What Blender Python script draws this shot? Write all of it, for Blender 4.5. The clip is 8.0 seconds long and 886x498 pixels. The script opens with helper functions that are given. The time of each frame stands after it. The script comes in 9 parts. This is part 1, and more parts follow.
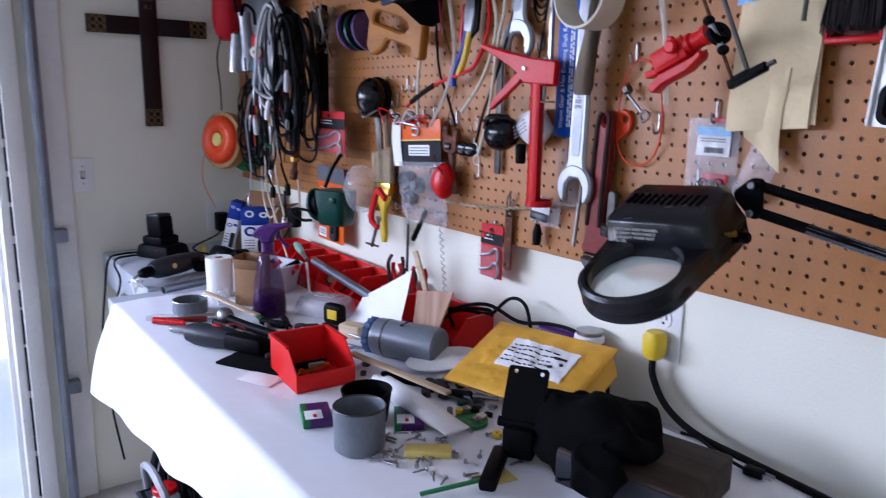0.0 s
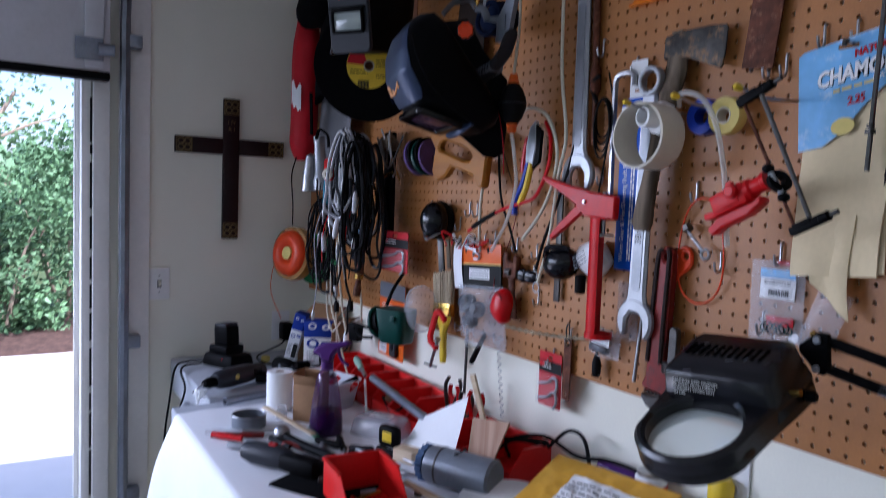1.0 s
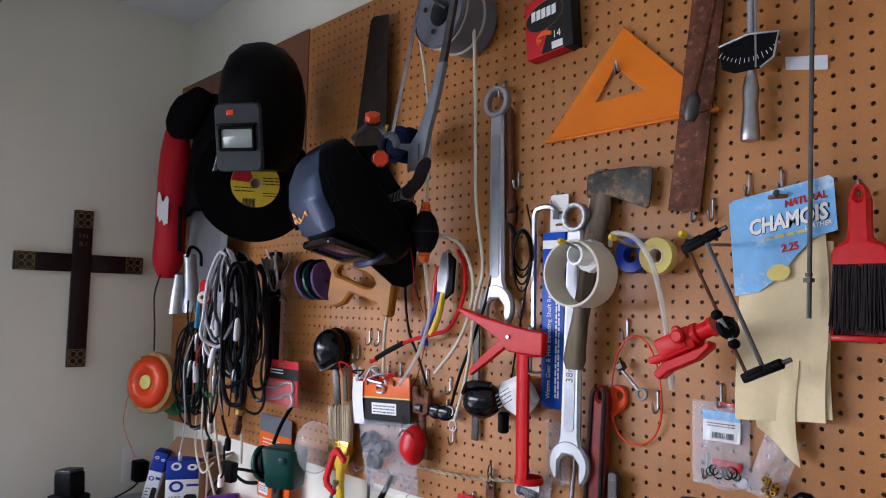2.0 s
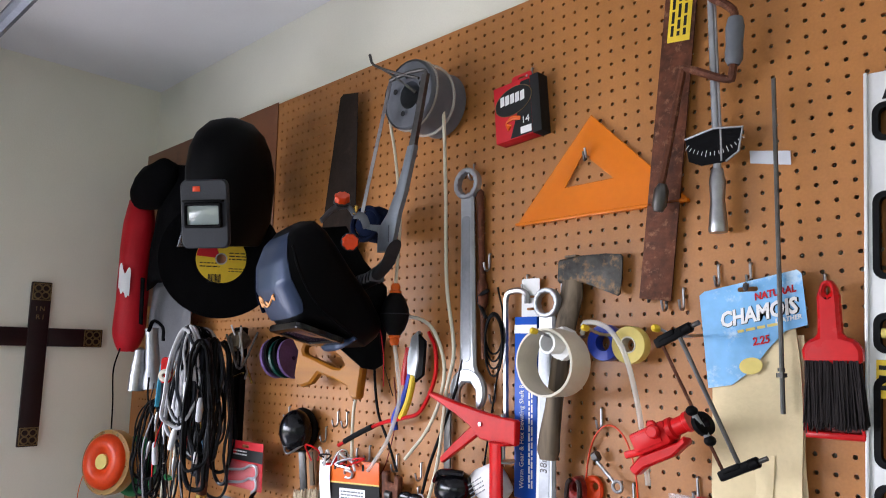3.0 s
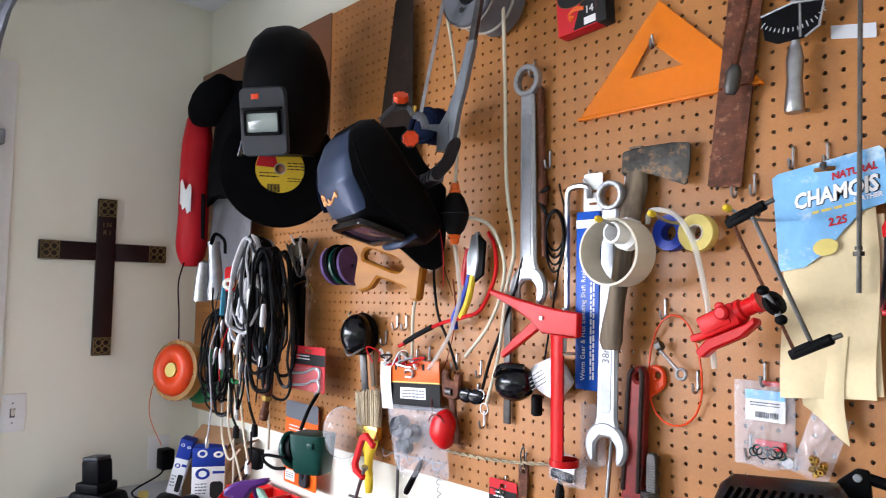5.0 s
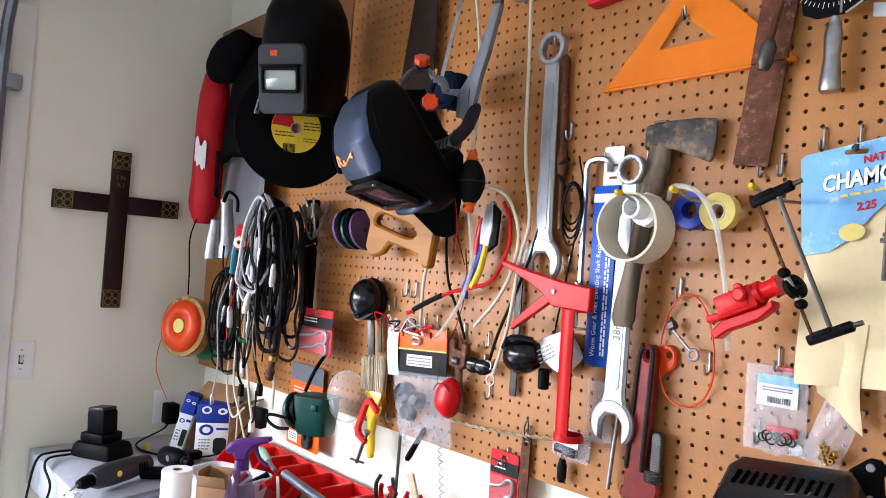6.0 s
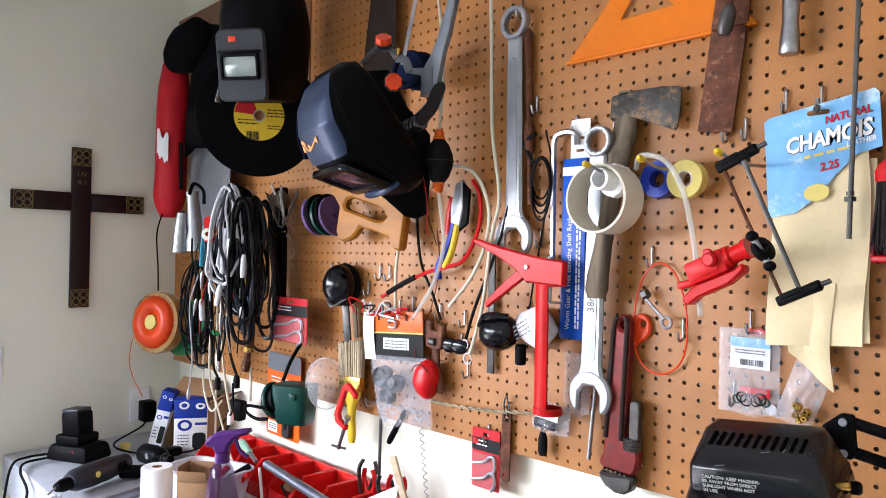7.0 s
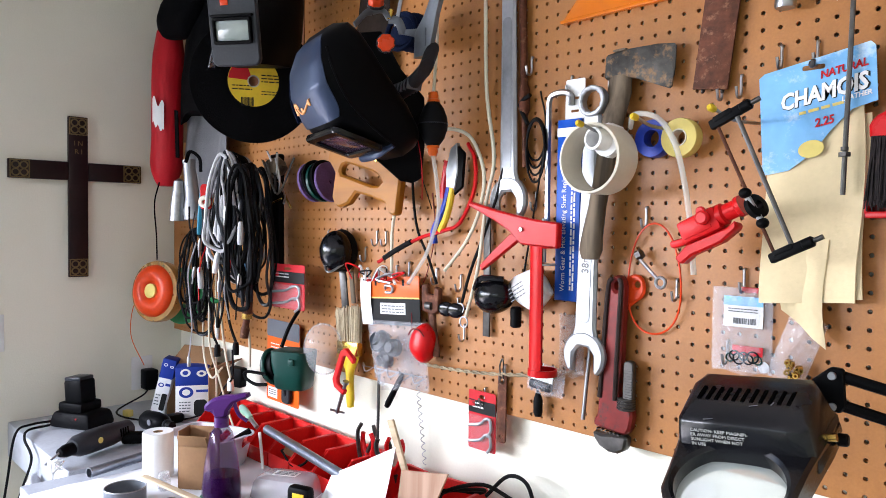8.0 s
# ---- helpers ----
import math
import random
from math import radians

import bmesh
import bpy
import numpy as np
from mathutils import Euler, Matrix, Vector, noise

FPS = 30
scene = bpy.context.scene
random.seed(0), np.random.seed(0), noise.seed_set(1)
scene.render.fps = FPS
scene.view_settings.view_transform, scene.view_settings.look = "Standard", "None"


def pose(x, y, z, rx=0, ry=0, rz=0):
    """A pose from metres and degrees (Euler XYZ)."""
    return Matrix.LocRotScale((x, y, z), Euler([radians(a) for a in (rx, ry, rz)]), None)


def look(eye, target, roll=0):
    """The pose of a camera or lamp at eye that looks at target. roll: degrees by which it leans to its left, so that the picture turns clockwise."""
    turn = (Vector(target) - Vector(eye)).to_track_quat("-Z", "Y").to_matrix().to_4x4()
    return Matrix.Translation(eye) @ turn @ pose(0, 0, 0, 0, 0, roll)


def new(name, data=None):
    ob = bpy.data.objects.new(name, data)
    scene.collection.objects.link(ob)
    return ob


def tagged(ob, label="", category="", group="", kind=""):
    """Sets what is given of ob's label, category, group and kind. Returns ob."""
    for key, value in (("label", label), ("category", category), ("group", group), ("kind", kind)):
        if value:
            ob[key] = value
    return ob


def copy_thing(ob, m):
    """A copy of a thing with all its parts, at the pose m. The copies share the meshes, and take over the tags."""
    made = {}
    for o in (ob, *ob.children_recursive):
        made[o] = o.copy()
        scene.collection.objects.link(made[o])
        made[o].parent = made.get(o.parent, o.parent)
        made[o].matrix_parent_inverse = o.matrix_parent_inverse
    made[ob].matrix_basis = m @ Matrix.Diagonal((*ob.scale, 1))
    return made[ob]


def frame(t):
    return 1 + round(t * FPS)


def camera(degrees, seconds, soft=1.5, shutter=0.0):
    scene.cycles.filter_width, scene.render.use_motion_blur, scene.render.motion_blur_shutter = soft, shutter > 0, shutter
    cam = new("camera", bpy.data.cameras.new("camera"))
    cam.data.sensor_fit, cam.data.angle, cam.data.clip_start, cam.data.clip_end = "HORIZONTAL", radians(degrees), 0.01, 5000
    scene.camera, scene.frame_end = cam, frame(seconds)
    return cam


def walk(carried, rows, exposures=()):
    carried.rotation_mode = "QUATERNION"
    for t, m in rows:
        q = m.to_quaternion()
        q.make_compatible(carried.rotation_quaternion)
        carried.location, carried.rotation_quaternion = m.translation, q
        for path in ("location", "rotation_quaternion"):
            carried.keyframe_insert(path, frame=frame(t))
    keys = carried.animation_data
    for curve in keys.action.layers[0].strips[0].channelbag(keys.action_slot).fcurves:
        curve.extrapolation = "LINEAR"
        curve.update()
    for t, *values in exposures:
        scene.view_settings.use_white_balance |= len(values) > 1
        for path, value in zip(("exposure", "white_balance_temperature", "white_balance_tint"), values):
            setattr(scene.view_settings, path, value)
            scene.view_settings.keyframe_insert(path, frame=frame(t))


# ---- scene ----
cam = camera(63.3, 8.0, soft=0.75, shutter=0.35)
PATH = [
    (0.00, 2.7682, -1.0476, 1.4748, 78.357, -0.994, 53.762),
    (0.50, 2.7889, -1.0431, 1.4896, 81.096, -1.721, 58.969),
    (0.70, 2.7926, -1.0387, 1.5060, 81.834, -0.935, 59.652),
    (1.00, 2.7765, -1.0419, 1.5265, 86.408, -1.951, 58.995),
    (1.20, 2.7480, -1.0480, 1.5420, 89.905, -2.154, 57.398),
    (1.50, 2.6856, -1.0776, 1.5787, 92.876, -1.893, 52.138),
    (1.70, 2.6570, -1.0930, 1.5895, 93.066, -1.274, 50.341),
    (2.00, 2.6093, -1.1089, 1.5984, 94.449, -1.157, 46.410),
    (2.20, 2.5980, -1.1095, 1.6050, 95.031, -1.389, 45.956),
    (3.30, 2.5980, -1.1045, 1.6700, 99.221, -0.454, 43.422),
    (3.50, 2.6010, -1.1005, 1.6640, 99.027, -0.615, 43.542),
    (4.00, 2.5883, -1.1017, 1.6124, 95.205, -1.265, 43.306),
    (4.20, 2.5823, -1.1030, 1.6060, 93.578, -1.353, 43.710),
    (4.50, 2.5767, -1.1064, 1.5934, 93.634, -1.115, 43.969),
    (5.00, 2.5709, -1.1213, 1.5756, 93.886, -0.808, 47.467),
    (5.20, 2.5700, -1.1218, 1.5765, 93.137, -1.691, 48.448),
    (6.50, 2.5463, -1.1020, 1.5582, 90.935, -4.109, 47.692),
    (7.00, 2.5503, -1.1014, 1.5590, 90.503, -0.969, 46.179),
    (7.50, 2.5596, -1.0901, 1.5493, 89.088, -0.295, 45.907),
    (8.00, 2.5596, -1.0871, 1.5417, 88.291, -0.558, 46.440),
]
EXPOSURES = [(0.0, 1.7, 5350, 26), (0.5, 1.63, 5350, 26), (1.0, 1.2, 5300, 24), (1.5, 0.75, 5600, 24), (2.0, 1.75, 5900, 22), (2.6, 2.05, 6100, 20), (3.5, 2.5, 6100, 18), (8.0, 2.6, 6100, 18)]
walk(cam, [(t, pose(*p)) for t, *p in PATH], EXPOSURES)

# ---- daylight through the open garage door, with added area lamps ----
SUN_UP, SUN_TURN = 58.0, 75.0
world = bpy.data.worlds.new("world")
scene.world = world
world.use_nodes = True
wn = world.node_tree.nodes
sky = wn.new("ShaderNodeTexSky")
sky.sky_type, sky.sun_disc = "NISHITA", False
sky.sun_elevation, sky.sun_rotation = radians(SUN_UP), radians(SUN_TURN)
sky.air_density, sky.dust_density = 1.0, 2.5
world.node_tree.links.new(sky.outputs[0], wn["Background"].inputs[0])
wn["Background"].inputs[1].default_value = 0.15
sun = new("sun", bpy.data.lights.new("sun", "SUN"))
sun.data.energy, sun.data.angle, sun.data.color = 5.0, radians(0.6), (1.0, 0.95, 0.88)
sd = Vector((math.sin(radians(SUN_TURN)) * math.cos(radians(SUN_UP)), math.cos(radians(SUN_TURN)) * math.cos(radians(SUN_UP)), math.sin(radians(SUN_UP))))
sun.matrix_world = look(sd * 20, (0, 0, 0))
glow = bpy.data.lights.new("south_fill", "AREA")   # added fill lamp in an unseen window opposite the board
glow.shape, glow.size, glow.size_y, glow.energy, glow.color = "RECTANGLE", 3.0, 1.45, 2.0, (0.93, 0.97, 1.0)
glow_lamp = new("south_fill", glow)
door_glow = bpy.data.lights.new("door_sky", "AREA")   # area lamp added in the open garage door for sky light, narrowed onto the bench
door_glow.shape, door_glow.size, door_glow.size_y, door_glow.energy, door_glow.color = "RECTANGLE", 2.4, 0.5, 11.0, (0.95, 0.98, 1.0)
door_glow.spread = radians(100)
door_lamp = new("door_sky", door_glow)
door_lamp.matrix_world = look((0.0, -2.6, 1.66), (1.6, -0.4, 0.0))
drive_glow = bpy.data.lights.new("driveway_fill", "AREA")   # added fill lamp in the open door, stands in for driveway bounce on the ceiling
drive_glow.shape, drive_glow.size, drive_glow.size_y, drive_glow.energy, drive_glow.color = "RECTANGLE", 3.4, 0.6, 8.0, (1.0, 0.98, 0.95)
drive_glow.spread = radians(95)
drive_lamp = new("driveway_fill", drive_glow)
drive_lamp.matrix_world = look((-0.02, -3.0, 0.5), (1.9, -2.7, 2.65))
glow_lamp.matrix_world = look((3.05, -6.34, 1.58), (3.05, 0, 1.4))


# ---- materials ----
def mat(name, col, rough=0.5, metal=0.0, var=0.12, scale=6.0, fine=90.0, bump=0.15, col2=None, patch=0.5, trans=0.0, ior=1.45, coat=0.0, spec=0.3, stretch=(1, 1, 1), see=0.0, rvar=0.1, emit=0.0):
    """col varies by var over patches and fine grain; col2 is a second colour in worn patches; see: share of light that passes straight through."""
    m = bpy.data.materials.new(name)
    m.use_nodes = True
    t = m.node_tree
    n, l = t.nodes, t.links
    b = n["Principled BSDF"]
    co = n.new("ShaderNodeTexCoord")
    mp = n.new("ShaderNodeMapping")
    mp.inputs["Scale"].default_value = stretch
    l.new(co.outputs["Object"], mp.inputs[0])
    big = n.new("ShaderNodeTexNoise")
    big.inputs["Scale"].default_value, big.inputs["Detail"].default_value, big.inputs["Roughness"].default_value = scale, 5.0, 0.6
    sml = n.new("ShaderNodeTexNoise")
    sml.inputs["Scale"].default_value, sml.inputs["Detail"].default_value = fine, 3.0
    for k in (big, sml):
        l.new(mp.outputs[0], k.inputs["Vector"])
    c = Vector(col)
    ramp = n.new("ShaderNodeValToRGB")
    e = ramp.color_ramp.elements
    lo, hi = c * (1 - var), c * (1 + var)
    e[0].position, e[0].color = 0.3, (*[max(0.0, v) for v in lo], 1)
    e[1].position, e[1].color = 0.7, (*[min(1.0, v) for v in hi], 1)
    l.new(big.outputs["Fac"], ramp.inputs[0])
    last = ramp.outputs[0]
    if col2:
        mk = n.new("ShaderNodeMapRange")
        mk.inputs["From Min"].default_value, mk.inputs["From Max"].default_value = patch, patch + 0.12
        blot = n.new("ShaderNodeTexNoise")
        blot.inputs["Scale"].default_value, blot.inputs["Detail"].default_value, blot.inputs["Roughness"].default_value = scale * 2.3, 6.0, 0.7
        l.new(mp.outputs[0], blot.inputs["Vector"])
        l.new(blot.outputs["Fac"], mk.inputs["Value"])
        mx = n.new("ShaderNodeMix")
        mx.data_type = "RGBA"
        l.new(mk.outputs[0], mx.inputs["Factor"])
        l.new(last, mx.inputs["A"])
        mx.inputs["B"].default_value = (*col2, 1)
        last = mx.outputs["Result"]
    gr = n.new("ShaderNodeMix")
    gr.data_type, gr.blend_type = "RGBA", "MULTIPLY"
    gm = n.new("ShaderNodeMapRange")
    gm.inputs["To Min"].default_value, gm.inputs["To Max"].default_value = 1 - var, 1 + var * 0.6
    l.new(sml.outputs["Fac"], gm.inputs["Value"])
    gr.inputs["Factor"].default_value = 1.0
    l.new(last, gr.inputs["A"])
    l.new(gm.outputs[0], gr.inputs["B"])
    l.new(gr.outputs["Result"], b.inputs["Base Color"])
    rr = n.new("ShaderNodeMapRange")
    rr.inputs["To Min"].default_value, rr.inputs["To Max"].default_value = max(0.02, rough - rvar), min(1.0, rough + rvar)
    l.new(big.outputs["Fac"], rr.inputs["Value"])
    l.new(rr.outputs[0], b.inputs["Roughness"])
    b.inputs["Metallic"].default_value, b.inputs["IOR"].default_value = metal, ior
    b.inputs["Specular IOR Level"].default_value = spec
    b.inputs["Coat Weight"].default_value = coat
    b.inputs["Transmission Weight"].default_value = trans
    if emit:
        b.inputs["Emission Color"].default_value, b.inputs["Emission Strength"].default_value = (*col, 1), emit
    if bump:
        bp = n.new("ShaderNodeBump")
        bp.inputs["Strength"].default_value, bp.inputs["Distance"].default_value = bump, 0.002
        l.new(sml.outputs["Fac"], bp.inputs["Height"])
        l.new(bp.outputs[0], b.inputs["Normal"])
    if see:
        tr, ms = n.new("ShaderNodeBsdfTransparent"), n.new("ShaderNodeMixShader")
        ms.inputs[0].default_value = 1 - see
        l.new(tr.outputs[0], ms.inputs[1])
        l.new(b.outputs[0], ms.inputs[2])
        l.new(ms.outputs[0], n["Material Output"].inputs[0])
    return m


def wood(name, dark, light, rough=0.6, scale=3.0, along="z", rings=14.0):
    """Grain that runs along one axis."""
    m = mat(name, light, rough, var=0.1)
    n, l = m.node_tree.nodes, m.node_tree.links
    b = n["Principled BSDF"]
    w, mp, co = n.new("ShaderNodeTexNoise"), n.new("ShaderNodeMapping"), n.new("ShaderNodeTexCoord")
    mp.inputs["Scale"].default_value = [1.0 if a == along else rings for a in "xyz"]
    w.inputs["Scale"].default_value, w.inputs["Detail"].default_value, w.inputs["Distortion"].default_value = scale, 6.0, 0.6
    r = n.new("ShaderNodeValToRGB")
    r.color_ramp.elements[0].position, r.color_ramp.elements[0].color = 0.35, (*dark, 1)
    r.color_ramp.elements[1].position, r.color_ramp.elements[1].color = 0.65, (*light, 1)
    l.new(co.outputs["Object"], mp.inputs[0])
    l.new(mp.outputs[0], w.inputs["Vector"])
    l.new(w.outputs["Fac"], r.inputs[0])
    l.new(r.outputs[0], b.inputs["Base Color"])
    return m


PAINT = mat("wall paint", (0.83, 0.81, 0.69), 0.75, var=0.05, scale=1.5, fine=220, bump=0.25)
CEILING = mat("ceiling paint", (0.8, 0.8, 0.8), 0.85, var=0.04, scale=2, fine=160, bump=0.5)
TRIM = mat("trim paint", (0.8, 0.78, 0.74), 0.5, var=0.07, scale=4, fine=60, bump=0.15, col2=(0.45, 0.42, 0.38), patch=0.66)
CONCRETE = mat("garage concrete", (0.4, 0.385, 0.36), 0.7, var=0.2, scale=2, fine=120, bump=0.3)
DRIVE = mat("driveway concrete", (0.62, 0.6, 0.56), 0.85, var=0.1, scale=1.2, fine=150, bump=0.3)
MULCH = mat("mulch", (0.07558, 0.04454, 0.03359), 0.95, var=0.45, scale=14, fine=60, bump=1.0)
GRASS = mat("grass", (0.07, 0.1, 0.035), 0.95, var=0.4, scale=3, fine=80, bump=1.0)
LEAF = mat("shrub leaves", (0.12, 0.22, 0.1), 0.45, var=0.5, scale=1.5, fine=12, bump=0.0)
BARK = mat("pale bark", (0.3026, 0.235, 0.1701), 0.85, var=0.3, scale=5, fine=40, bump=0.6)
PEG = mat("brown hardboard", (0.385, 0.157, 0.04), 0.42, spec=0.4, var=0.2, scale=3.5, fine=240, bump=0.12, col2=(0.31, 0.118, 0.035), patch=0.6)
PEGDARK = mat("dark brown hardboard", (0.2, 0.075, 0.03), 0.42, spec=0.4, var=0.2, scale=4, fine=240, bump=0.12, col2=(0.14, 0.05, 0.022), patch=0.58)
DOORPANEL = mat("door panel", (0.6, 0.6, 0.62), 0.5, var=0.08, scale=3, fine=80, bump=0.1)
GALV = mat("galvanised steel", (0.2445, 0.2636, 0.3026), 0.45, 0.8, var=0.2, scale=10, fine=120, bump=0.1)
RUBBER = mat("black rubber", (0.004041, 0.004041, 0.004571), 0.65, spec=0.14, var=0.3, scale=12, fine=150, bump=0.15)
BLACK = mat("black plastic", (0.003, 0.003, 0.0035), 0.5, spec=0.07, var=0.25, scale=8, fine=200, bump=0.15)
GLOSSBLACK = mat("glossy black plastic", (0.002514, 0.002514, 0.003521), 0.15, spec=0.35, var=0.2, scale=8, fine=120, bump=0.0)
DARKGREY = mat("dark grey plastic", (0.02314, 0.02519, 0.03146), 0.42, spec=0.3, var=0.15, scale=8, fine=200, bump=0.2)
GREY = mat("grey plastic", (0.1258, 0.1345, 0.1521), 0.45, var=0.12, scale=8, fine=180, bump=0.15)
MIDGREY = mat("grey painted metal", (0.1701, 0.1883, 0.2161), 0.35, 0.2, var=0.15, scale=8, fine=120, bump=0.1, col2=(0.06761, 0.06761, 0.07558), patch=0.66)
CLOTHBLACK = mat("black cloth", (0.002514, 0.002514, 0.003011), 0.95, spec=0.08, var=0.35, scale=9, fine=320, bump=0.6)
REDCLOTH = mat("red nylon", (0.5, 0.006, 0.014), 0.55, var=0.18, scale=6, fine=300, bump=0.3)
RED = mat("red plastic", (0.52, 0.005, 0.006), 0.28, spec=0.3, var=0.1, scale=9, fine=140, bump=0.06)
REDPAINT = mat("red painted steel", (0.52, 0.007, 0.007), 0.32, 0.0, spec=0.2, var=0.15, scale=12, fine=90, bump=0.1, col2=(0.1701, 0.01653, 0.01653), patch=0.68)
WORNEDGE = mat("worn brown casting edge", (0.03, 0.017, 0.015), 0.42, 0.3, var=0.4, scale=20, fine=90, bump=0.3)
OLDRED = mat("worn dark red paint", (0.18, 0.014, 0.011), 0.4, 0.1, var=0.35, scale=14, fine=80, bump=0.25, col2=(0.04454, 0.02656, 0.02314), patch=0.55)
HELMETBLACK = mat("satin black shell", (0.002, 0.002, 0.0025), 0.45, spec=0.06, var=0.25, scale=5, fine=200, bump=0.05)
PALEORANGE = mat("pale orange print", (0.7, 0.32, 0.12), 0.5, var=0.1, bump=0.0)
ORANGE = mat("orange plastic", (0.7142, 0.1172, 0.007346), 0.35, var=0.1, scale=8, fine=120, bump=0.05)
ORANGECLEAR = mat("clear orange plastic", (0.92, 0.24, 0.006), 0.22, var=0.06, scale=5, fine=80, bump=0.05, see=0.46)
YELLOW = mat("yellow plastic", (0.7142, 0.4968, 0.02314), 0.4, var=0.1, scale=8, fine=120, bump=0.05)
CREAM = mat("off-white plastic", (0.6368, 0.5932, 0.4863), 0.4, var=0.07, scale=8, fine=120, bump=0.06)
TAPEYELLOW = mat("pale yellow tape", (0.6809, 0.5501, 0.1521), 0.5, var=0.1, scale=10, fine=90, bump=0.1)
WHITE = mat("white plastic", (0.78, 0.78, 0.77), 0.4, var=0.05, scale=8, fine=120, bump=0.05)
PAPER = mat("white paper", (0.8, 0.8, 0.8), 0.8, var=0.04, scale=6, fine=160, bump=0.15)
CARD = mat("brown cardboard", (0.3026, 0.1701, 0.08368), 0.8, var=0.12, scale=8, fine=140, bump=0.2)
CHROME = mat("polished chrome", (0.34, 0.35, 0.37), 0.38, 0.6, var=0.18, scale=10, fine=60, bump=0.05, rvar=0.14)
SATIN = mat("satin forged flat", (0.27, 0.28, 0.3), 0.44, 0.55, var=0.2, scale=14, fine=120, bump=0.1)
STEEL = mat("bare steel", (0.36, 0.36, 0.37), 0.35, 1.0, var=0.25, scale=16, fine=90, bump=0.12)
DARKSTEEL = mat("dark steel", (0.08368, 0.07962, 0.07558), 0.42, 0.75, var=0.35, scale=16, fine=80, bump=0.25)
SAWPLATE = mat("tarnished saw plate", (0.024, 0.016, 0.012), 0.75, 0.0, spec=0.1, var=0.4, scale=9, fine=120, bump=0.25, col2=(0.045, 0.028, 0.02), patch=0.6)
AXESTEEL = mat("weathered axe steel", (0.07, 0.066, 0.06), 0.6, 0.35, var=0.6, scale=22, fine=70, bump=0.8, col2=(0.24, 0.15, 0.08), patch=0.5)
RUST = mat("rusted steel", (0.105, 0.034, 0.016), 0.65, 0.2, var=0.55, scale=30, fine=110, bump=0.7, col2=(0.24, 0.11, 0.06), patch=0.55)
DULLSTEEL = mat("dull grey steel", (0.13, 0.125, 0.12), 0.45, 0.85, var=0.3, scale=20, fine=90, bump=0.15)
BRASS = mat("brass", (0.5716, 0.3624, 0.08368), 0.25, 1.0, var=0.15, scale=20, fine=60, bump=0.05)
BLUECARD = mat("blue printed card", (0.005658, 0.07558, 0.4444), 0.4, var=0.08, scale=6, fine=120, bump=0.05)
SKYCARD = mat("light blue card", (0.17, 0.42, 0.72), 0.35, var=0.2, scale=9, fine=60, bump=0.03, col2=(0.5, 0.68, 0.84), patch=0.54)
LEATHER = mat("chamois leather", (0.72, 0.59, 0.36), 0.85, var=0.08, scale=7, fine=120, bump=0.4, col2=(0.5, 0.4, 0.24), patch=0.68)
BLUE = mat("blue plastic", (0.01029, 0.03719, 0.3423), 0.35, var=0.12, scale=8, fine=120, bump=0.05)
NAVY = mat("dark blue shell", (0.02, 0.033, 0.07), 0.42, 0.3, var=0.12, scale=6, fine=200, bump=0.05, coat=0.12)
DENIM = mat("dark blue cloth", (0.004, 0.008, 0.026), 0.95, spec=0.1, var=0.3, scale=9, fine=300, bump=0.5)
TEAL = mat("dark green plastic", (0.003, 0.042, 0.032), 0.35, var=0.15, scale=8, fine=140, bump=0.1)
GREEN = mat("green plastic", (0.01653, 0.1701, 0.05207), 0.4, var=0.15, scale=8, fine=140, bump=0.1)
PURPLE = mat("purple plastic", (0.07, 0.017, 0.13), 0.3, var=0.12, scale=8, fine=140, bump=0.05)
PURPLECLEAR = mat("clear purple plastic", (0.045, 0.006, 0.08), 0.1, var=0.1, scale=8, fine=140, bump=0.0, see=0.5, spec=0.7)
LILAC = mat("lilac abrasive", (0.1172, 0.06761, 0.1883), 0.8, var=0.25, scale=20, fine=200, bump=0.5)
CLEAR = mat("clear plastic", (0.72, 0.74, 0.8), 0.12, var=0.03, scale=8, fine=40, bump=0.6, see=0.8, spec=1.0)
LIDCLEAR = mat("hazy clear plastic", (0.72, 0.74, 0.8), 0.18, var=0.05, scale=9, fine=60, bump=0.1, see=0.55, spec=0.8)
MILKY = mat("milky plastic", (0.7031, 0.7254, 0.7702), 0.35, var=0.05, scale=8, fine=60, bump=0.1, see=0.3)
HOSE = mat("clear hose", (0.7031, 0.6809, 0.615), 0.2, var=0.06, scale=8, fine=40, bump=0.0, see=0.6)
OLDHOSE = mat("yellowed hose", (0.615, 0.5716, 0.4444), 0.3, var=0.08, scale=8, fine=40, bump=0.0)
# pale green-white base colour paints in the wall refracted by the lens
GLASS = mat("lens glass", (0.82, 0.9, 0.86), 0.03, var=0.01, bump=0.0, see=0.62, ior=1.5)
DARKGLASS = mat("dark filter glass", (0.06761, 0.03719, 0.05977), 0.06, var=0.05, bump=0.0, spec=0.9)
FILTER = mat("green filter glass", (0.2733, 0.3125, 0.2928), 0.08, var=0.05, bump=0.0, spec=0.8)
TWINE = mat("old twine", (0.3624, 0.2928, 0.1883), 0.9, var=0.25, scale=30, fine=200, bump=0.6)
ENVELOPE = mat("yellow padded envelope", (0.6809, 0.3624, 0.03359), 0.55, var=0.12, scale=8, fine=60, bump=0.7)
SHEET = mat("white sheet", (0.8, 0.81, 0.84), 0.7, var=0.03, scale=3, fine=40, bump=0.2)
GREYTOP = mat("grey duct tape", (0.4, 0.42, 0.46), 0.4, 0.15, var=0.15, scale=6, fine=90, bump=0.2, col2=(0.1521, 0.1611, 0.1792), patch=0.64)
CROSSWOOD = mat("dark stained cross", (0.01653, 0.00511, 0.006213), 0.4, var=0.3, scale=8, fine=90, bump=0.2)
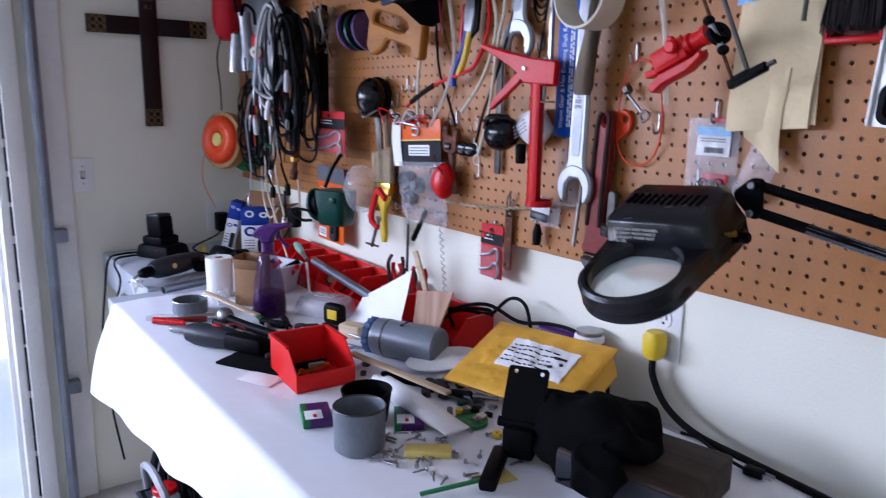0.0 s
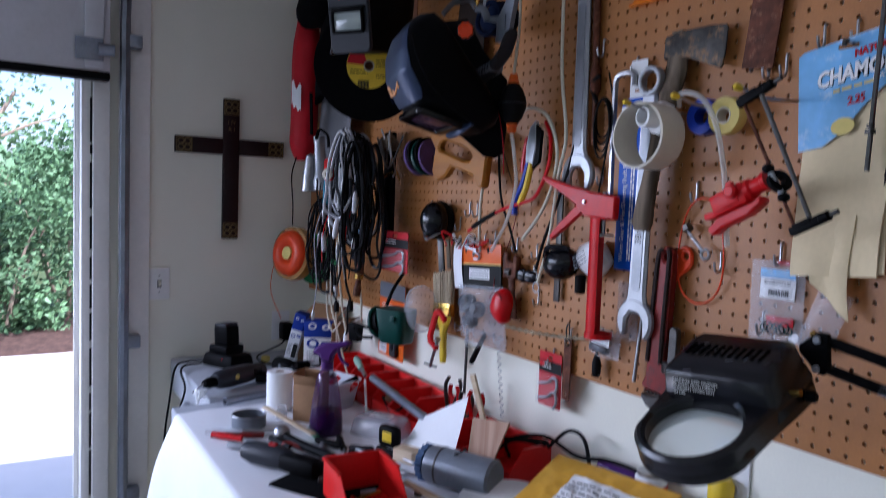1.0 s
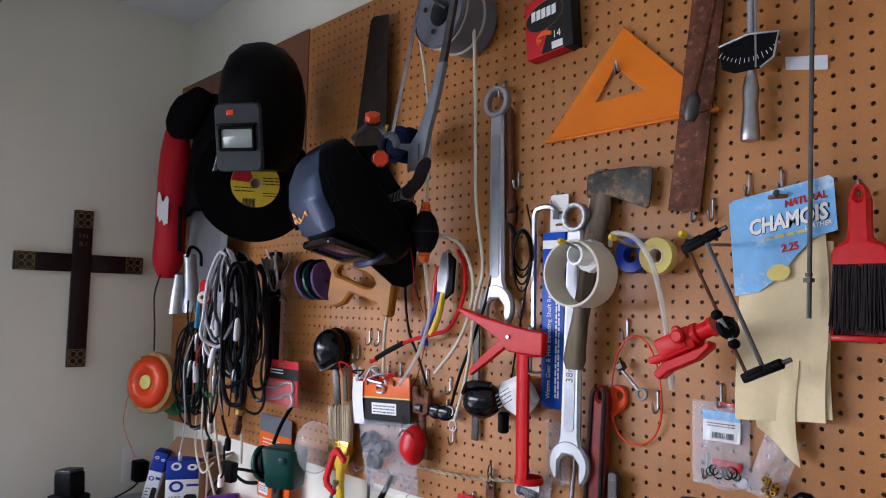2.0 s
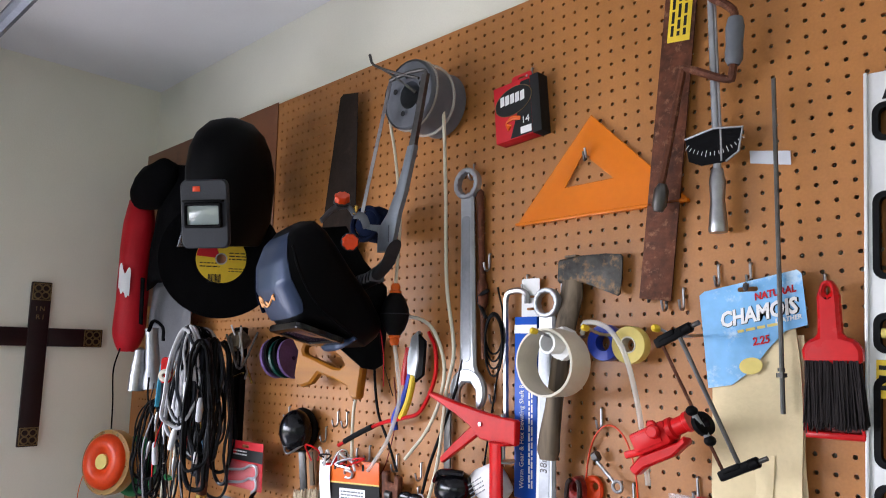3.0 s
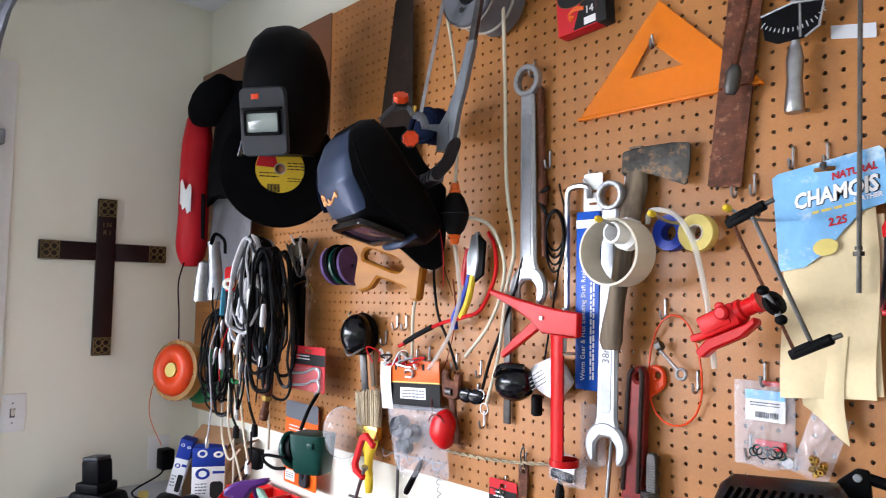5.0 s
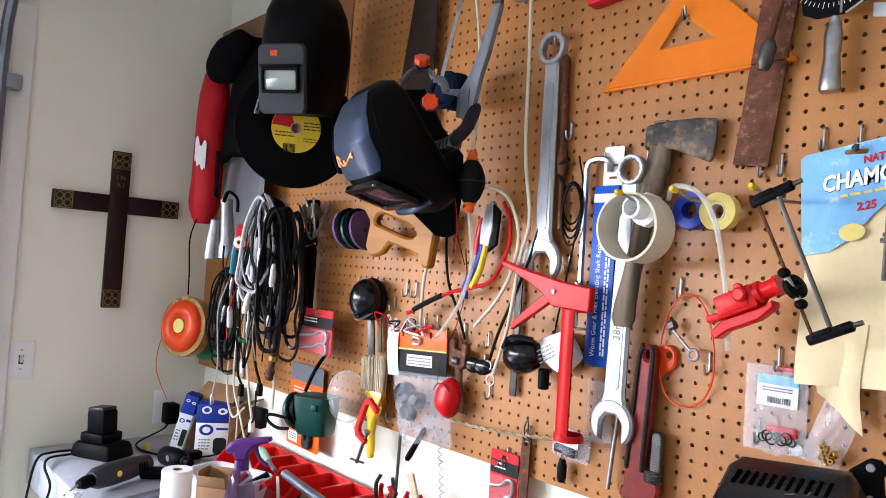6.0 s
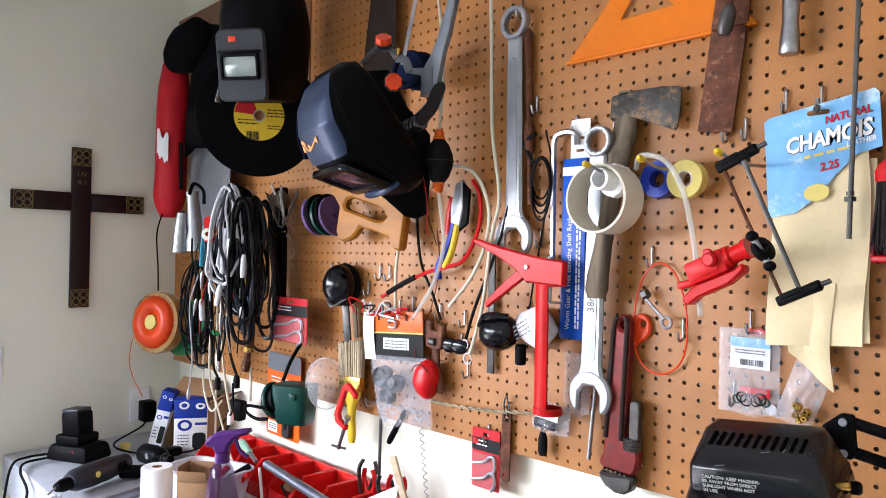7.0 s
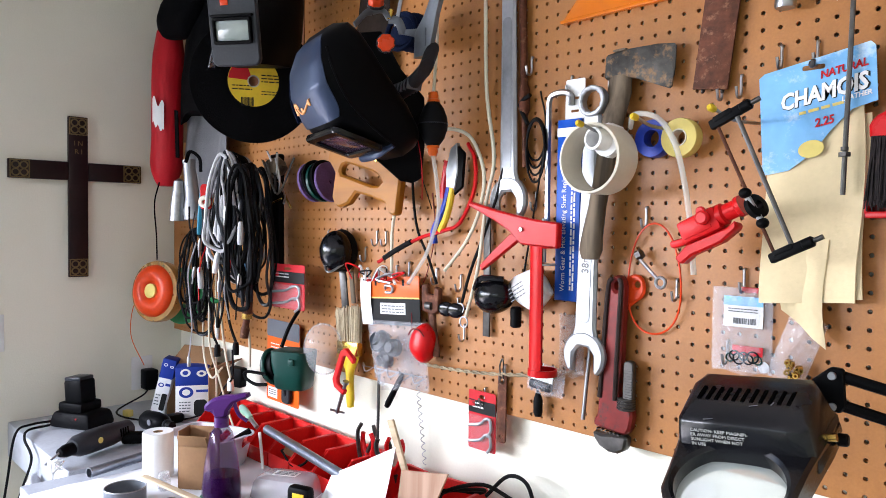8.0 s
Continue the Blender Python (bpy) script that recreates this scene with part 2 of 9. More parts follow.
GILT = mat("old gilt", (0.2068, 0.1433, 0.05977), 0.5, 0.4, var=0.3, scale=30, fine=90, bump=0.3)
INK = mat("black ink", (0.01029, 0.01029, 0.01029), 0.7, var=0.1, bump=0.0)
REDINK = mat("red ink", (0.4968, 0.01029, 0.01653), 0.6, var=0.1, bump=0.0)
BLUEINK = mat("blue ink", (0.01029, 0.03719, 0.2928), 0.6, var=0.1, bump=0.0)
BRISTLE = mat("dark bristles", (0.01653, 0.0115, 0.0115), 0.8, var=0.5, scale=20, fine=160, bump=0.5)
PALEBRISTLE = mat("pale bristles", (0.4444, 0.3624, 0.2445), 0.85, var=0.2, scale=20, fine=160, bump=0.6)
ALU = mat("white aluminium", (0.6809, 0.6809, 0.6809), 0.35, 0.35, var=0.06, scale=6, fine=160, bump=0.1)
HANDLEWOOD = wood("varnished handle wood", (0.25, 0.09, 0.006), (0.36, 0.135, 0.009), 0.4, along="x", rings=8.0)
OLDWOOD = wood("grey old handle wood", (0.055, 0.04, 0.027), (0.19, 0.145, 0.1), 0.75)
PALEWOOD = wood("pale wood", (0.5, 0.38, 0.24), (0.66, 0.53, 0.36), 0.7, along="x")
PLYWOOD = wood("pinkish plywood", (0.33, 0.19, 0.125), (0.46, 0.3, 0.21), 0.7, along="z")
LAMPBLACK = mat("black lamp enamel", (0.005, 0.005, 0.007), 0.24, spec=0.45, var=0.2, scale=8, fine=220, bump=0.12)
# near-black colour for the shade inside vent slots, put on solid bars
VENTBLACK = mat("vent slot shade", (0.0008, 0.0008, 0.0008), 0.9, spec=0.02, var=0.1, bump=0.0)
PALEPRINT = mat("pale print", (0.4968, 0.4968, 0.4653), 0.6, var=0.1, bump=0.0)
REDORANGE = mat("red-orange plastic", (0.68, 0.055, 0.006), 0.3, var=0.15, scale=9, fine=120, bump=0.05)
REDBIN = mat("bright red bin plastic", (0.66, 0.012, 0.008), 0.4, var=0.1, scale=9, fine=140, bump=0.06)
DOMEGLASS = mat("clear dome plastic", (0.8, 0.82, 0.84), 0.08, var=0.02, fine=30, bump=0.5, see=0.76, spec=0.9)
BLISTERCLEAR = mat("clear blister plastic", (0.7, 0.72, 0.75), 0.08, var=0.02, bump=0.05, see=0.93, spec=0.9)
DARKBLOCK = wood("dark stained block wood", (0.02, 0.013, 0.01), (0.06, 0.04, 0.03), 0.7, along="x")


# ---- mesh helpers ----
def put(bm, tmp, m):
    """Adds the bmesh tmp to bm at the pose m."""
    tmp.verts.index_update()
    vs = [bm.verts.new(m @ v.co) for v in tmp.verts]
    for f in tmp.faces:
        try:
            bm.faces.new([vs[v.index] for v in f.verts])
        except ValueError:
            pass
    tmp.free()


I4 = Matrix()


def box(bm, size, m=I4, bevel=0.0, seg=2, taper=1.0):
    """A box centred on m; taper narrows its top."""
    t = bmesh.new()
    bmesh.ops.create_cube(t, size=1.0)
    for v in t.verts:
        k = taper if v.co.z > 0 else 1.0
        v.co = Vector((v.co.x * size[0] * k, v.co.y * size[1] * k, v.co.z * size[2]))
    if bevel:
        bmesh.ops.bevel(t, geom=t.edges[:], offset=bevel, segments=seg, profile=0.5, affect="EDGES")
    put(bm, t, m)


def lathe(bm, prof, m=I4, n=28, squash=1.0):
    """Turns the profile (radius, height) about z. It closes where the radius is 0."""
    t = bmesh.new()
    rows = []
    for r, z in prof:
        if r < 1e-6:
            rows.append([t.verts.new((0, 0, z))])
        else:
            rows.append([t.verts.new((r * math.cos(2 * math.pi * k / n), squash * r * math.sin(2 * math.pi * k / n), z)) for k in range(n)])
    for a, b in zip(rows, rows[1:]):
        for k in range(n):
            q = [a[k % len(a)], a[(k + 1) % len(a)], b[(k + 1) % len(b)], b[k % len(b)]]
            q = list(dict.fromkeys(q))
            if len(q) > 2:
                t.faces.new(q)
    put(bm, t, m)


def cyl(bm, r, h, m=I4, n=20, r2=None, bevel=0.0, hollow=0.0):
    """A cylinder from 0 to h along z, with its edges rounded by bevel; hollow: the inner radius of a pipe."""
    r2 = r if r2 is None else r2
    if hollow:
        lathe(bm, [(hollow, 0), (r, 0), (r2, h), (hollow, h), (hollow, 0)], m, n)
    elif bevel:
        lathe(bm, [(0, 0), (r - bevel, 0), (r, bevel), (r2, h - bevel), (r2 - bevel, h), (0, h)], m, n)
    else:
        lathe(bm, [(0, 0), (r, 0), (r2, h), (0, h)], m, n)


def ball(bm, size, m=I4, u=20, v=12):
    s = size if hasattr(size, "__len__") else (size, size, size)
    prof = [(math.sin(math.pi * k / v), -math.cos(math.pi * k / v)) for k in range(v + 1)]
    prof[0], prof[-1] = (0, -1), (0, 1)
    lathe(bm, prof, m @ Matrix.Diagonal((*s, 1)), u)


def ringg(bm, R, r, m=I4, n=32, k=10, squash=1.0):
    """A torus about z."""
    lathe(bm, [(R + r * math.cos(2 * math.pi * a / k), squash * r * math.sin(2 * math.pi * a / k)) for a in range(k + 1)], m, n)


def curve(pts, per=6, closed=False):
    """A smooth line through pts."""
    p = [Vector(a) for a in pts]
    if len(p) < 3:
        return p
    q = [p[-1], *p, p[0], p[1]] if closed else [p[0] * 2 - p[1], *p, p[-1] * 2 - p[-2]]
    out = []
    for i in range(1, len(q) - 2):
        for k in range(per):
            t = k / per
            a, b, c, d = q[i - 1 : i + 3]
            out.append(0.5 * (2 * b + (c - a) * t + (2 * a - 5 * b + 4 * c - d) * t * t + (3 * b - a - 3 * c + d) * t ** 3))
    if not closed:
        out.append(p[-1])
    return out


def tube(bm, pts, r, m=I4, n=8, per=6, closed=False, smooth=True, r2=None, flat=1.0):
    """A round bar or cable along pts; r2: its radius at the end; flat squashes its section."""
    line = curve(pts, per, closed) if smooth else [Vector(a) for a in pts]
    t = bmesh.new()
    rows, up = [], None
    cnt = len(line)
    for i, p in enumerate(line):
        a = line[i - 1] if i or closed else p
        b = line[(i + 1) % cnt] if i < cnt - 1 or closed else p
        d = (b - a)
        d = d.normalized() if d.length > 1e-9 else Vector((0, 0, 1))
        if up is None:
            up = d.orthogonal().normalized()
        up = (up - d * up.dot(d))
        up = up.normalized() if up.length > 1e-6 else d.orthogonal().normalized()
        s = d.cross(up)
        rad = r if r2 is None else r + (r2 - r) * i / max(1, cnt - 1)
        rows.append([t.verts.new(p + rad * (up * math.cos(2 * math.pi * k / n) + flat * s * math.sin(2 * math.pi * k / n))) for k in range(n)])
    pairs = list(zip(rows, rows[1:])) + ([(rows[-1], rows[0])] if closed else [])
    for a, b in pairs:
        for k in range(n):
            t.faces.new((a[k], a[(k + 1) % n], b[(k + 1) % n], b[k]))
    if not closed:
        t.faces.new(rows[0][::-1])
        t.faces.new(rows[-1])
    put(bm, t, m)


def plate(bm, outline, depth, m=I4, holes=(), bevel=0.0):
    """A flat piece with the outline in x, y, from z 0 to depth, with openings."""
    t = bmesh.new()
    edges = []
    for loop in (outline, *holes):
        vs = [t.verts.new((x, y, 0)) for x, y in loop]
        edges += [t.edges.new((a, b)) for a, b in zip(vs, vs[1:] + vs[:1])]
    if holes:
        bmesh.ops.triangle_fill(t, edges=edges, use_beauty=True, use_dissolve=False)
    else:
        t.faces.new(t.verts[:])
    if depth:
        ex = bmesh.ops.extrude_face_region(t, geom=t.faces[:])
        for v in ex["geom"]:
            if isinstance(v, bmesh.types.BMVert):
                v.co.z += depth
    bmesh.ops.recalc_face_normals(t, faces=t.faces[:])
    if bevel:
        sharp = [e for e in t.edges if len(e.link_faces) == 2 and e.calc_face_angle(0) > 0.6]
        bmesh.ops.bevel(t, geom=sharp, offset=bevel, segments=1, profile=0.5, affect="EDGES")
    put(bm, t, m)


def arc(cx, cy, r, a, b, n=16, ry=None):
    ry = r if ry is None else ry
    return [(cx + r * math.cos(radians(a + (b - a) * k / n)), cy + ry * math.sin(radians(a + (b - a) * k / n))) for k in range(n + 1)]


def rounded(w, h, r, n=4, cx=0.0, cy=0.0):
    out = []
    for sx, sy, a in ((1, 1, 0), (-1, 1, 90), (-1, -1, 180), (1, -1, 270)):
        out += arc(cx + sx * (w / 2 - r), cy + sy * (h / 2 - r), r, a, a + 90, n)
    return out


def sheet(bm, fn, nu, nv, thick=0.0, m=I4):
    """A surface fn(u, v) for u, v from 0 to 1; thick gives it a back."""
    t = bmesh.new()
    g = [[t.verts.new(fn(i / nu, j / nv)) for j in range(nv + 1)] for i in range(nu + 1)]
    for i in range(nu):
        for j in range(nv):
            t.faces.new((g[i][j], g[i + 1][j], g[i + 1][j + 1], g[i][j + 1]))
    if thick:
        bmesh.ops.recalc_face_normals(t, faces=t.faces[:])
        bmesh.ops.solidify(t, geom=t.faces[:], thickness=thick)
    put(bm, t, m)


def loft(bm, rows, m=I4, caps=True):
    """Skin over rings of points with equal counts."""
    t = bmesh.new()
    rr = [[t.verts.new(p) for p in row] for row in rows]
    k = len(rr[0])
    for a, b in zip(rr, rr[1:]):
        for i in range(k):
            t.faces.new((a[i], a[(i + 1) % k], b[(i + 1) % k], b[i]))
    if caps:
        t.faces.new(rr[0][::-1])
        t.faces.new(rr[-1])
    put(bm, t, m)


def part(name, bm, material, parent=None, label="", smooth=38.0, category="", kind="", group="", m=None):
    """Links a bmesh as one mesh object, under a thing or a part or at top level."""
    me = bpy.data.meshes.new(name)
    bmesh.ops.recalc_face_normals(bm, faces=bm.faces[:])
    bm.to_mesh(me)
    bm.free()
    if smooth:
        me.polygons.foreach_set("use_smooth", [True] * len(me.polygons))
        me.set_sharp_from_angle(angle=radians(smooth))
    me.materials.append(material)
    ob = new(name, me)
    if parent:
        ob.parent = parent
    if m is not None:
        ob.matrix_basis = m
    return tagged(ob, label, category, group, kind)


def thing(name, label, category, m=I4, group=""):
    ob = new(name)
    ob.empty_display_size = 0.02
    ob.matrix_basis = m
    return tagged(ob, label, category, group)


def one(fn, *a, **k):
    """A fresh bmesh with one shape in it."""
    bm = bmesh.new()
    fn(bm, *a, **k)
    return bm


def writing(text, size, material, parent, m, name="lettering", depth=0.0004, align="CENTER", wide=1.0, bold=0.0, slant=0.0):
    """Words as a thin mesh in x, y of m."""
    cu = bpy.data.curves.new(name, "FONT")
    cu.body, cu.size, cu.extrude, cu.align_x, cu.align_y = text, size, depth, align, "CENTER"
    cu.resolution_u, cu.offset, cu.shear = 2, bold, slant
    ob = bpy.data.objects.new(name, cu)
    me = bpy.data.meshes.new_from_object(ob)
    bpy.data.objects.remove(ob)
    bpy.data.curves.remove(cu)
    me.name = name
    me.materials.append(material)
    o = new(name, me)
    o.parent = parent
    o.matrix_basis = m @ Matrix.Diagonal((wide, 1, 1, 1))
    return o


def bars(parent, material, m, rows, width, pitch, height, seed=1, name="print_block"):
    """Lines of print too small to read, as thin bars."""
    rnd = random.Random(seed)
    bm = bmesh.new()
    for r in range(rows):
        x = -width / 2
        while x < width / 2 - height:
            w = min(rnd.uniform(1.5, 5) * height, width / 2 - x)
            box(bm, (w, height, 0.0004), m @ pose(x + w / 2, -r * pitch, 0))
            x += w + height * 0.8
    return part(name, bm, material, parent, smooth=0)


# ---- the room ----
WALL_Y, CEIL = 0.028, 2.65      # the wall behind the board; the ceiling's height
OPEN_A, OPEN_B, HEAD = -0.80, -5.6, 2.15  # the garage opening in the west wall


def slab(name, lo, hi, material, kind="structure", bevel=0.0, label=""):
    bm = bmesh.new()
    s = [b - a for a, b in zip(lo, hi)]
    box(bm, s, pose(*[(a + b) / 2 for a, b in zip(lo, hi)]), bevel)
    return part(name, bm, material, kind=kind, label=label)


slab("floor", (-0.1, -6.3, -0.12), (5.1, 0.15, 0.0), CONCRETE)
slab("ceiling", (-0.2, -6.4, CEIL), (5.2, 0.25, CEIL + 0.12), CEILING)
slab("wall_north", (-0.12, WALL_Y, 0.0), (5.1, WALL_Y + 0.12, CEIL), PAINT)
slab("wall_east", (5.0, -6.3, 0.0), (5.12, WALL_Y, CEIL), PAINT)
ADDED_WIN = (1.5, 4.6, 0.8, 2.35)   # window added out of view in the wall opposite the board, for the fill lamp
bm = bmesh.new()
for lo, hi in (((0.0, -6.42, 0), (ADDED_WIN[0], -6.3, CEIL)), ((ADDED_WIN[1], -6.42, 0), (5.0, -6.3, CEIL)), ((ADDED_WIN[0], -6.42, 0), (ADDED_WIN[1], -6.3, ADDED_WIN[2])), ((ADDED_WIN[0], -6.42, ADDED_WIN[3]), (ADDED_WIN[1], -6.3, CEIL))):
    box(bm, [b - a for a, b in zip(lo, hi)], pose(*[(a + b) / 2 for a, b in zip(lo, hi)]))
part("wall_south", bm, PAINT, kind="structure")
win = part("unseen_window", one(box, (ADDED_WIN[1] - ADDED_WIN[0], 0.02, 0.05), pose((ADDED_WIN[0] + ADDED_WIN[1]) / 2, -6.36, ADDED_WIN[2] + 0.025), 0.003), TRIM, kind="structure")
for x in (ADDED_WIN[0] + 0.025, (ADDED_WIN[0] + ADDED_WIN[1]) / 2, ADDED_WIN[1] - 0.025):
    part("mullion", one(box, (0.05, 0.03, ADDED_WIN[3] - ADDED_WIN[2] - 0.1), pose(x, -6.36, (ADDED_WIN[2] + ADDED_WIN[3]) / 2), 0.003), TRIM, win)
part("top_rail", one(box, (ADDED_WIN[1] - ADDED_WIN[0], 0.02, 0.05), pose((ADDED_WIN[0] + ADDED_WIN[1]) / 2, -6.36, ADDED_WIN[3] - 0.025), 0.003), TRIM, win)
bm = bmesh.new()
for lo, hi in (((-0.12, OPEN_A, 0), (0, WALL_Y, CEIL)), ((-0.12, -6.3, 0), (0, OPEN_B, CEIL)), ((-0.12, OPEN_B, HEAD), (0, OPEN_A, CEIL))):
    box(bm, [b - a for a, b in zip(lo, hi)], pose(*[(a + b) / 2 for a, b in zip(lo, hi)]))
part("wall_west", bm, PAINT, kind="structure")

# the jamb of the opening: stepped boards and a flat casing
for name, lo, hi, ma in (
    ("jamb_casing", (0.0, -0.715, 0.0), (0.018, -0.612, 2.3), TRIM),
    ("jamb_board", (-0.13, -0.832, 0.0), (0.012, -0.802, HEAD), TRIM),
    ("jamb_stop", (-0.11, -0.848, 0.0), (-0.075, -0.8325, HEAD), TRIM),
    ("jamb_step", (0.0, -0.798, 0.0), (0.034, -0.745, HEAD), TRIM),
):
    slab(name, lo, hi, ma, bevel=0.003)
# ragged dark strips laid on the joint, standing in for its shaded gap
rnd = random.Random(15)
z = 0.05
while z < 1.86:
    ln = rnd.uniform(0.03, 0.16)
    slab("jamb_gap_strip", (0.0125, -0.8055, z), (0.0165, -0.7985 - rnd.uniform(0.0, 0.002), min(1.9, z + ln)), RUBBER)
    z += ln + rnd.uniform(0.004, 0.03)
slab("weather_strip", (-0.07, -0.842, 0.0), (-0.062, -0.8325, 1.95), TRIM)

# overhead door: a hanging bottom section, the rest lies under the ceiling
door = thing("garage_door", "grey steel overhead garage door, rolled nearly fully open", "garage door", pose(0.06, -3.2, 1.93))
bm = one(box, (0.04, 4.9, 0.42), pose(0, 0, 0.21), 0.004)
part("bottom_section", bm, DOORPANEL, door)
for k in range(7):
    part("stile", one(box, (0.012, 0.06, 0.40), pose(0.026, -2.4 + 0.8 * k, 0.21), 0.003), DOORPANEL, door)
bm = one(box, (0.05, 4.9, 0.03), pose(0, 0, -0.013), 0.008)
part("bottom_seal", bm, RUBBER, door, "black rubber seal")
bm = one(box, (0.012, 0.085, 0.075), pose(0.034, 2.385, 0.07), 0.004)
cyl(bm, 0.02, 0.05, pose(0.045, 2.41, 0.07, 90, 0, 180), 14)
part("roller_bracket", bm, GALV, door)
for k in range(3):
    part("upper_section", one(box, (0.5, 4.9, 0.04), pose(0.42 + 0.52 * k, 0, 0.53), 0.004), DOORPANEL, door)
rail = thing("door_track", "bluish galvanised steel door track with wall brackets", "track", pose(0.05, -0.70, 0.0))
bm = bmesh.new()
line = [(0, 0, 0.02), (0, 0, 2.1)] + [(0.32 - 0.32 * math.cos(a), 0, 2.1 + 0.30 * math.sin(a)) for a in (0.4, 0.8, 1.2, 1.57)] + [(2.4, 0, 2.40)]
tube(bm, line, 0.017, n=8, smooth=False)
part("rail", bm, GALV, rail)
for z in (0.45, 1.0, 2.05):
    bm = one(box, (0.045, 0.05, 0.045), pose(-0.012, 0.03, z), 0.004)
    cyl(bm, 0.007, 0.01, pose(0.0, 0.045, z, 0, 90, 0), 8)
    part("bracket", bm, GALV, rail)

# ---- outside ----
bm = one(box, (240, 240, 0.1), pose(-40, 0, -0.16))
part("ground", bm, GRASS, kind="structure")
slab("driveway", (-4.9, -11.0, -0.2), (-0.101, 3.0, -0.02), DRIVE)
bm = bmesh.new()
rnd = random.Random(4)
sheet(bm, lambda u, v: Vector((-4.9 - 3.2 * u, -7 + 12 * v, -0.09 + 0.09 * math.sin(math.pi * min(1, u * 1.4)) + 0.02 * noise.noise((u * 40, v * 90, 2)))), 20, 60, 0.0)
part("mulch_bed", bm, MULCH, kind="structure")


def shrub(m, size, count, seed):
    """A leafy shrub: a few stems and a crown of folded leaves in clumps."""
    s = random.Random(seed)
    ob = thing("shrub", "dense dark green leafy shrub in a mulch bed", "shrub", m, "shrubs beside the driveway")
    for k in range(6):
        a = s.uniform(0, 6.28)
        stem = one(tube, [(0.08 * math.cos(a), 0.08 * math.sin(a), -0.05), (0.3 * size[0] * math.cos(a), 0.3 * size[1] * math.sin(a), size[2] * 0.9), (0.6 * size[0] * math.cos(a), 0.6 * size[1] * math.sin(a), size[2] * 1.6)], 0.03, r2=0.008, n=6, per=3)
        part("stem", stem, BARK, ob)
    cl = [(s.gauss(0, 0.42), s.gauss(0, 0.42), s.uniform(0.02, 1.0)) for k in range(46)]
    vs, fs = [], []
    for k in range(count):
        c = cl[s.randrange(len(cl))]
        wide = 1.0 - 0.55 * max(0.0, c[2] - 0.45)
        p = Vector((size[0] * (c[0] * wide + s.gauss(0, 0.16)), size[1] * (c[1] * wide + s.gauss(0, 0.16)), size[2] * 2 * max(0.02, c[2] + s.gauss(0, 0.07))))
        d = Vector((s.gauss(0, 1), s.gauss(0, 1), s.gauss(0.2, 0.7))).normalized()
        w = d.orthogonal().normalized()
        w = w * math.cos(k) + d.cross(w) * math.sin(k)
        ln, wd = s.uniform(0.05, 0.11), s.uniform(0.02, 0.04)
        f = d.cross(w) * wd * 0.4
        i = len(vs)
        vs += [p, p + d * ln * 0.5 + w * wd + f, p + d * ln, p + d * ln * 0.5 - w * wd + f, p + d * ln * 0.5]
        fs += [(i, i + 1, i + 4), (i + 1, i + 2, i + 4), (i + 2, i + 3, i + 4), (i + 3, i, i + 4)]
    me = bpy.data.meshes.new("crown")
    me.from_pydata(vs, [], fs)
    me.materials.append(LEAF)
    cr = new("crown", me)
    cr.parent = ob


for x, y, sx, sz, n, sd_ in ((-6.3, -1.15, 0.85, 0.8, 4600, 1), (-6.5, 0.6, 1.0, 1.0, 5200, 2), (-6.7, 2.0, 1.1, 1.2, 4600, 3), (-6.6, -3.2, 0.9, 0.7, 3600, 4), (-7.6, -0.4, 1.4, 1.15, 4200, 6)):
    shrub(pose(x, y, -0.03), (sx, sx, sz), n, sd_)
tree = thing("crape_myrtle", "bare-trunked small tree with pale smooth branching bark", "tree", pose(-5.6, -1.55, -0.03))
bm = bmesh.new()
tube(bm, [(0, 0, -0.05), (0.02, 0.03, 0.6), (-0.02, 0.02, 1.2), (0.05, 0.06, 1.7)], 0.075, r2=0.05, n=10)
part("trunk", bm, BARK, tree)
for a, b, r in (((0.05, 0.06, 1.65), (0.2, 0.55, 2.5), 0.04), ((0.0, 0.04, 1.4), (-0.1, -0.5, 2.4), 0.035), ((0.05, 0.06, 1.65), (0.0, 0.15, 2.9), 0.035), ((0.1, 0.25, 1.95), (0.1, 0.95, 2.3), 0.02), ((-0.05, -0.2, 1.85), (-0.2, -0.25, 2.8), 0.02)):
    mid = (Vector(a) + Vector(b)) / 2 + Vector((0.03, 0.05, 0.06))
    part("limb", one(tube, [a, mid, b], r, r2=r * 0.35, n=8), BARK, tree)
s = random.Random(9)
vs, fs = [], []
for k in range(1500):
    a = s.uniform(0, 6.28)
    rr = abs(s.gauss(0, 0.55))
    p = Vector((rr * math.cos(a), rr * math.sin(a) + 0.1, s.uniform(2.0, 3.5)))
    d = Vector((s.gauss(0, 1), s.gauss(0, 1), s.gauss(0, 1))).normalized()
    w = d.orthogonal().normalized() * s.uniform(0.012, 0.025)
    i = len(vs)
    vs += [p, p + d * 0.035 + w, p + d * 0.07, p + d * 0.035 - w]
    fs += [(i, i + 1, i + 2, i + 3)]
me = bpy.data.meshes.new("crown")
me.from_pydata(vs, [], fs)
me.materials.append(LEAF)
cr = new("crown", me)
cr.parent = tree
bm = bmesh.new()
s = random.Random(12)
for k in range(40):
    y = -40 + 2.0 * k
    ball(bm, (2.2, 1.8, s.uniform(2.0, 3.6)), pose(-34 + s.uniform(-3, 3), y, 1.0), 10, 7)
for v in bm.verts:
    v.co += Vector(noise.noise_vector(v.co * 0.9)) * 0.8
part("far_woods", bm, LEAF, kind="stuff", label="distant line of green trees", category="trees")

# ---- the pegboard ----
PITCH = 0.0254
BX0, BX1, BZ0, BZ1 = 0.006, 3.02, 1.167, 2.386
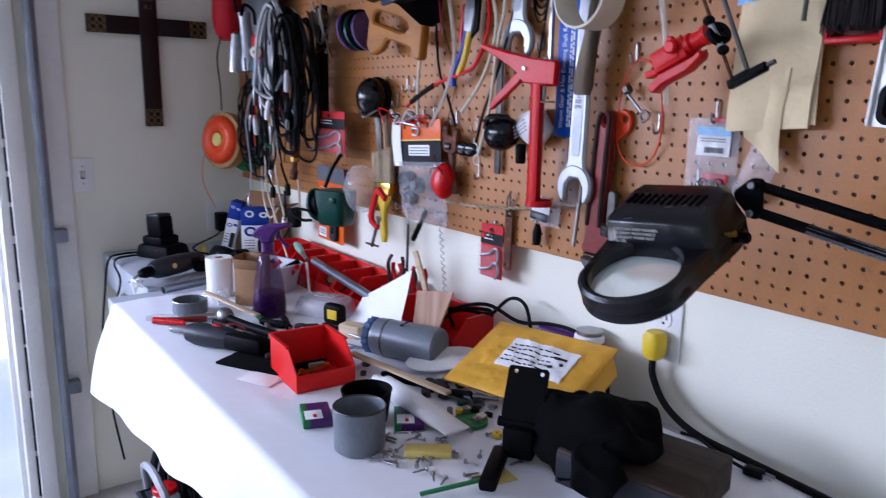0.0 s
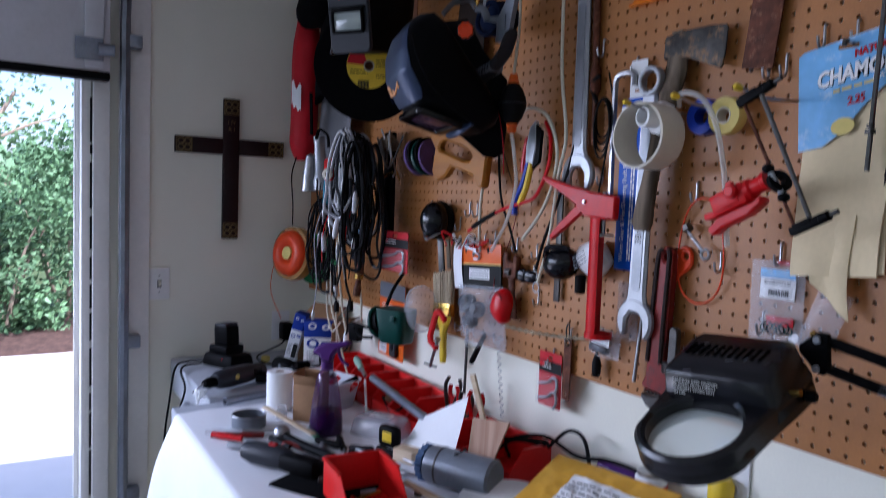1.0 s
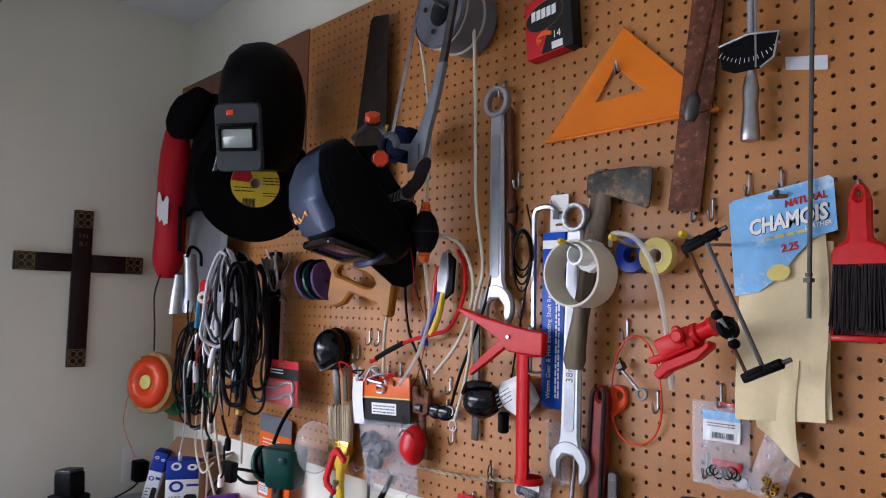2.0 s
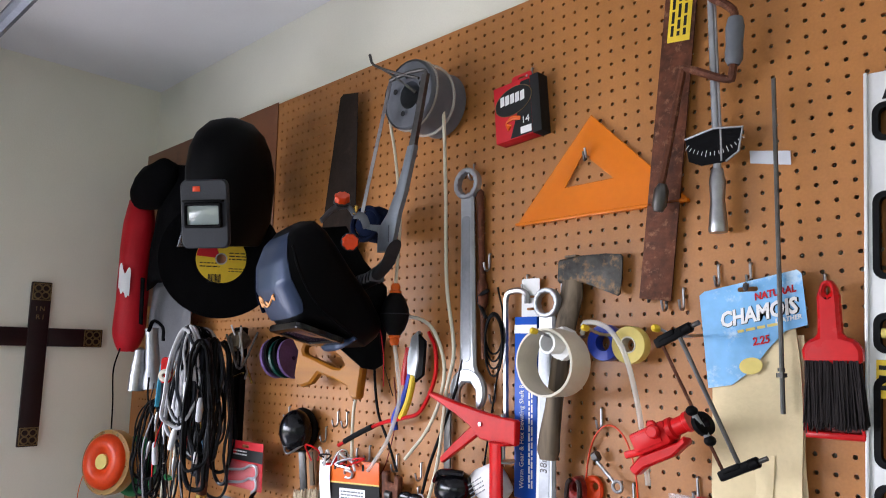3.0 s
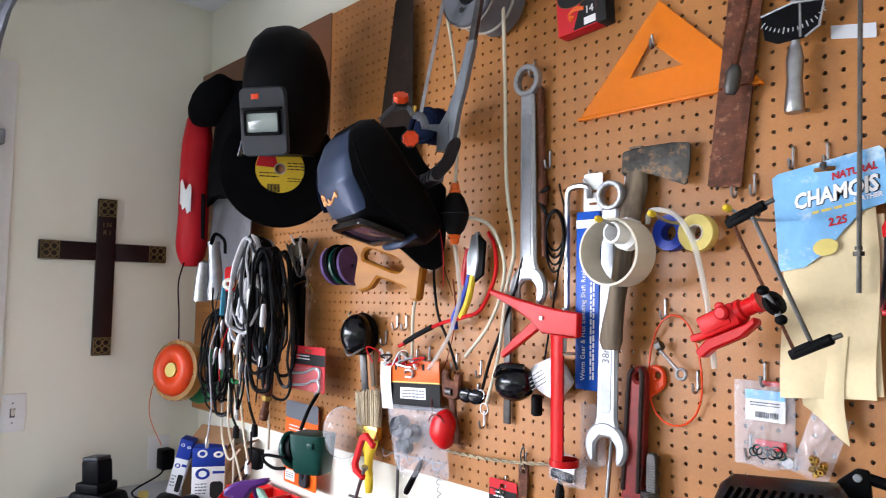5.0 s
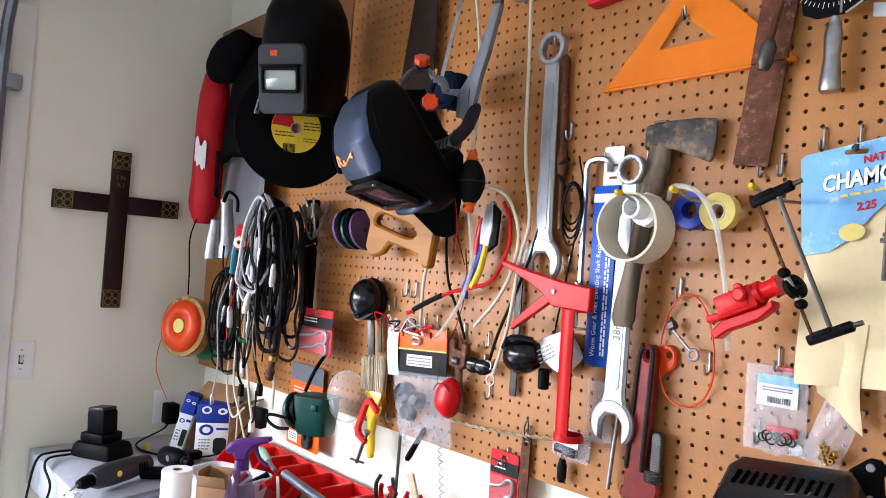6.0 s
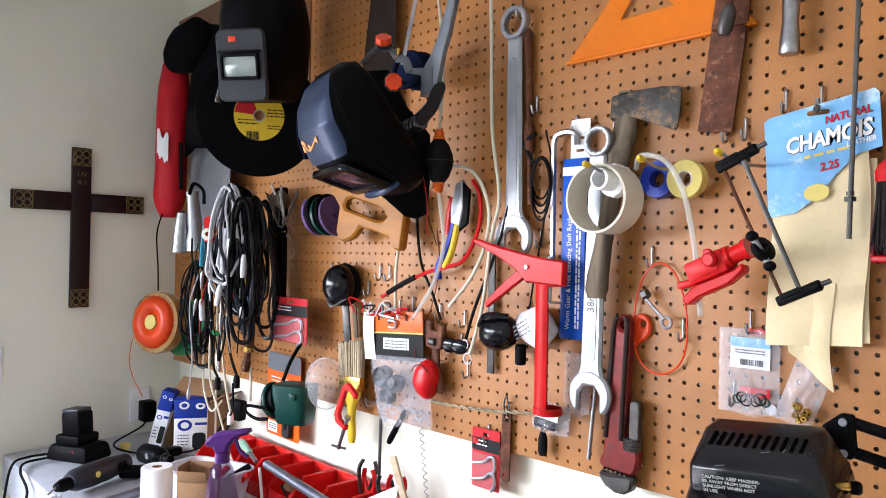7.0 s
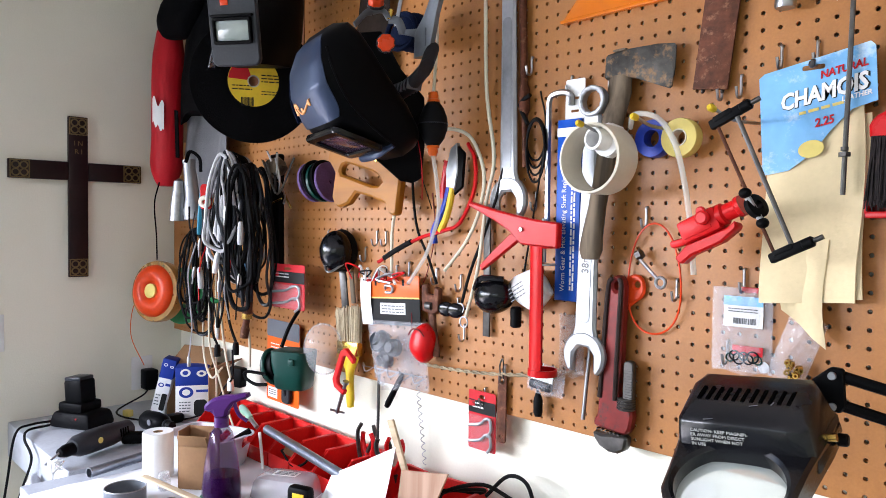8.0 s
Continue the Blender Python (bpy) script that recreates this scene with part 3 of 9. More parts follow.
HOLE_X = [2.256 + PITCH * i for i in range(-100, 40) if 0.06 < 2.256 + PITCH * i < BX1 - 0.008]
HOLE_Z = [2.17 + PITCH * j for j in range(-60, 20) if BZ0 + 0.008 < 2.17 + PITCH * j < BZ1 - 0.008]


def pegboard(y0, y1, r=0.0035, k=8):
    """One sheet with round openings at every crossing of the inch grid."""
    vs, fs = [], []

    def v(x, y, z):
        vs.append((x, y, z))
        return len(vs) - 1

    hx, hz = PITCH / 2, PITCH / 2
    xa, xb, za, zb = HOLE_X[0] - hx, HOLE_X[-1] + hx, HOLE_Z[0] - hz, HOLE_Z[-1] + hz
    sq = ((1, 0), (1, 1), (0, 1), (-1, 1), (-1, 0), (-1, -1), (0, -1), (1, -1))
    for x in HOLE_X:
        for z in HOLE_Z:
            o = [v(x + a * hx, y0, z + b * hz) for a, b in sq]
            if x < 0.87 and z > 1.8:
                fs.append(o)
                continue
            f = [v(x + r * math.cos(2 * math.pi * q / k), y0, z + r * math.sin(2 * math.pi * q / k)) for q in range(k)]
            g = [v(x + r * math.cos(2 * math.pi * q / k), y1, z + r * math.sin(2 * math.pi * q / k)) for q in range(k)]
            for q in range(k):
                p = (q + 1) % k
                fs.append((o[q], o[p], f[p], f[q]))
                fs.append((f[q], f[p], g[p], g[q]))
    for x1, x2, z1, z2 in ((BX0, xa, BZ0, BZ1), (xb, BX1, BZ0, BZ1), (xa, xb, BZ0, za), (xa, xb, zb, BZ1)):
        fs.append([v(a, y0, b) for a, b in ((x1, z1), (x2, z1), (x2, z2), (x1, z2))])
    for a, b in (((BX0, BZ0), (BX1, BZ0)), ((BX1, BZ0), (BX1, BZ1)), ((BX1, BZ1), (BX0, BZ1)), ((BX0, BZ1), (BX0, BZ0))):
        fs.append([v(a[0], y0, a[1]), v(a[0], y1, a[1]), v(b[0], y1, b[1]), v(b[0], y0, b[1])])
    me = bpy.data.meshes.new("pegboard")
    me.from_pydata(vs, [], fs)
    me.materials.append(PEG)
    return new("pegboard", me)


tagged(pegboard(0.0, 0.006), "brown perforated hardboard panel hung with tools", "pegboard", kind="structure")
for z in (BZ0 + 0.05, 1.77, BZ1 - 0.05):
    slab("furring_strip", (BX0 + 0.01, 0.0065, z - 0.012), (BX1 - 0.01, WALL_Y - 0.0005, z + 0.012), PEG)

slab("plain_panel", (0.004, -0.0032, 1.83), (0.862, -0.0004, BZ1 + 0.004), PEGDARK, bevel=0.0008)

# ---- wall fittings ----
cr = thing("wall_cross", "dark stained wooden cross with gilt fretwork ends", "cross", pose(0.003, -0.325, 1.367))
AX = pose(0, 0, 0, 90, 0, 90)  # drawing in x, y stands on the west wall and looks towards +x
CH, CW, AW, AZ = 0.526, 0.06, 0.406, 0.347
bm = bmesh.new()
box(bm, (0.016, CW, CH), pose(0.009, 0, CH / 2), 0.003)
part("upright", bm, CROSSWOOD, cr)
for sgn in (-1, 1):
    w = (AW - CW) / 2
    part("arm", one(box, (0.016, w, CW), pose(0.009, sgn * (CW / 2 + w / 2 + 0.0005), AZ), 0.003), CROSSWOOD, cr)
for y, z in ((0, 0.032), (0, CH - 0.032), (-AW / 2 + 0.032, AZ), (AW / 2 - 0.032, AZ)):
    bm = bmesh.new()
    for a, b in ((-1, -1), (-1, 1), (1, -1), (1, 1)):
        ringg(bm, 0.0105, 0.0022, pose(0.0185, y + a * 0.0115, z + b * 0.0115, 0, 90, 0), 16, 6)
    for a, b, c, d in ((-0.0265, 0, 0.003, 0.056), (0.0265, 0, 0.003, 0.056), (0, -0.0265, 0.056, 0.003), (0, 0.0265, 0.056, 0.003)):
        box(bm, (0.003, c, d), pose(0.018, y + a, z + b))
    part("fretwork", bm, GILT, cr, "gilt fretwork square")
writing("I N", 0.022, GILT, cr, pose(0.0175, 0, CH - 0.088) @ AX)
writing("R I", 0.022, GILT, cr, pose(0.0175, 0, CH - 0.115) @ AX)


def switch_plate(m, label, name="light_switch", toggle=True):
    ob = thing(name, label, "switch", m)
    part("cover_plate", one(box, (0.072, 0.006, 0.116), pose(0, -0.003, 0), 0.002), WHITE, ob)
    if toggle:
        part("toggle", one(box, (0.009, 0.016, 0.02), pose(0, -0.012, 0.003, 20), 0.002), CREAM, ob)
        part("toggle_slot", one(box, (0.014, 0.002, 0.028), pose(0, -0.0066, 0), 0.0005), DARKGREY, ob)
    for z in (-0.03, 0.03) if toggle else ():
        part("screw", one(cyl, 0.003, 0.0015, pose(0, -0.006, z, 90), 10), STEEL, ob)
    return ob


switch_plate(pose(0.0, -0.575, 1.20, 0, 0, 90), "white toggle light switch on a cream painted wall")
ot = switch_plate(pose(2.0, WALL_Y, 1.075), "white wall outlet with a yellow plug in it", "wall_outlet", False)
for z in (0.02, -0.02):
    bm = bmesh.new()
    lathe(bm, [(0, 0), (0.0165, 0), (0.0165, 0.002), (0, 0.002)], pose(0, -0.006, z, 90), 20)
    so = part("socket", bm, WHITE, ot)
    bm = bmesh.new()
    for x in (-0.006, 0.006):
        box(bm, (0.0022, 0.001, 0.008), pose(x, -0.0084, z + 0.003))
    cyl(bm, 0.0025, 0.001, pose(0, -0.008, z - 0.008, 90), 8)
    part("slots", bm, INK, so)
# a second white plate low beside the corner
switch_plate(pose(0.0, -0.115, 1.02, 0, 0, 90), "white wall plate low beside the room corner", "wall_plate", False)

# ---- the bench ----
BENCH = 0.92
bench = thing("workbench", "long grey workbench against the wall with plain legs", "workbench", pose(0, 0, 0))
part("top", one(box, (2.66, 0.64, 0.06), pose(0.64 + 1.33, -0.326, BENCH - 0.034), 0.004), GREYTOP, bench)
for x in (0.72, 2.0, 3.2):
    for y in (-0.3, -0.06):
        part("leg", one(box, (0.08, 0.08, BENCH - 0.065), pose(x, y, (BENCH - 0.065) / 2), 0.004), PALEWOOD, bench)
gb = thing("bench_end_box", "grey box-like bench end wrapped in duct tape", "bench", pose(0, 0, 0))
bm = one(box, (0.61, 0.53, 0.11), pose(0.015 + 0.305, -0.27, BENCH - 0.052), 0.006)
part("box", bm, GREYTOP, gb)
for x in (0.06, 0.56):
    for y in (-0.3, -0.06):
        part("leg", one(box, (0.06, 0.06, BENCH - 0.108), pose(x, y, (BENCH - 0.108) / 2), 0.003), PALEWOOD, gb)


def drape(u, v):
    """The sheet: flat over the bench, round its front edge and down; the free corner swings out to the side and hangs lowest."""
    x, lip, r = 0.735 + 1.875 * u, 0.596, 0.018
    hang = 0.33 - 0.2 * min(1.0, u * 1.9) + 0.01 * math.sin(9 * u)
    if v < 0.6:
        d = lip * v / 0.6
        flat = min(1.0, (lip - d) * 14)
        z = flat * (0.003 * (0.5 + 0.5 * noise.noise((x * 6, d * 6, 0))) + 0.005 * max(0.0, noise.noise((x * 2.5, d * 14, 3))))
        return Vector((x, -0.045 - d, BENCH + 0.003 + z))
    if v < 0.68:
        a = (v - 0.6) / 0.08 * math.pi / 2
        return Vector((x, -0.045 - lip - r * math.sin(a), BENCH + 0.003 - r * (1 - math.cos(a))))
    k = (v - 0.68) / 0.32 * hang
    wave = min(1.0, k * 7)
    y = -0.045 - lip - r - 0.014 * (1 - math.exp(-k * 12)) - wave * (0.005 * math.sin(x * 23 + 3) + 0.008 * math.sin(x * 9 + 6 * k) + 0.005 * noise.noise((x * 9 + 3 * k, k * 5, 1)))
    x -= 0.27 * (k / 0.33) * max(0.0, 1 - u * 3) + 0.003 * wave * math.sin(x * 17)
    return Vector((x, y, BENCH + 0.003 - r - k * 0.985))


part("white_sheet", one(sheet, drape, 110, 100, 0.0012), SHEET, label="white sheet spread over the bench and hanging down in front", category="sheet")

# ---- things on the pegboard, right half ----
def at(x, z, y=0.0, lean=0.0, yaw=0.0):
    """A place on the board: local x to the right, z up, -y towards the room; lean turns it in the board's plane."""
    return pose(x, y, z, 0, lean, yaw)


def hook_mesh(reach=0.022, drop=0.03):
    bm = bmesh.new()
    tube(bm, [(0, 0.004, 0), (0, -0.004, 0.001), (0, -0.005, -0.006), (0, -0.005, -drop + 0.004), (0, -0.009, -drop - 0.003), (0, -reach * 0.8, -drop - 0.002), (0, -reach, -drop + 0.012)], 0.0022, n=7, per=4)
    return bm


first_hook = part("peg_hook", hook_mesh(), STEEL, label="plain steel J-shaped peg hook in the board", category="hook", group="peg hooks", m=at(2.134, 1.81))
for x, z in ((2.183, 1.808), (2.286, 1.783), (2.086, 1.482), (2.062, 1.37), (1.976, 1.46), (1.918, 1.578), (1.19, 1.53), (1.225, 1.53), (1.49, 1.335), (1.478, 1.44), (1.402, 1.45), (1.622, 2.065), (1.552, 1.21), (1.606, 1.265), (1.655, 1.47), (2.075, 1.776), (2.045, 1.776), (1.265, 1.45), (1.31, 1.46), (1.47, 1.39), (1.145, 1.49), (1.775, 2.235), (1.76, 1.82), (1.84, 1.8), (0.985, 1.53), (1.68, 1.61), (1.665, 1.87), (1.905, 2.06), (2.38, 2.06)):
    copy_thing(first_hook, at(x, z))


def combo_wrench(name, label, m, length, r_box, r_open, w1, w2, text=""):
    """A combination wrench: a twelve-point ring above, a forked jaw below; its ring's centre is the origin."""
    ob = thing(name, label, "wrench", m, "combination wrenches")
    t = 0.012
    bm = bmesh.new()
    inner = [(r_box * (0.66 if k % 2 else 0.73) * math.cos(math.pi * k / 12), r_box * (0.66 if k % 2 else 0.73) * math.sin(math.pi * k / 12)) for k in range(24)]
    plate(bm, arc(0, 0, r_box, 0, 352, 44), t * 1.5, pose(0, -0.001, 0, 90), [inner], 0.0022)
    part("ring_end", bm, CHROME, ob)
    zb = -length + r_open * 0.7
    bm = bmesh.new()
    out = [(-w1 / 2, -r_box * 0.8), (-w1 / 2, -r_box - 0.03), (-w2 / 2, zb + 0.02), (-r_open * 0.62, zb), (r_open * 0.62, zb), (w2 / 2, zb + 0.02), (w1 / 2, -r_box - 0.03), (w1 / 2, -r_box * 0.8)]
    plate(bm, out, t, pose(0, -0.003, 0, 90), bevel=0.0046)
    sh = part("shaft", bm, CHROME, ob)
    rib = bmesh.new()
    plate(rib, rounded(w1 * 0.62, (length - r_box - r_open) * 0.86, w1 * 0.25, 4, 0, (-r_box + zb) / 2 - 0.005), 0.0012, pose(0, -0.0148, 0, 90), bevel=0.0005)
    part("flat", rib, SATIN, sh)
    if text:
        writing(text, 0.021, DARKSTEEL, sh, pose(0, -0.0163, -length * 0.62, 90, -90, 0), wide=0.9)
    g = r_open * 0.98
    c = -length
    a0 = 40
    jaw = [(r_open * math.cos(radians(a)), c + r_open * math.sin(radians(a))) for a in range(-90 + a0, 271 - a0, 10)]
    jaw += [(-g / 2, c - r_open * 0.62), (-g / 2, c + r_open * 0.05), (-g * 0.24, c + r_open * 0.36), (g * 0.24, c + r_open * 0.36), (g / 2, c + r_open * 0.05), (g / 2, c - r_open * 0.62)]
    bm = bmesh.new()
    plate(bm, jaw, t * 1.25, pose(0, -0.0015, 0, 90), bevel=0.0042)
    part("open_jaw", bm, CHROME, ob)
    return ob


combo_wrench("combination_wrench", "large chrome combination wrench hanging ring end up", at(1.622, 2.02, -0.014, -0.6), 0.424, 0.033, 0.047, 0.036, 0.043)
combo_wrench("combination_wrench", "large chrome combination wrench stamped with its size", at(1.834, 1.762, -0.032, 1.4), 0.442, 0.027, 0.043, 0.036, 0.043, "38mm")

ob = thing("speed_square", "translucent orange plastic triangle square", "square", at(1.74, 1.922))
bm = one(plate, [(0, 0), (0.352, 0), (0.172, 0.184)], 0.004, pose(0, -0.006, 0, 90), [[(0.113, 0.056), (0.215, 0.058), (0.153, 0.114)]], 0.001)
part("blade", bm, ORANGECLEAR, ob)
part("fence", one(box, (0.352, 0.014, 0.006), pose(0.176, -0.009, -0.002), 0.001), ORANGECLEAR, ob)
part("hang_hook", hook_mesh(0.016, 0.018), DARKSTEEL, ob, m=pose(0.158, 0, 0.122))

ob = thing("steel_square", "rusted steel square hanging on two hooks", "square", at(2.03, 1.76, -0.012, 7.4))
part("blade", one(box, (0.057, 0.004, 0.615), pose(0, -0.002, 0.3075), 0.001), RUST, ob)
lb = part("sticker", one(box, (0.04, 0.0008, 0.15), pose(0.002, -0.0046, 0.51), 0.0002), YELLOW, ob, "yellow printed sticker")
bars(lb, INK, pose(0.002, -0.0054, 0.51) @ pose(0, 0, 0, 90, -90, 0) @ pose(0, 0.012, 0), 3, 0.13, 0.011, 0.005, 5)
for x in (-0.014, 0.018):
    part("hang_hook", hook_mesh(0.014, 0.02), DARKSTEEL, ob, m=pose(x, 0.012, 0.02))

ob = thing("hand_brace", "old hand drill brace with a cranked rusty bar", "brace", at(2.06, 1.93, -0.045))
part("crank", one(tube, [(0.0, 0, 0.0), (0.02, 0, 0.08), (0.045, 0, 0.185), (0.055, 0, 0.196), (0.115, 0, 0.163), (0.127, 0, 0.172), (0.135, 0, 0.255), (0.125, 0, 0.28), (0.095, 0, 0.31), (0.09, 0, 0.36)], 0.0065, n=8, per=4), RUST, ob)
bm = one(lathe, [(0, 0), (0.009, 0), (0.013, 0.008), (0.0135, 0.02), (0.0125, 0.03), (0.014, 0.06), (0.011, 0.075), (0.0, 0.075)], pose(0.129, 0, 0.182, 0, 5, 0), 18)
part("grip", bm, GREY, ob, "grey painted grip")
part("chuck", one(lathe, [(0, 0), (0.008, 0), (0.012, 0.01), (0.012, 0.035), (0.007, 0.045), (0, 0.045)], pose(-0.004, 0, -0.03, 0, 12, 0), 14), DARKSTEEL, ob)

ob = thing("torque_wrench", "chrome beam torque wrench with a dark scale plate", "wrench", at(2.147, 1.857, -0.03))
part("handle", one(lathe, [(0, 0), (0.013, 0), (0.0145, 0.004), (0.0135, 0.02), (0.011, 0.05), (0.0125, 0.08), (0.009, 0.1), (0, 0.1)], pose(0, 0, 0, 0, 1.5, 0), 20), STEEL, ob)
part("beam", one(tube, [(0.003, 0, 0.09), (0.006, 0, 0.4)], 0.0062, n=12, smooth=False), CHROME, ob)
part("pointer", one(tube, [(0.013, -0.006, 0.11), (0.014, -0.006, 0.4)], 0.0022, n=7, smooth=False), STEEL, ob)
bm = bmesh.new()
plate(bm, [(-0.044, 0.155), (-0.04, 0.118), (-0.02, 0.108), (0.02, 0.108), (0.04, 0.12), (0.048, 0.157), (0.003, 0.164)], 0.003, pose(0, -0.004, 0, 90), bevel=0.0006)
sc = part("scale_plate", bm, BLACK, ob, "black scale plate with white marks")
bm = bmesh.new()
for k in range(15):
    a = radians(228 + 6 * k)
    box(bm, (0.0008, 0.0004, 0.006 if k % 5 else 0.01), pose(0.003 + 0.066 * math.cos(a), -0.0075, 0.19 + 0.066 * math.sin(a), 0, 90 - math.degrees(a), 0))
part("scale_print", bm, WHITE, sc)
part("rim", one(tube, [(-0.044, -0.008, 0.155), (0.003, -0.008, 0.164), (0.048, -0.008, 0.157), (0.04, -0.008, 0.12), (0.02, -0.008, 0.108)], 0.0018, n=6, smooth=False), CHROME, sc)

ob = thing("steel_rod", "long thin grey steel rod hanging on the board", "rod", at(2.234, 1.59, -0.05))
part("rod", one(tube, [(0, 0, 0), (0.007, 0.02, 0.49)], 0.0034, n=8, smooth=False), DULLSTEEL, ob)
bm = one(cyl, 0.0075, 0.006, pose(0.001, 0, 0.05), 6)
cyl(bm, 0.005, 0.005, pose(0.001, 0, 0.058), 10)
part("nut", bm, DARKSTEEL, ob)
part("tape_scrap", one(sheet, lambda u, v: Vector((2.19 + 0.06 * u, -0.0012 - 0.002 * u * u, 1.985 - 0.004 * math.sin(9 * v) * u - 0.012 * u - 0.02 * v)), 8, 4, 0.0003), MILKY, label="torn strip of pale tape stuck on the board", category="tape")

ob = thing("line_box", "red and black boxed spool of fishing line hanging", "box", at(1.705, 2.085, 0.0, -4))
part("carton", one(box, (0.112, 0.03, 0.118), pose(0.057, -0.017, 0.059), 0.0015), REDINK, ob)
part("side_panel", one(box, (0.022, 0.0302, 0.1182), pose(0.1025, -0.0172, 0.059), 0.0015), INK, ob, "black printed side panel")
part("printed_corner", one(plate, [(0.038, 0.002), (0.092, 0.002), (0.092, 0.112), (0.07, 0.112), (0.058, 0.05)], 0.0005, pose(0, -0.0318, 0, 90)), INK, ob, "black printed corner")
part("emblem", one(plate, arc(0, 0, 0.046, 0, 350, 28, 0.028), 0.0006, pose(0.05, -0.0322, 0.078, 90, 0, 0) @ pose(0, 0, 0, 0, 0, 10)), INK, ob, "black oval with a thin gold edge")
bm = bmesh.new()
ringg(bm, 0.046, 0.0009, pose(0.05, -0.0326, 0.078, 90) @ pose(0, 0, 0, 0, 0, 10) @ Matrix.Diagonal((1, 0.61, 1, 1)), 32, 5)
part("emblem_edge", bm, GILT, ob)
bm = bmesh.new()
for k in range(5):
    plate(bm, [(0, 0), (0.010, 0), (0.014, 0.019), (0.004, 0.019)], 0.0005, pose(0.018 + 0.0125 * k, -0.0329, 0.073, 90) @ pose(0, 0, 0, 0, 0, 10))
part("brand_panel", bm, WHITE, ob, "slanted white blocks in place of a brand")
bm = bmesh.new()
for k in range(3):
    tube(bm, [(0.035 + 0.004 * k, -0.0328, 0.02 + 0.004 * k), (0.03, -0.0328, 0.036), (0.045, -0.0328, 0.046 - 0.003 * k), (0.065, -0.0328, 0.04 - 0.002 * k)], 0.002, n=5)
part("emblem_flame", bm, ORANGE, ob)
part("weight_panel", one(box, (0.026, 0.0006, 0.014), pose(0.077, -0.0325, 0.012)), WHITE, ob)
writing("14", 0.02, WHITE, ob, pose(0.077, -0.0327, 0.032, 90))
part("hang_tab", one(plate, rounded(0.05, 0.022, 0.006, 3, 0.06, 0.127), 0.001, pose(0, -0.012, 0, 90), [rounded(0.016, 0.005, 0.0024, 3, 0.06, 0.13)]), REDINK, ob)

# chamois in its header card
ob = thing("chamois_pack", "pale yellow chamois leather folded under a light blue header card", "chamois", at(2.188, 1.779, -0.016))
CARD_L = [(-0.074, -0.018), (-0.066, -0.012), (0.07, 0.012), (0.076, 0.006), (0.08, -0.066), (0.05, -0.074), (0.024, -0.1), (0.0, -0.13), (-0.03, -0.152), (-0.066, -0.158)]
bm = one(plate, CARD_L, 0.0012, pose(0, -0.016, 0, 90), [rounded(0.03, 0.007, 0.003, 3, 0.0, -0.012)])
cd = part("header_card", bm, SKYCARD, ob, "light blue printed header card")
lay = pose(0, -0.0182, 0, 90) @ pose(0, 0, 0, 0, 0, 10)
writing("CHAMOIS", 0.031, INK, cd, lay @ pose(0.0038, -0.0506, -0.0004), wide=0.835, depth=0.0004, bold=0.0014, slant=0.22)
writing("CHAMOIS", 0.031, WHITE, cd, lay @ pose(0.003, -0.05, 0), wide=0.82, depth=0.0006, bold=0.0011, slant=0.22)
writing("LEATHER", 0.009, WHITE, cd, lay @ pose(0.044, -0.066, 0), depth=0.0005, bold=0.0002, slant=0.2)
writing("NATURAL", 0.0145, REDINK, cd, lay @ pose(0.034, -0.026, 0), depth=0.0006, bold=0.0004, slant=0.2, wide=0.9)
writing("2.25", 0.016, REDINK, cd, lay @ pose(0.0, -0.089, 0), depth=0.0006, bold=0.0004, slant=0.2, wide=0.9)
bars(cd, TAPEYELLOW, lay @ pose(0.0, -0.07, 0), 1, 0.06, 0.01, 0.004, 3)
bm = one(plate, arc(-0.042, -0.127, 0.017, 0, 350, 24, 0.012), 0.0006, lay @ pose(0.02, 0.005, 0))
part("emblem", bm, TAPEYELLOW, cd, "yellow oval emblem")
part("hang_hook", one(tube, [(-0.004, 0.012, 0.004), (-0.002, -0.02, -0.006), (0.004, -0.034, -0.013), (0.007, -0.038, -0.006)], 0.0034, n=8), DARKSTEEL, ob)
for k, (x0, x1, zt, zb, y) in enumerate(((-0.066, 0.062, -0.07, -0.343, -0.012), (-0.06, 0.067, -0.08, -0.338, -0.006), (-0.04, 0.02, -0.25, -0.37, -0.009))):
    def fold(u, v, x0=x0, x1=x1, zt=zt, zb=zb, y=y, k=k):
        x = x0 + (x1 - x0) * u + 0.004 * math.sin(v * 5 + k)
        z = zt + (zb - zt) * v + (0.01 * u * v if k < 2 else -0.05 * u * v + 0.02 * v)
        return Vector((x, y - 0.004 * math.sin(u * 7 + k) * v - 0.003 * noise.noise((u * 3, v * 3, k)), z))
    part("leather_fold", one(sheet, fold, 14, 22, 0.0022), LEATHER, ob)

ob = thing("hand_brush", "red dustpan brush with dark bristles hanging by its handle", "brush", at(2.30, 1.66, -0.035))
bm = one(plate, [(-0.036, 0.0), (-0.037, 0.018), (-0.031, 0.03), (-0.016, 0.036), (-0.0145, 0.06), (-0.014, 0.09), (-0.008, 0.108), (0.001, 0.114), (0.009, 0.108), (0.0135, 0.09), (0.0135, 0.06), (0.014, 0.036), (0.03, 0.031), (0.037, 0.018), (0.037, 0.0)], 0.019, pose(0, 0.001, 0, 90), [arc(0, 0.098, 0.0042, 0, 330, 11, 0.008)], 0.0045)
part("handle", bm, RED, ob)
bm = bmesh.new()
s = random.Random(3)
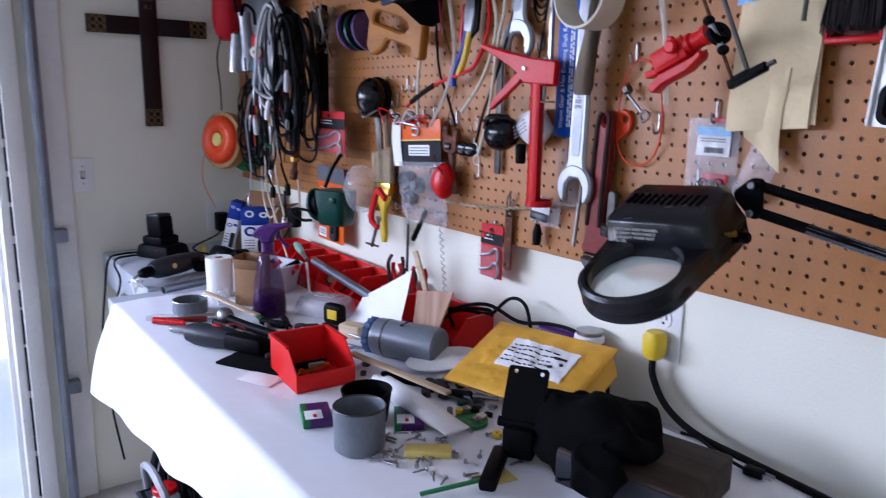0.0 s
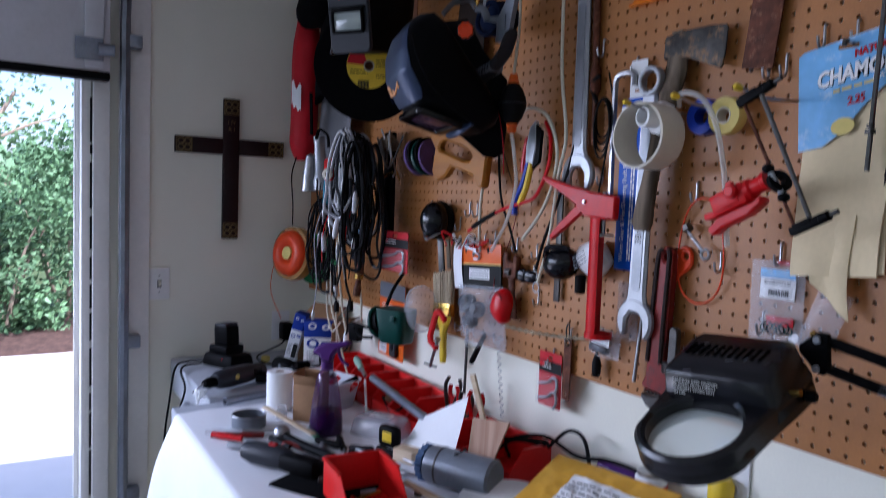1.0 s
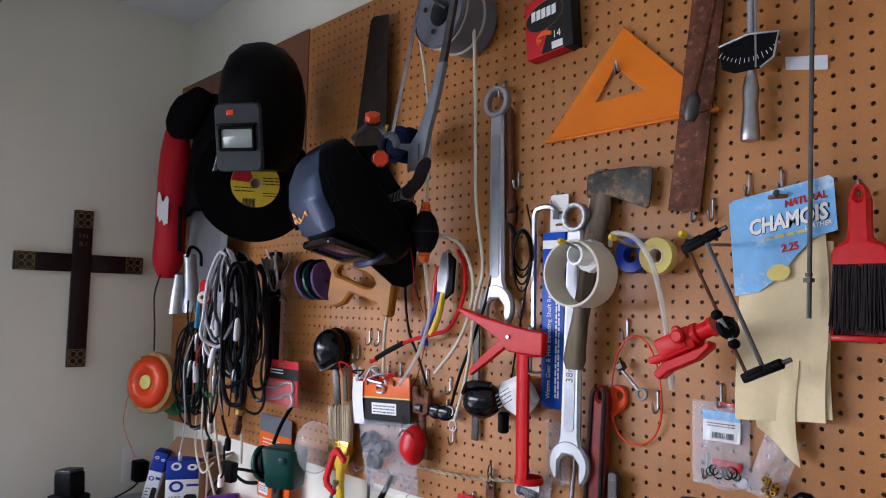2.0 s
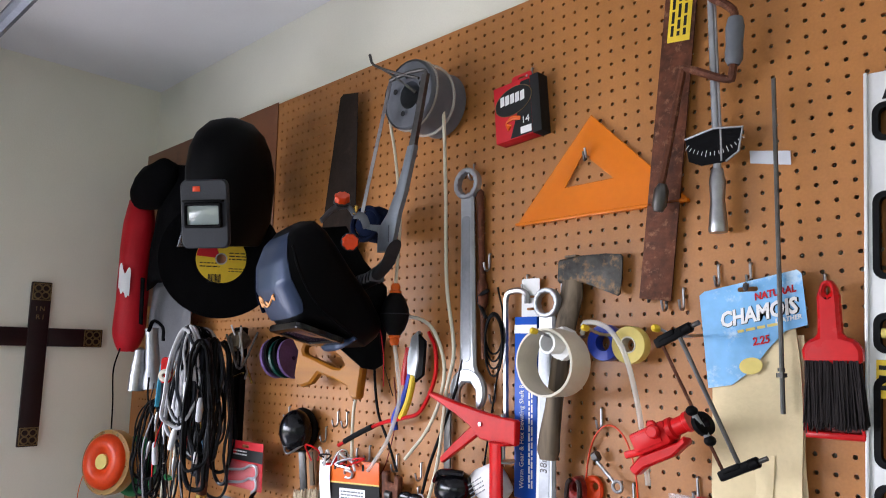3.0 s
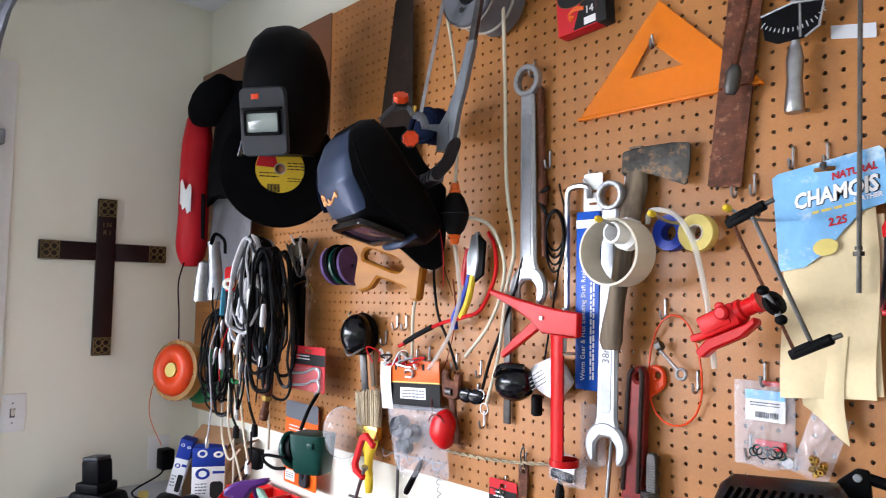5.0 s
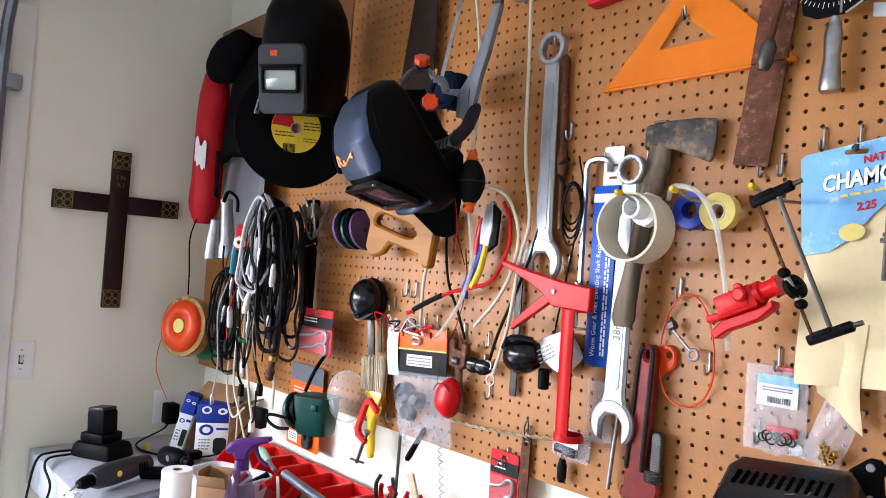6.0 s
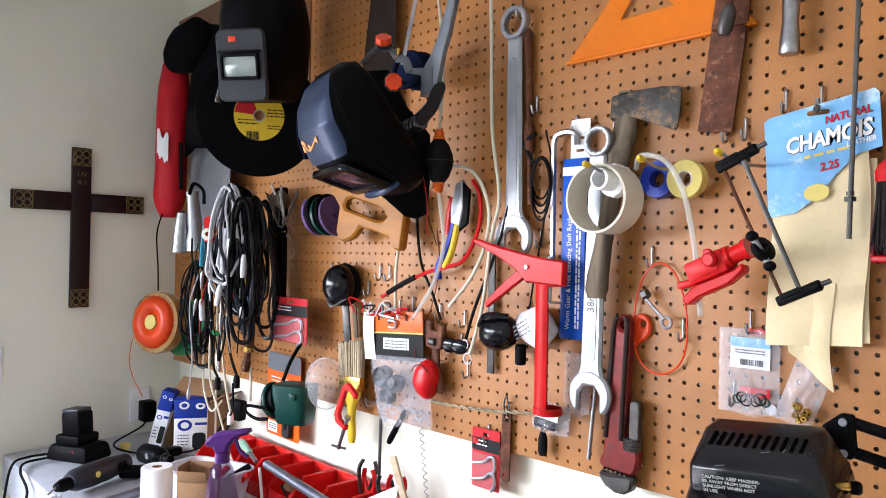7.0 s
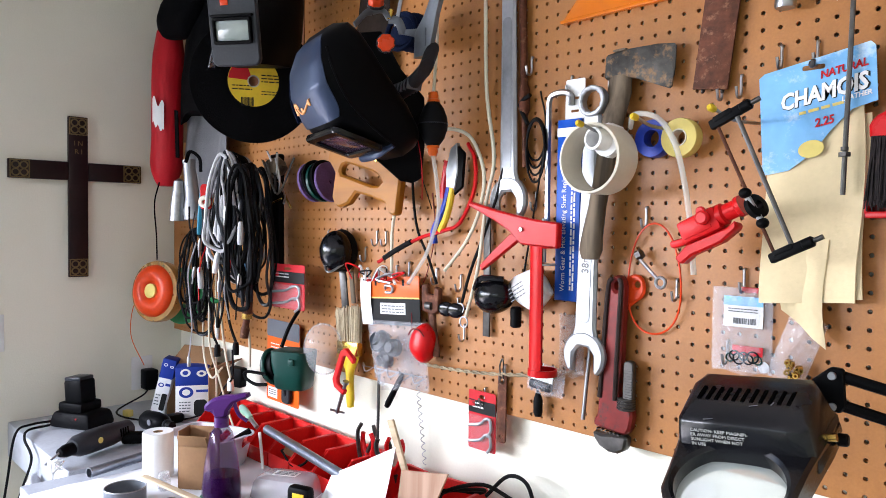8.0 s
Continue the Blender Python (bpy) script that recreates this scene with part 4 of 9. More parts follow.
for k in range(420):
    x, y = s.uniform(-0.033, 0.033), s.uniform(-0.018, 0.003)
    tube(bm, [(x, y, 0.004), (x * 1.1 + s.gauss(0, 0.002), y * 1.2 + s.gauss(0, 0.002), -0.08 + s.gauss(0, 0.004))], 0.0011, n=4, smooth=False)
part("bristle_tuft", bm, BRISTLE, ob)
ob = thing("dustpan", "red plastic dustpan hanging behind the brush", "dustpan", at(2.292, 1.56, -0.002))
part("pan", one(plate, [(-0.036, 0.0), (0.036, 0.0), (0.026, 0.095), (-0.026, 0.095)], 0.004, pose(0, 0, 0.004, 90), bevel=0.001), OLDRED, ob)
part("lip", one(box, (0.074, 0.03, 0.009), pose(0, -0.015, 0.004), 0.002), RED, ob)
for x in (-1, 1):
    part("side_wall", one(box, (0.004, 0.028, 0.09), pose(x * 0.031, -0.016, 0.05, 0, -6 * x, 0), 0.001), RED, ob)

ob = thing("spirit_level", "pale aluminium box level with black grip slots", "level", at(2.354, 1.45, -0.004, 3.6))
W = 0.066
slots = [rounded(0.044, 0.05, 0.014, 4, 0.0, z) for z in (0.03, 0.25, 0.535)] + [rounded(0.044, 0.115, 0.012, 4, 0.0, z) for z in (0.135, 0.38)]
part("web", one(plate, rounded(W, 0.605, 0.003, 2, 0, 0.3025), 0.008, pose(0, -0.012, 0, 90), slots), ALU, ob)
for x in (-W / 2 + 0.002, W / 2 - 0.002):
    part("flange", one(box, (0.0045, 0.026, 0.605), pose(x, -0.013, 0.3025), 0.001), ALU, ob)
for z, h in ((0.03, 0.05), (0.25, 0.05), (0.535, 0.05), (0.135, 0.115), (0.38, 0.115)):
    part("grip_frame", one(plate, rounded(0.048, h + 0.004, 0.015, 4, 0, z), 0.013, pose(0, -0.0095, 0, 90), [rounded(0.032, h - 0.012, 0.009, 4, 0, z)]), RUBBER, ob)
for z in (0.25,):
    part("vial", one(cyl, 0.007, 0.03, pose(-0.015, -0.016, z, 0, 90, 0), 12), TAPEYELLOW, ob)
lb = part("label", one(box, (0.05, 0.0006, 0.05), pose(0.004, -0.0205, 0.19), 0.0001), YELLOW, ob, "yellow printed label")
bars(lb, INK, pose(0.004, -0.021, 0.205, 90), 3, 0.044, 0.013, 0.006, 8)
part("hang_slot", one(plate, [(-0.012, 0), (0.012, 0), (0.002, 0.03), (-0.002, 0.03)], 0.0006, pose(0, -0.0202, 0.566, 90)), INK, ob)

ob = thing("hatchet", "old hatchet with a weathered steel head and grey wooden handle", "axe", at(1.875, 1.79, -0.016))
out = [(-0.026, 0.05), (0.02, 0.054), (0.07, 0.054), (0.102, 0.05), (0.1, 0.01), (0.094, -0.022), (0.05, -0.004), (0.025, 0.006), (-0.028, 0.008)]
bm = one(plate, out, 0.022, pose(0, 0.006, 0, 90), bevel=0.004)
for v in bm.verts:
    k = max(0.0, (v.co.x - 0.02) / 0.08)
    v.co.y = -0.006 + (v.co.y + 0.006) * (1 - 0.8 * k)
part("head", bm, AXESTEEL, ob)
bm = bmesh.new()
loft(bm, [[(x + w * math.cos(a), y + d * math.sin(a), z) for a in [2 * math.pi * k / 14 for k in range(14)]] for x, w, d, z, y in ((0.0, 0.021, 0.012, 0.012, -0.006), (-0.001, 0.023, 0.013, -0.02, -0.009), (-0.006, 0.02, 0.013, -0.08, -0.024), (-0.012, 0.017, 0.012, -0.15, -0.034), (-0.02, 0.0165, 0.012, -0.21, -0.04), (-0.028, 0.02, 0.014, -0.26, -0.042), (-0.031, 0.022, 0.015, -0.285, -0.042), (-0.031, 0.016, 0.011, -0.3, -0.042))])
part("handle", bm, OLDWOOD, ob)
part("wedge", one(box, (0.024, 0.014, 0.004), pose(0.0, -0.006, 0.055), 0.001), OLDWOOD, ob)

ob = thing("shaft_pack", "long blue replacement part package on a white hang tag", "package", at(1.766, 1.41, -0.008, 0.6))
bd = part("carton", one(box, (0.052, 0.014, 0.33), pose(0, -0.007, 0.165), 0.0012), BLUECARD, ob)
part("hang_tag", one(plate, rounded(0.042, 0.085, 0.003, 2, 0.006, 0.36), 0.001, pose(0, -0.006, 0, 90), [rounded(0.018, 0.005, 0.0022, 3, 0.006, 0.368), rounded(0.018, 0.005, 0.0022, 3, 0.006, 0.345)]), WHITE, ob, "white card tag with euro slots")
part("white_band", one(box, (0.0522, 0.0006, 0.016), pose(0, -0.0145, 0.307)), WHITE, bd)
writing("Worm Gear & Hex Elevating Shaft Replacement", 0.0145, WHITE, bd, pose(-0.008, -0.0147, 0.14, 90, -90, 0), wide=0.87)
bars(bd, WHITE, pose(0.009, -0.0147, 0.14, 90, -90, 0), 2, 0.24, 0.006, 0.0034, 21)

# rings, rolls and hose on long yellow-tipped hooks
def long_hook(m, reach, name="long_hook"):
    ob = thing(name, "long steel peg hook with a yellow plastic tip", "hook", m, "long peg hooks")
    part("wire", one(tube, [(0, 0.004, 0), (0, -reach * 0.6, -0.004), (0, -reach, 0.006)], 0.0026, n=7), STEEL, ob)
    part("tip", one(lathe, [(0, 0), (0.005, 0), (0.0055, 0.01), (0.003, 0.014), (0, 0.014)], pose(0, -reach + 0.004, 0.004, 82), 12), YELLOW, ob)
    return ob


long_hook(at(1.885, 1.702), 0.15)
long_hook(at(1.97, 1.706), 0.13)
long_hook(at(2.101, 1.702), 0.15)
ob = thing("pvc_ring", "short off-white plastic pipe ring hanging on a hook", "pipe ring", at(1.88, 1.656, -0.065))
part("ring", one(lathe, [(0.0535, 0), (0.0575, 0.001), (0.0575, 0.055), (0.0535, 0.056), (0.053, 0.05), (0.053, 0.006), (0.0535, 0)], pose(0, 0, 0, 90), 48), CREAM, ob)
ob = thing("pipe_adapter", "white plastic threaded pipe adapter on the hook", "pipe fitting", at(1.886, 1.688, -0.06))
bm = bmesh.new()
lathe(bm, [(0.013, 0), (0.027, 0), (0.027, 0.018), (0.018, 0.022), (0.018, 0.05), (0.014, 0.051), (0.013, 0.03), (0.013, 0)], pose(0, 0, 0, 90, 0, -6), 24)
part("body", bm, WHITE, ob)
part("collar", one(cyl, 0.029, 0.014, pose(0, 0.001, 0, 90, 0, -6), 8, hollow=0.0275), WHITE, ob)
ob = thing("tape_roll", "small roll of pale yellow tape on a hook", "tape", at(1.995, 1.686, -0.024))
part("roll", one(lathe, [(0.014, 0), (0.03, 0), (0.031, 0.003), (0.031, 0.018), (0.03, 0.021), (0.014, 0.021), (0.0135, 0.01), (0.014, 0)], pose(0, 0, 0, 90), 32), TAPEYELLOW, ob)
part("core", one(cyl, 0.0139, 0.023, pose(0, 0.001, 0, 90), 24, hollow=0.012), CREAM, ob)
ob = thing("tape_roll", "small roll of blue tape behind the white ring", "tape", at(1.942, 1.69, -0.012))
part("roll", one(lathe, [(0.014, 0), (0.03, 0), (0.031, 0.003), (0.031, 0.02), (0.03, 0.023), (0.014, 0.023), (0.0135, 0.01), (0.014, 0)], pose(0, 0, 0, 90), 32), BLUE, ob)
part("clear_hose", one(tube, [(1.925, -0.07, 1.705), (1.945, -0.09, 1.722), (1.985, -0.09, 1.712), (2.012, -0.085, 1.67), (2.028, -0.08, 1.6), (2.038, -0.08, 1.53), (2.043, -0.08, 1.475)], 0.0045, n=10), HOSE, label="short length of clear plastic hose hanging over a hook", category="hose")
part("hex_key", one(tube, [(1.772, -0.02, 1.765), (1.771, -0.02, 1.782), (1.758, -0.02, 1.79), (1.735, -0.02, 1.79), (1.722, -0.02, 1.78), (1.72, -0.02, 1.74), (1.72, -0.02, 1.55)], 0.0058, n=6), STEEL, label="long bent steel bar with a hooked end", category="bar")

ob = thing("caulking_gun", "red steel caulking gun hanging by its cradle", "caulking gun", at(1.74, 1.51, -0.03))
bm = bmesh.new()
lathe(bm, [(0.024, 0), (0.026, 0), (0.026, 0.008), (0.024, 0.008), (0.024, 0)], pose(0.002, -0.024, 0.0), 24)
part("rear_plate", one(cyl, 0.026, 0.004, pose(0.002, -0.026, -0.004), 24), REDPAINT, ob)
bm = bmesh.new()
sheet(bm, lambda u, v: Vector((0.002 + 0.025 * math.cos(radians(130 + 170 * u)), -0.026 - 0.025 * math.sin(radians(130 + 170 * u)) * -1, -0.004 - 0.222 * v)), 14, 4, 0.002)
part("cradle", bm, REDPAINT, ob)
bm = one(lathe, [(0.014, 0), (0.027, 0), (0.027, 0.012), (0.025, 0.012), (0.025, 0.003), (0.014, 0.003), (0.014, 0)], pose(0.002, -0.026, -0.236), 24)
part("front_cap", bm, REDPAINT, ob)
bm = one(plate, [(-0.05, 0.002), (0.036, -0.004), (0.038, 0.042), (0.0, 0.046), (-0.03, 0.05), (-0.11, 0.066), (-0.182, 0.084), (-0.186, 0.076), (-0.12, 0.048), (-0.075, 0.024)], 0.016, pose(0, -0.018, 0, 90), bevel=0.003)
part("handle", bm, REDPAINT, ob)
bm = one(plate, [(-0.04, 0.03), (-0.052, 0.012), (-0.1, -0.02), (-0.15, -0.052), (-0.155, -0.042), (-0.12, -0.012), (-0.075, 0.022)], 0.012, pose(0, -0.02, 0, 90), bevel=0.002)
part("trigger", bm, REDPAINT, ob)
for x, z in ((-0.045, 0.03),):
    part("rivet", one(cyl, 0.004, 0.024, pose(x, -0.014, z, 90), 10), STEEL, ob)
part("push_rod", one(tube, [(0.002, -0.026, 0.05), (0.002, -0.026, -0.03)], 0.004, n=6, smooth=False), STEEL, ob)
part("plunger", one(cyl, 0.022, 0.003, pose(0.002, -0.026, -0.035), 20), STEEL, ob)

ob = thing("pipe_wrench", "worn red pipe wrench hanging with its jaws down", "pipe wrench", at(1.881, 1.455, -0.014, 1.2))
out = [(-0.012, 0.0), (-0.006, 0.008), (0.003, 0.009), (0.011, 0.004), (0.014, -0.01), (0.0135, -0.08), (0.012, -0.15), (0.008, -0.19), (0.014, -0.208), (0.034, -0.213), (0.038, -0.228), (0.034, -0.25), (0.026, -0.262), (-0.037, -0.258), (-0.039, -0.248), (-0.031, -0.238), (-0.029, -0.2), (-0.023, -0.1), (-0.017, -0.02)]
bm = one(plate, out, 0.02, pose(0, 0.0, 0, 90), [arc(-0.001, -0.009, 0.006, 0, 330, 11, 0.01)], 0.004)
part("handle", bm, OLDRED, ob)
for x0, x1 in ((-0.0155, -0.0255), (0.0095, 0.0045)):
    part("edge_rib", one(tube, [(x0 * 0.55, -0.0195, 0.0035), (x0, -0.0205, -0.014), ((x0 + x1) / 2, -0.0215, -0.11), (x1, -0.0205, -0.205)], 0.0042, n=8), WORNEDGE, ob)
bm = one(plate, [(-0.039, -0.2665), (-0.037, -0.278), (-0.025, -0.29), (-0.006, -0.297), (0.012, -0.296), (0.026, -0.287), (0.029, -0.268), (0.027, -0.2625), (0.0, -0.2655), (-0.02, -0.269)], 0.022, pose(0, 0.001, 0, 90), bevel=0.004)
part("hook_jaw", bm, DARKSTEEL, ob)
bm = bmesh.new()
for k in range(6):
    box(bm, (0.003, 0.02, 0.003), pose(-0.03 + 0.0085 * k, -0.009, -0.2615 - 0.0004 * k, 0, 45, 0))
part("heel_teeth", bm, DARKSTEEL, ob)
bm = one(plate, rounded(0.019, 0.075, 0.008, 4, 0.026, -0.172), 0.013, pose(0, -0.004, 0, 90), bevel=0.002)
for k in range(11):
    box(bm, (0.014, 0.0015, 0.0016), pose(0.029, -0.0178, -0.152 - 0.0045 * k))
part("threaded_shank", bm, DARKSTEEL, ob)
bm = bmesh.new()
for k in range(5):
    ringg(bm, 0.0145, 0.0016, pose(0.022, -0.012, -0.2 - 0.004 * k), 20, 6)
cyl(bm, 0.014, 0.02, pose(0.022, -0.012, -0.219), 20)
part("knurled_nut", bm, DARKSTEEL, ob)
part("drill_rod", one(tube, [(1.816, -0.015, 1.33), (1.807, -0.02, 1.2)], 0.004, n=10, smooth=False), STEEL, label="thin plain steel rod hanging behind the wrench", category="rod")

ob = thing("pull_cord", "thin red cord loop with a red plastic toggle", "cord", at(1.938, 1.46, -0.012))
part("cord_loop", one(tube, [(0.05 * math.cos(a) - 0.004 * math.sin(2 * a), -0.003 * math.cos(3 * a), 0.092 * math.sin(a)) for a in [2 * math.pi * k / 14 for k in range(14)]], 0.0017, n=7, per=4, closed=True), REDORANGE, ob)
out = [(-0.018, -0.016), (-0.02, -0.004), (-0.028, 0.004), (-0.04, 0.006), (-0.052, 0.0), (-0.07, -0.03), (-0.083, -0.058), (-0.083, -0.07), (-0.077, -0.076), (-0.066, -0.074), (-0.045, -0.05), (-0.024, -0.034), (-0.019, -0.026)]
part("toggle", one(plate, out, 0.009, pose(0, 0.01, 0, 90), [arc(-0.033, -0.012, 0.006, 0, 330, 11)], 0.003), REDORANGE, ob)
ob = thing("eye_bolt", "small steel eye bolt and clip hanging inside the cord", "bolt", at(1.937, 1.475, -0.02))
part("eye", one(ringg, 0.0085, 0.003, pose(0.018, 0, -0.02, 90, 0, 0), 18, 8), STEEL, ob)
part("shank", one(tube, [(-0.026, 0, 0.022), (0.012, 0, -0.014)], 0.003, n=8, smooth=False), STEEL, ob)
part("nut", one(cyl, 0.009, 0.01, pose(-0.026, 0.0, 0.022, 0, 60, 0), 6), DARKSTEEL, ob)

ob = thing("clamp_head", "bright red cast pipe clamp head with rough edges", "clamp", at(2.027, 1.514, -0.085, -25))
bm = one(box, (0.062, 0.034, 0.034), pose(0.05, -0.016, 0.014), 0.005)
for v in bm.verts:
    v.co += Vector(noise.noise_vector(v.co * 70)) * 0.0014
part("body", bm, REDPAINT, ob)
part("raised_panel", one(box, (0.046, 0.002, 0.022), pose(0.046, -0.0335, 0.014), 0.0008), REDPAINT, ob)
part("neck", one(lathe, [(0, 0), (0.0165, 0), (0.0165, 0.008), (0.0125, 0.011), (0.0125, 0.028), (0.015, 0.03), (0.015, 0.036), (0, 0.036)], pose(0.078, -0.016, 0.016, 0, 90, 0), 18), REDPAINT, ob)
part("upper_tooth", one(box, (0.034, 0.02, 0.011), pose(0.012, -0.014, 0.005, 0, 8, 0), 0.003), REDPAINT, ob)
bm = one(plate, [(-0.006, -0.012), (0.02, -0.002), (0.085, -0.004), (0.1, -0.001), (0.098, -0.012), (0.07, -0.02), (0.02, -0.02), (0.0, -0.026)], 0.022, pose(0, -0.004, 0, 90), bevel=0.003)
for v in bm.verts:
    v.co += Vector(noise.noise_vector(v.co * 80)) * 0.0016
part("lower_jaw", bm, REDPAINT, ob)
part("boss", one(cyl, 0.0105, 0.012, pose(0.064, -0.032, 0.02, 90), 14, bevel=0.003), REDPAINT, ob)
part("boss_ear", one(cyl, 0.007, 0.008, pose(0.064, -0.031, 0.03, 90), 12, bevel=0.002), REDPAINT, ob)

ob = thing("bar_clamp", "small black and steel twin-bar clamp hanging aslant", "clamp", pose(2.1, -0.14, 1.69))
part("threaded_rod", one(tube, [(0.003, 0, -0.004), (0.068, 0.04, -0.18)], 0.0026, n=8, smooth=False), RUST, ob)
part("bar", one(tube, [(0.031, 0, 0.004), (0.092, 0.04, -0.172)], 0.0034, n=8, smooth=False), DULLSTEEL, ob)
for k, (a, b) in enumerate((((-0.006, 0.0, -0.006), (0.044, 0.0, 0.017)), ((0.062, 0.04, -0.187), (0.112, 0.04, -0.163)))):
    a, b = Vector(a), Vector(b)
    m = look(a, b)
    ln = (b - a).length
    bm = one(box, (0.011, 0.014, ln), m @ pose(0, 0, -ln / 2), 0.003)
    box(bm, (0.014, 0.008, ln * 0.5), m @ pose(0, 0.004, -ln * 0.4), 0.002)
    cyl(bm, 0.0075, 0.016, m @ pose(0, 0, -ln - 0.006), 12, bevel=0.002)
    part("jaw", bm, BLACK, ob)
    part("jaw_screw", one(cyl, 0.0035, 0.014, m @ pose(0, 0, -ln - 0.018), 10), DARKSTEEL, ob)
a, b = Vector((0.036, 0.018, -0.098)), Vector((0.056, 0.028, -0.138))
part("sliding_grip", one(tube, [a, (a + b) / 2, b], 0.0045, n=8), CHROME, ob)
for p in (a, b):
    part("grip_end", one(ball, (0.0085, 0.0085, 0.0075), pose(*p), 14, 8), BLACK, ob)
part("grip_collar", one(lathe, [(0.007, -0.006), (0.017, -0.004), (0.0175, 0.004), (0.007, 0.006), (0.007, -0.006)], pose(0.046, 0.03, -0.116, 20, 62, 0), 20), BLACK, ob)

# clear bags
def clear_bag(bm, w, h, d, lean=0.0, taper=0.0):
    """A crumpled pouch: a bulging front with sharp creases and a flat back."""
    def front(u, v):
        k = 1 - taper * v
        q = 1.0 - abs(noise.noise((u * 4 + v * 2.5, v * 4 - u * 1.5, w * 50))) * 2.2
        e = 1.0 - abs(noise.noise((u * 9 - v * 6, v * 7, w * 31))) * 2.0
        return Vector((w * (u - 0.5) * k + lean * v, -0.002 - d * math.sin(math.pi * u) * (0.25 + 0.75 * v) * (1 - 0.6 * v * v) - (0.003 + 0.2 * d) * max(0.0, q) ** 2 * math.sin(math.pi * u) - (0.001 + 0.07 * d) * max(0.0, e) ** 2, -h * v - 0.07 * h * noise.noise((u * 3, v, w * 9)) * v))
    sheet(bm, front, 30, 30)
    sheet(bm, lambda u, v: Vector((w * (u - 0.5) * (1 - taper * v) + lean * v, 0.0 - 0.001 * noise.noise((u * 6, v * 6, w * 70)), -h * v)), 6, 10)


ob = thing("parts_bag", "clear bag of small sealing rings with a printed card", "bag", at(2.085, 1.455, -0.006))
part("bag", one(clear_bag, 0.092, 0.128, 0.014), CLEAR, ob)
cd = part("card", one(box, (0.06, 0.0012, 0.045), pose(0.004, -0.006, -0.037, -3), 0.0003), PAPER, ob, "white card with a blue band and a bar code")
part("blue_band", one(box, (0.06, 0.0006, 0.014), pose(0.004, -0.0075, -0.02, -3)), SKYCARD, cd)
bm = bmesh.new()
s = random.Random(2)
x = -0.014
while x < 0.02:
    w = s.choice((0.0006, 0.0011, 0.0016))
    box(bm, (w, 0.0006, 0.009), pose(x + 0.004, -0.008, -0.05, -3))
    x += w + s.choice((0.0007, 0.0012))
part("bar_code", bm, INK, cd)
bars(cd, INK, pose(0.004, -0.0078, -0.032, 87), 2, 0.045, 0.004, 0.0016, 4)
part("red_label", one(box, (0.046, 0.001, 0.014), pose(0.012, -0.008, -0.094), 0.0003), REDINK, ob)
part("red_tab", one(box, (0.04, 0.0012, 0.008), pose(0.02, -0.003, -0.003), 0.0003), REDINK, ob)
for k in range(7):
    part("sealing_ring", one(ringg, 0.006 + 0.0012 * (k % 3), 0.0012, pose(-0.014 + 0.007 * k, -0.009 - 0.0004 * (k % 3), -0.107 + 0.004 * (k % 2), 90), 18, 6), RUBBER if k % 3 else TEAL, ob)
part("metal_disc", one(cyl, 0.0085, 0.001, pose(0.036, -0.006, -0.116, 90), 20), STEEL, ob)
ob = thing("brass_bag", "small clear zip bag of brass fittings", "bag", at(2.185, 1.42, -0.012, 20))
part("bag", one(clear_bag, 0.052, 0.1, 0.016), CLEAR, ob)
s = random.Random(6)
for k in range(16):
    bm = one(cyl, 0.0042, 0.007, pose(s.uniform(-0.004, 0.02), -0.006 - s.uniform(0, 0.006), -0.068 - s.uniform(0, 0.022), s.uniform(0, 180), s.uniform(0, 180), 0), 6, hollow=0.0022)
    part("brass_fitting", bm, BRASS, ob)

# ---- things on the pegboard, left half ----
ob = thing("stuffed_red_bag", "long red nylon drawstring bag with a torn white label", "bag", pose(0.2, -0.11, 1.67))
bm = bmesh.new()
rows = []
for k in range(22):
    v = k / 21
    r = 0.058 * (1 - (1 - min(1, v * 6)) ** 2 * 0.5) * (1 - 0.25 * max(0, v - 0.85) / 0.15)
    rows.append([(0.03 * v + r * (1 + 0.09 * noise.noise((3 * math.cos(a), 3 * math.sin(a), v * 5))) * math.cos(a), r * 0.85 * (1 + 0.09 * noise.noise((math.cos(a) * 2, v * 4, math.sin(a) * 2))) * math.sin(a), 0.5 * v) for a in [2 * math.pi * q / 24 for q in range(24)]])
loft(bm, rows)
part("bag", bm, REDCLOTH, ob)
part("label", one(sheet, lambda u, v: Vector((0.018 + 0.066 * math.cos(radians(-75 + 40 * u)), 0.056 * math.sin(radians(-75 + 40 * u)) - 0.004, 0.2 + (0.075 + 0.014 * math.sin(9 * u)) * v - 0.03 * u + 0.012 * math.sin(7 * v) * u + 0.008 * math.sin(15 * u) * (1 - v))), 10, 10, 0.0006), PAPER, ob, "torn white paper label")
part("drawstring", one(tube, [(0.02, -0.03, 0.01), (0.03, -0.05, -0.06), (0.02, -0.04, -0.16), (0.05, -0.05, -0.24)], 0.0025, n=6), CLOTHBLACK, ob)

ob = thing("black_jacket", "black cloth garment hung in folds behind the helmet", "garment", pose(0.4, -0.06, 1.88))
bm = bmesh.new()
rows = []
for k in range(18):
    v = k / 17
    w = 0.16 * (0.55 + 0.45 * math.sin(math.pi * min(1, 0.25 + v * 0.75)))
    rows.append([(0.06 * v + w * math.cos(a) * (1 + 0.12 * noise.noise((2 * math.cos(a), 2 * math.sin(a), v * 3))), -0.01 + 0.045 * math.sin(a) * (1 + 0.3 * noise.noise((3 * math.cos(a), v * 4, 7))), 0.36 * v + 0.015 * math.sin(3 * a)) for a in [2 * math.pi * q / 28 for q in range(28)]])
loft(bm, rows)
part("body", bm, CLOTHBLACK, ob)
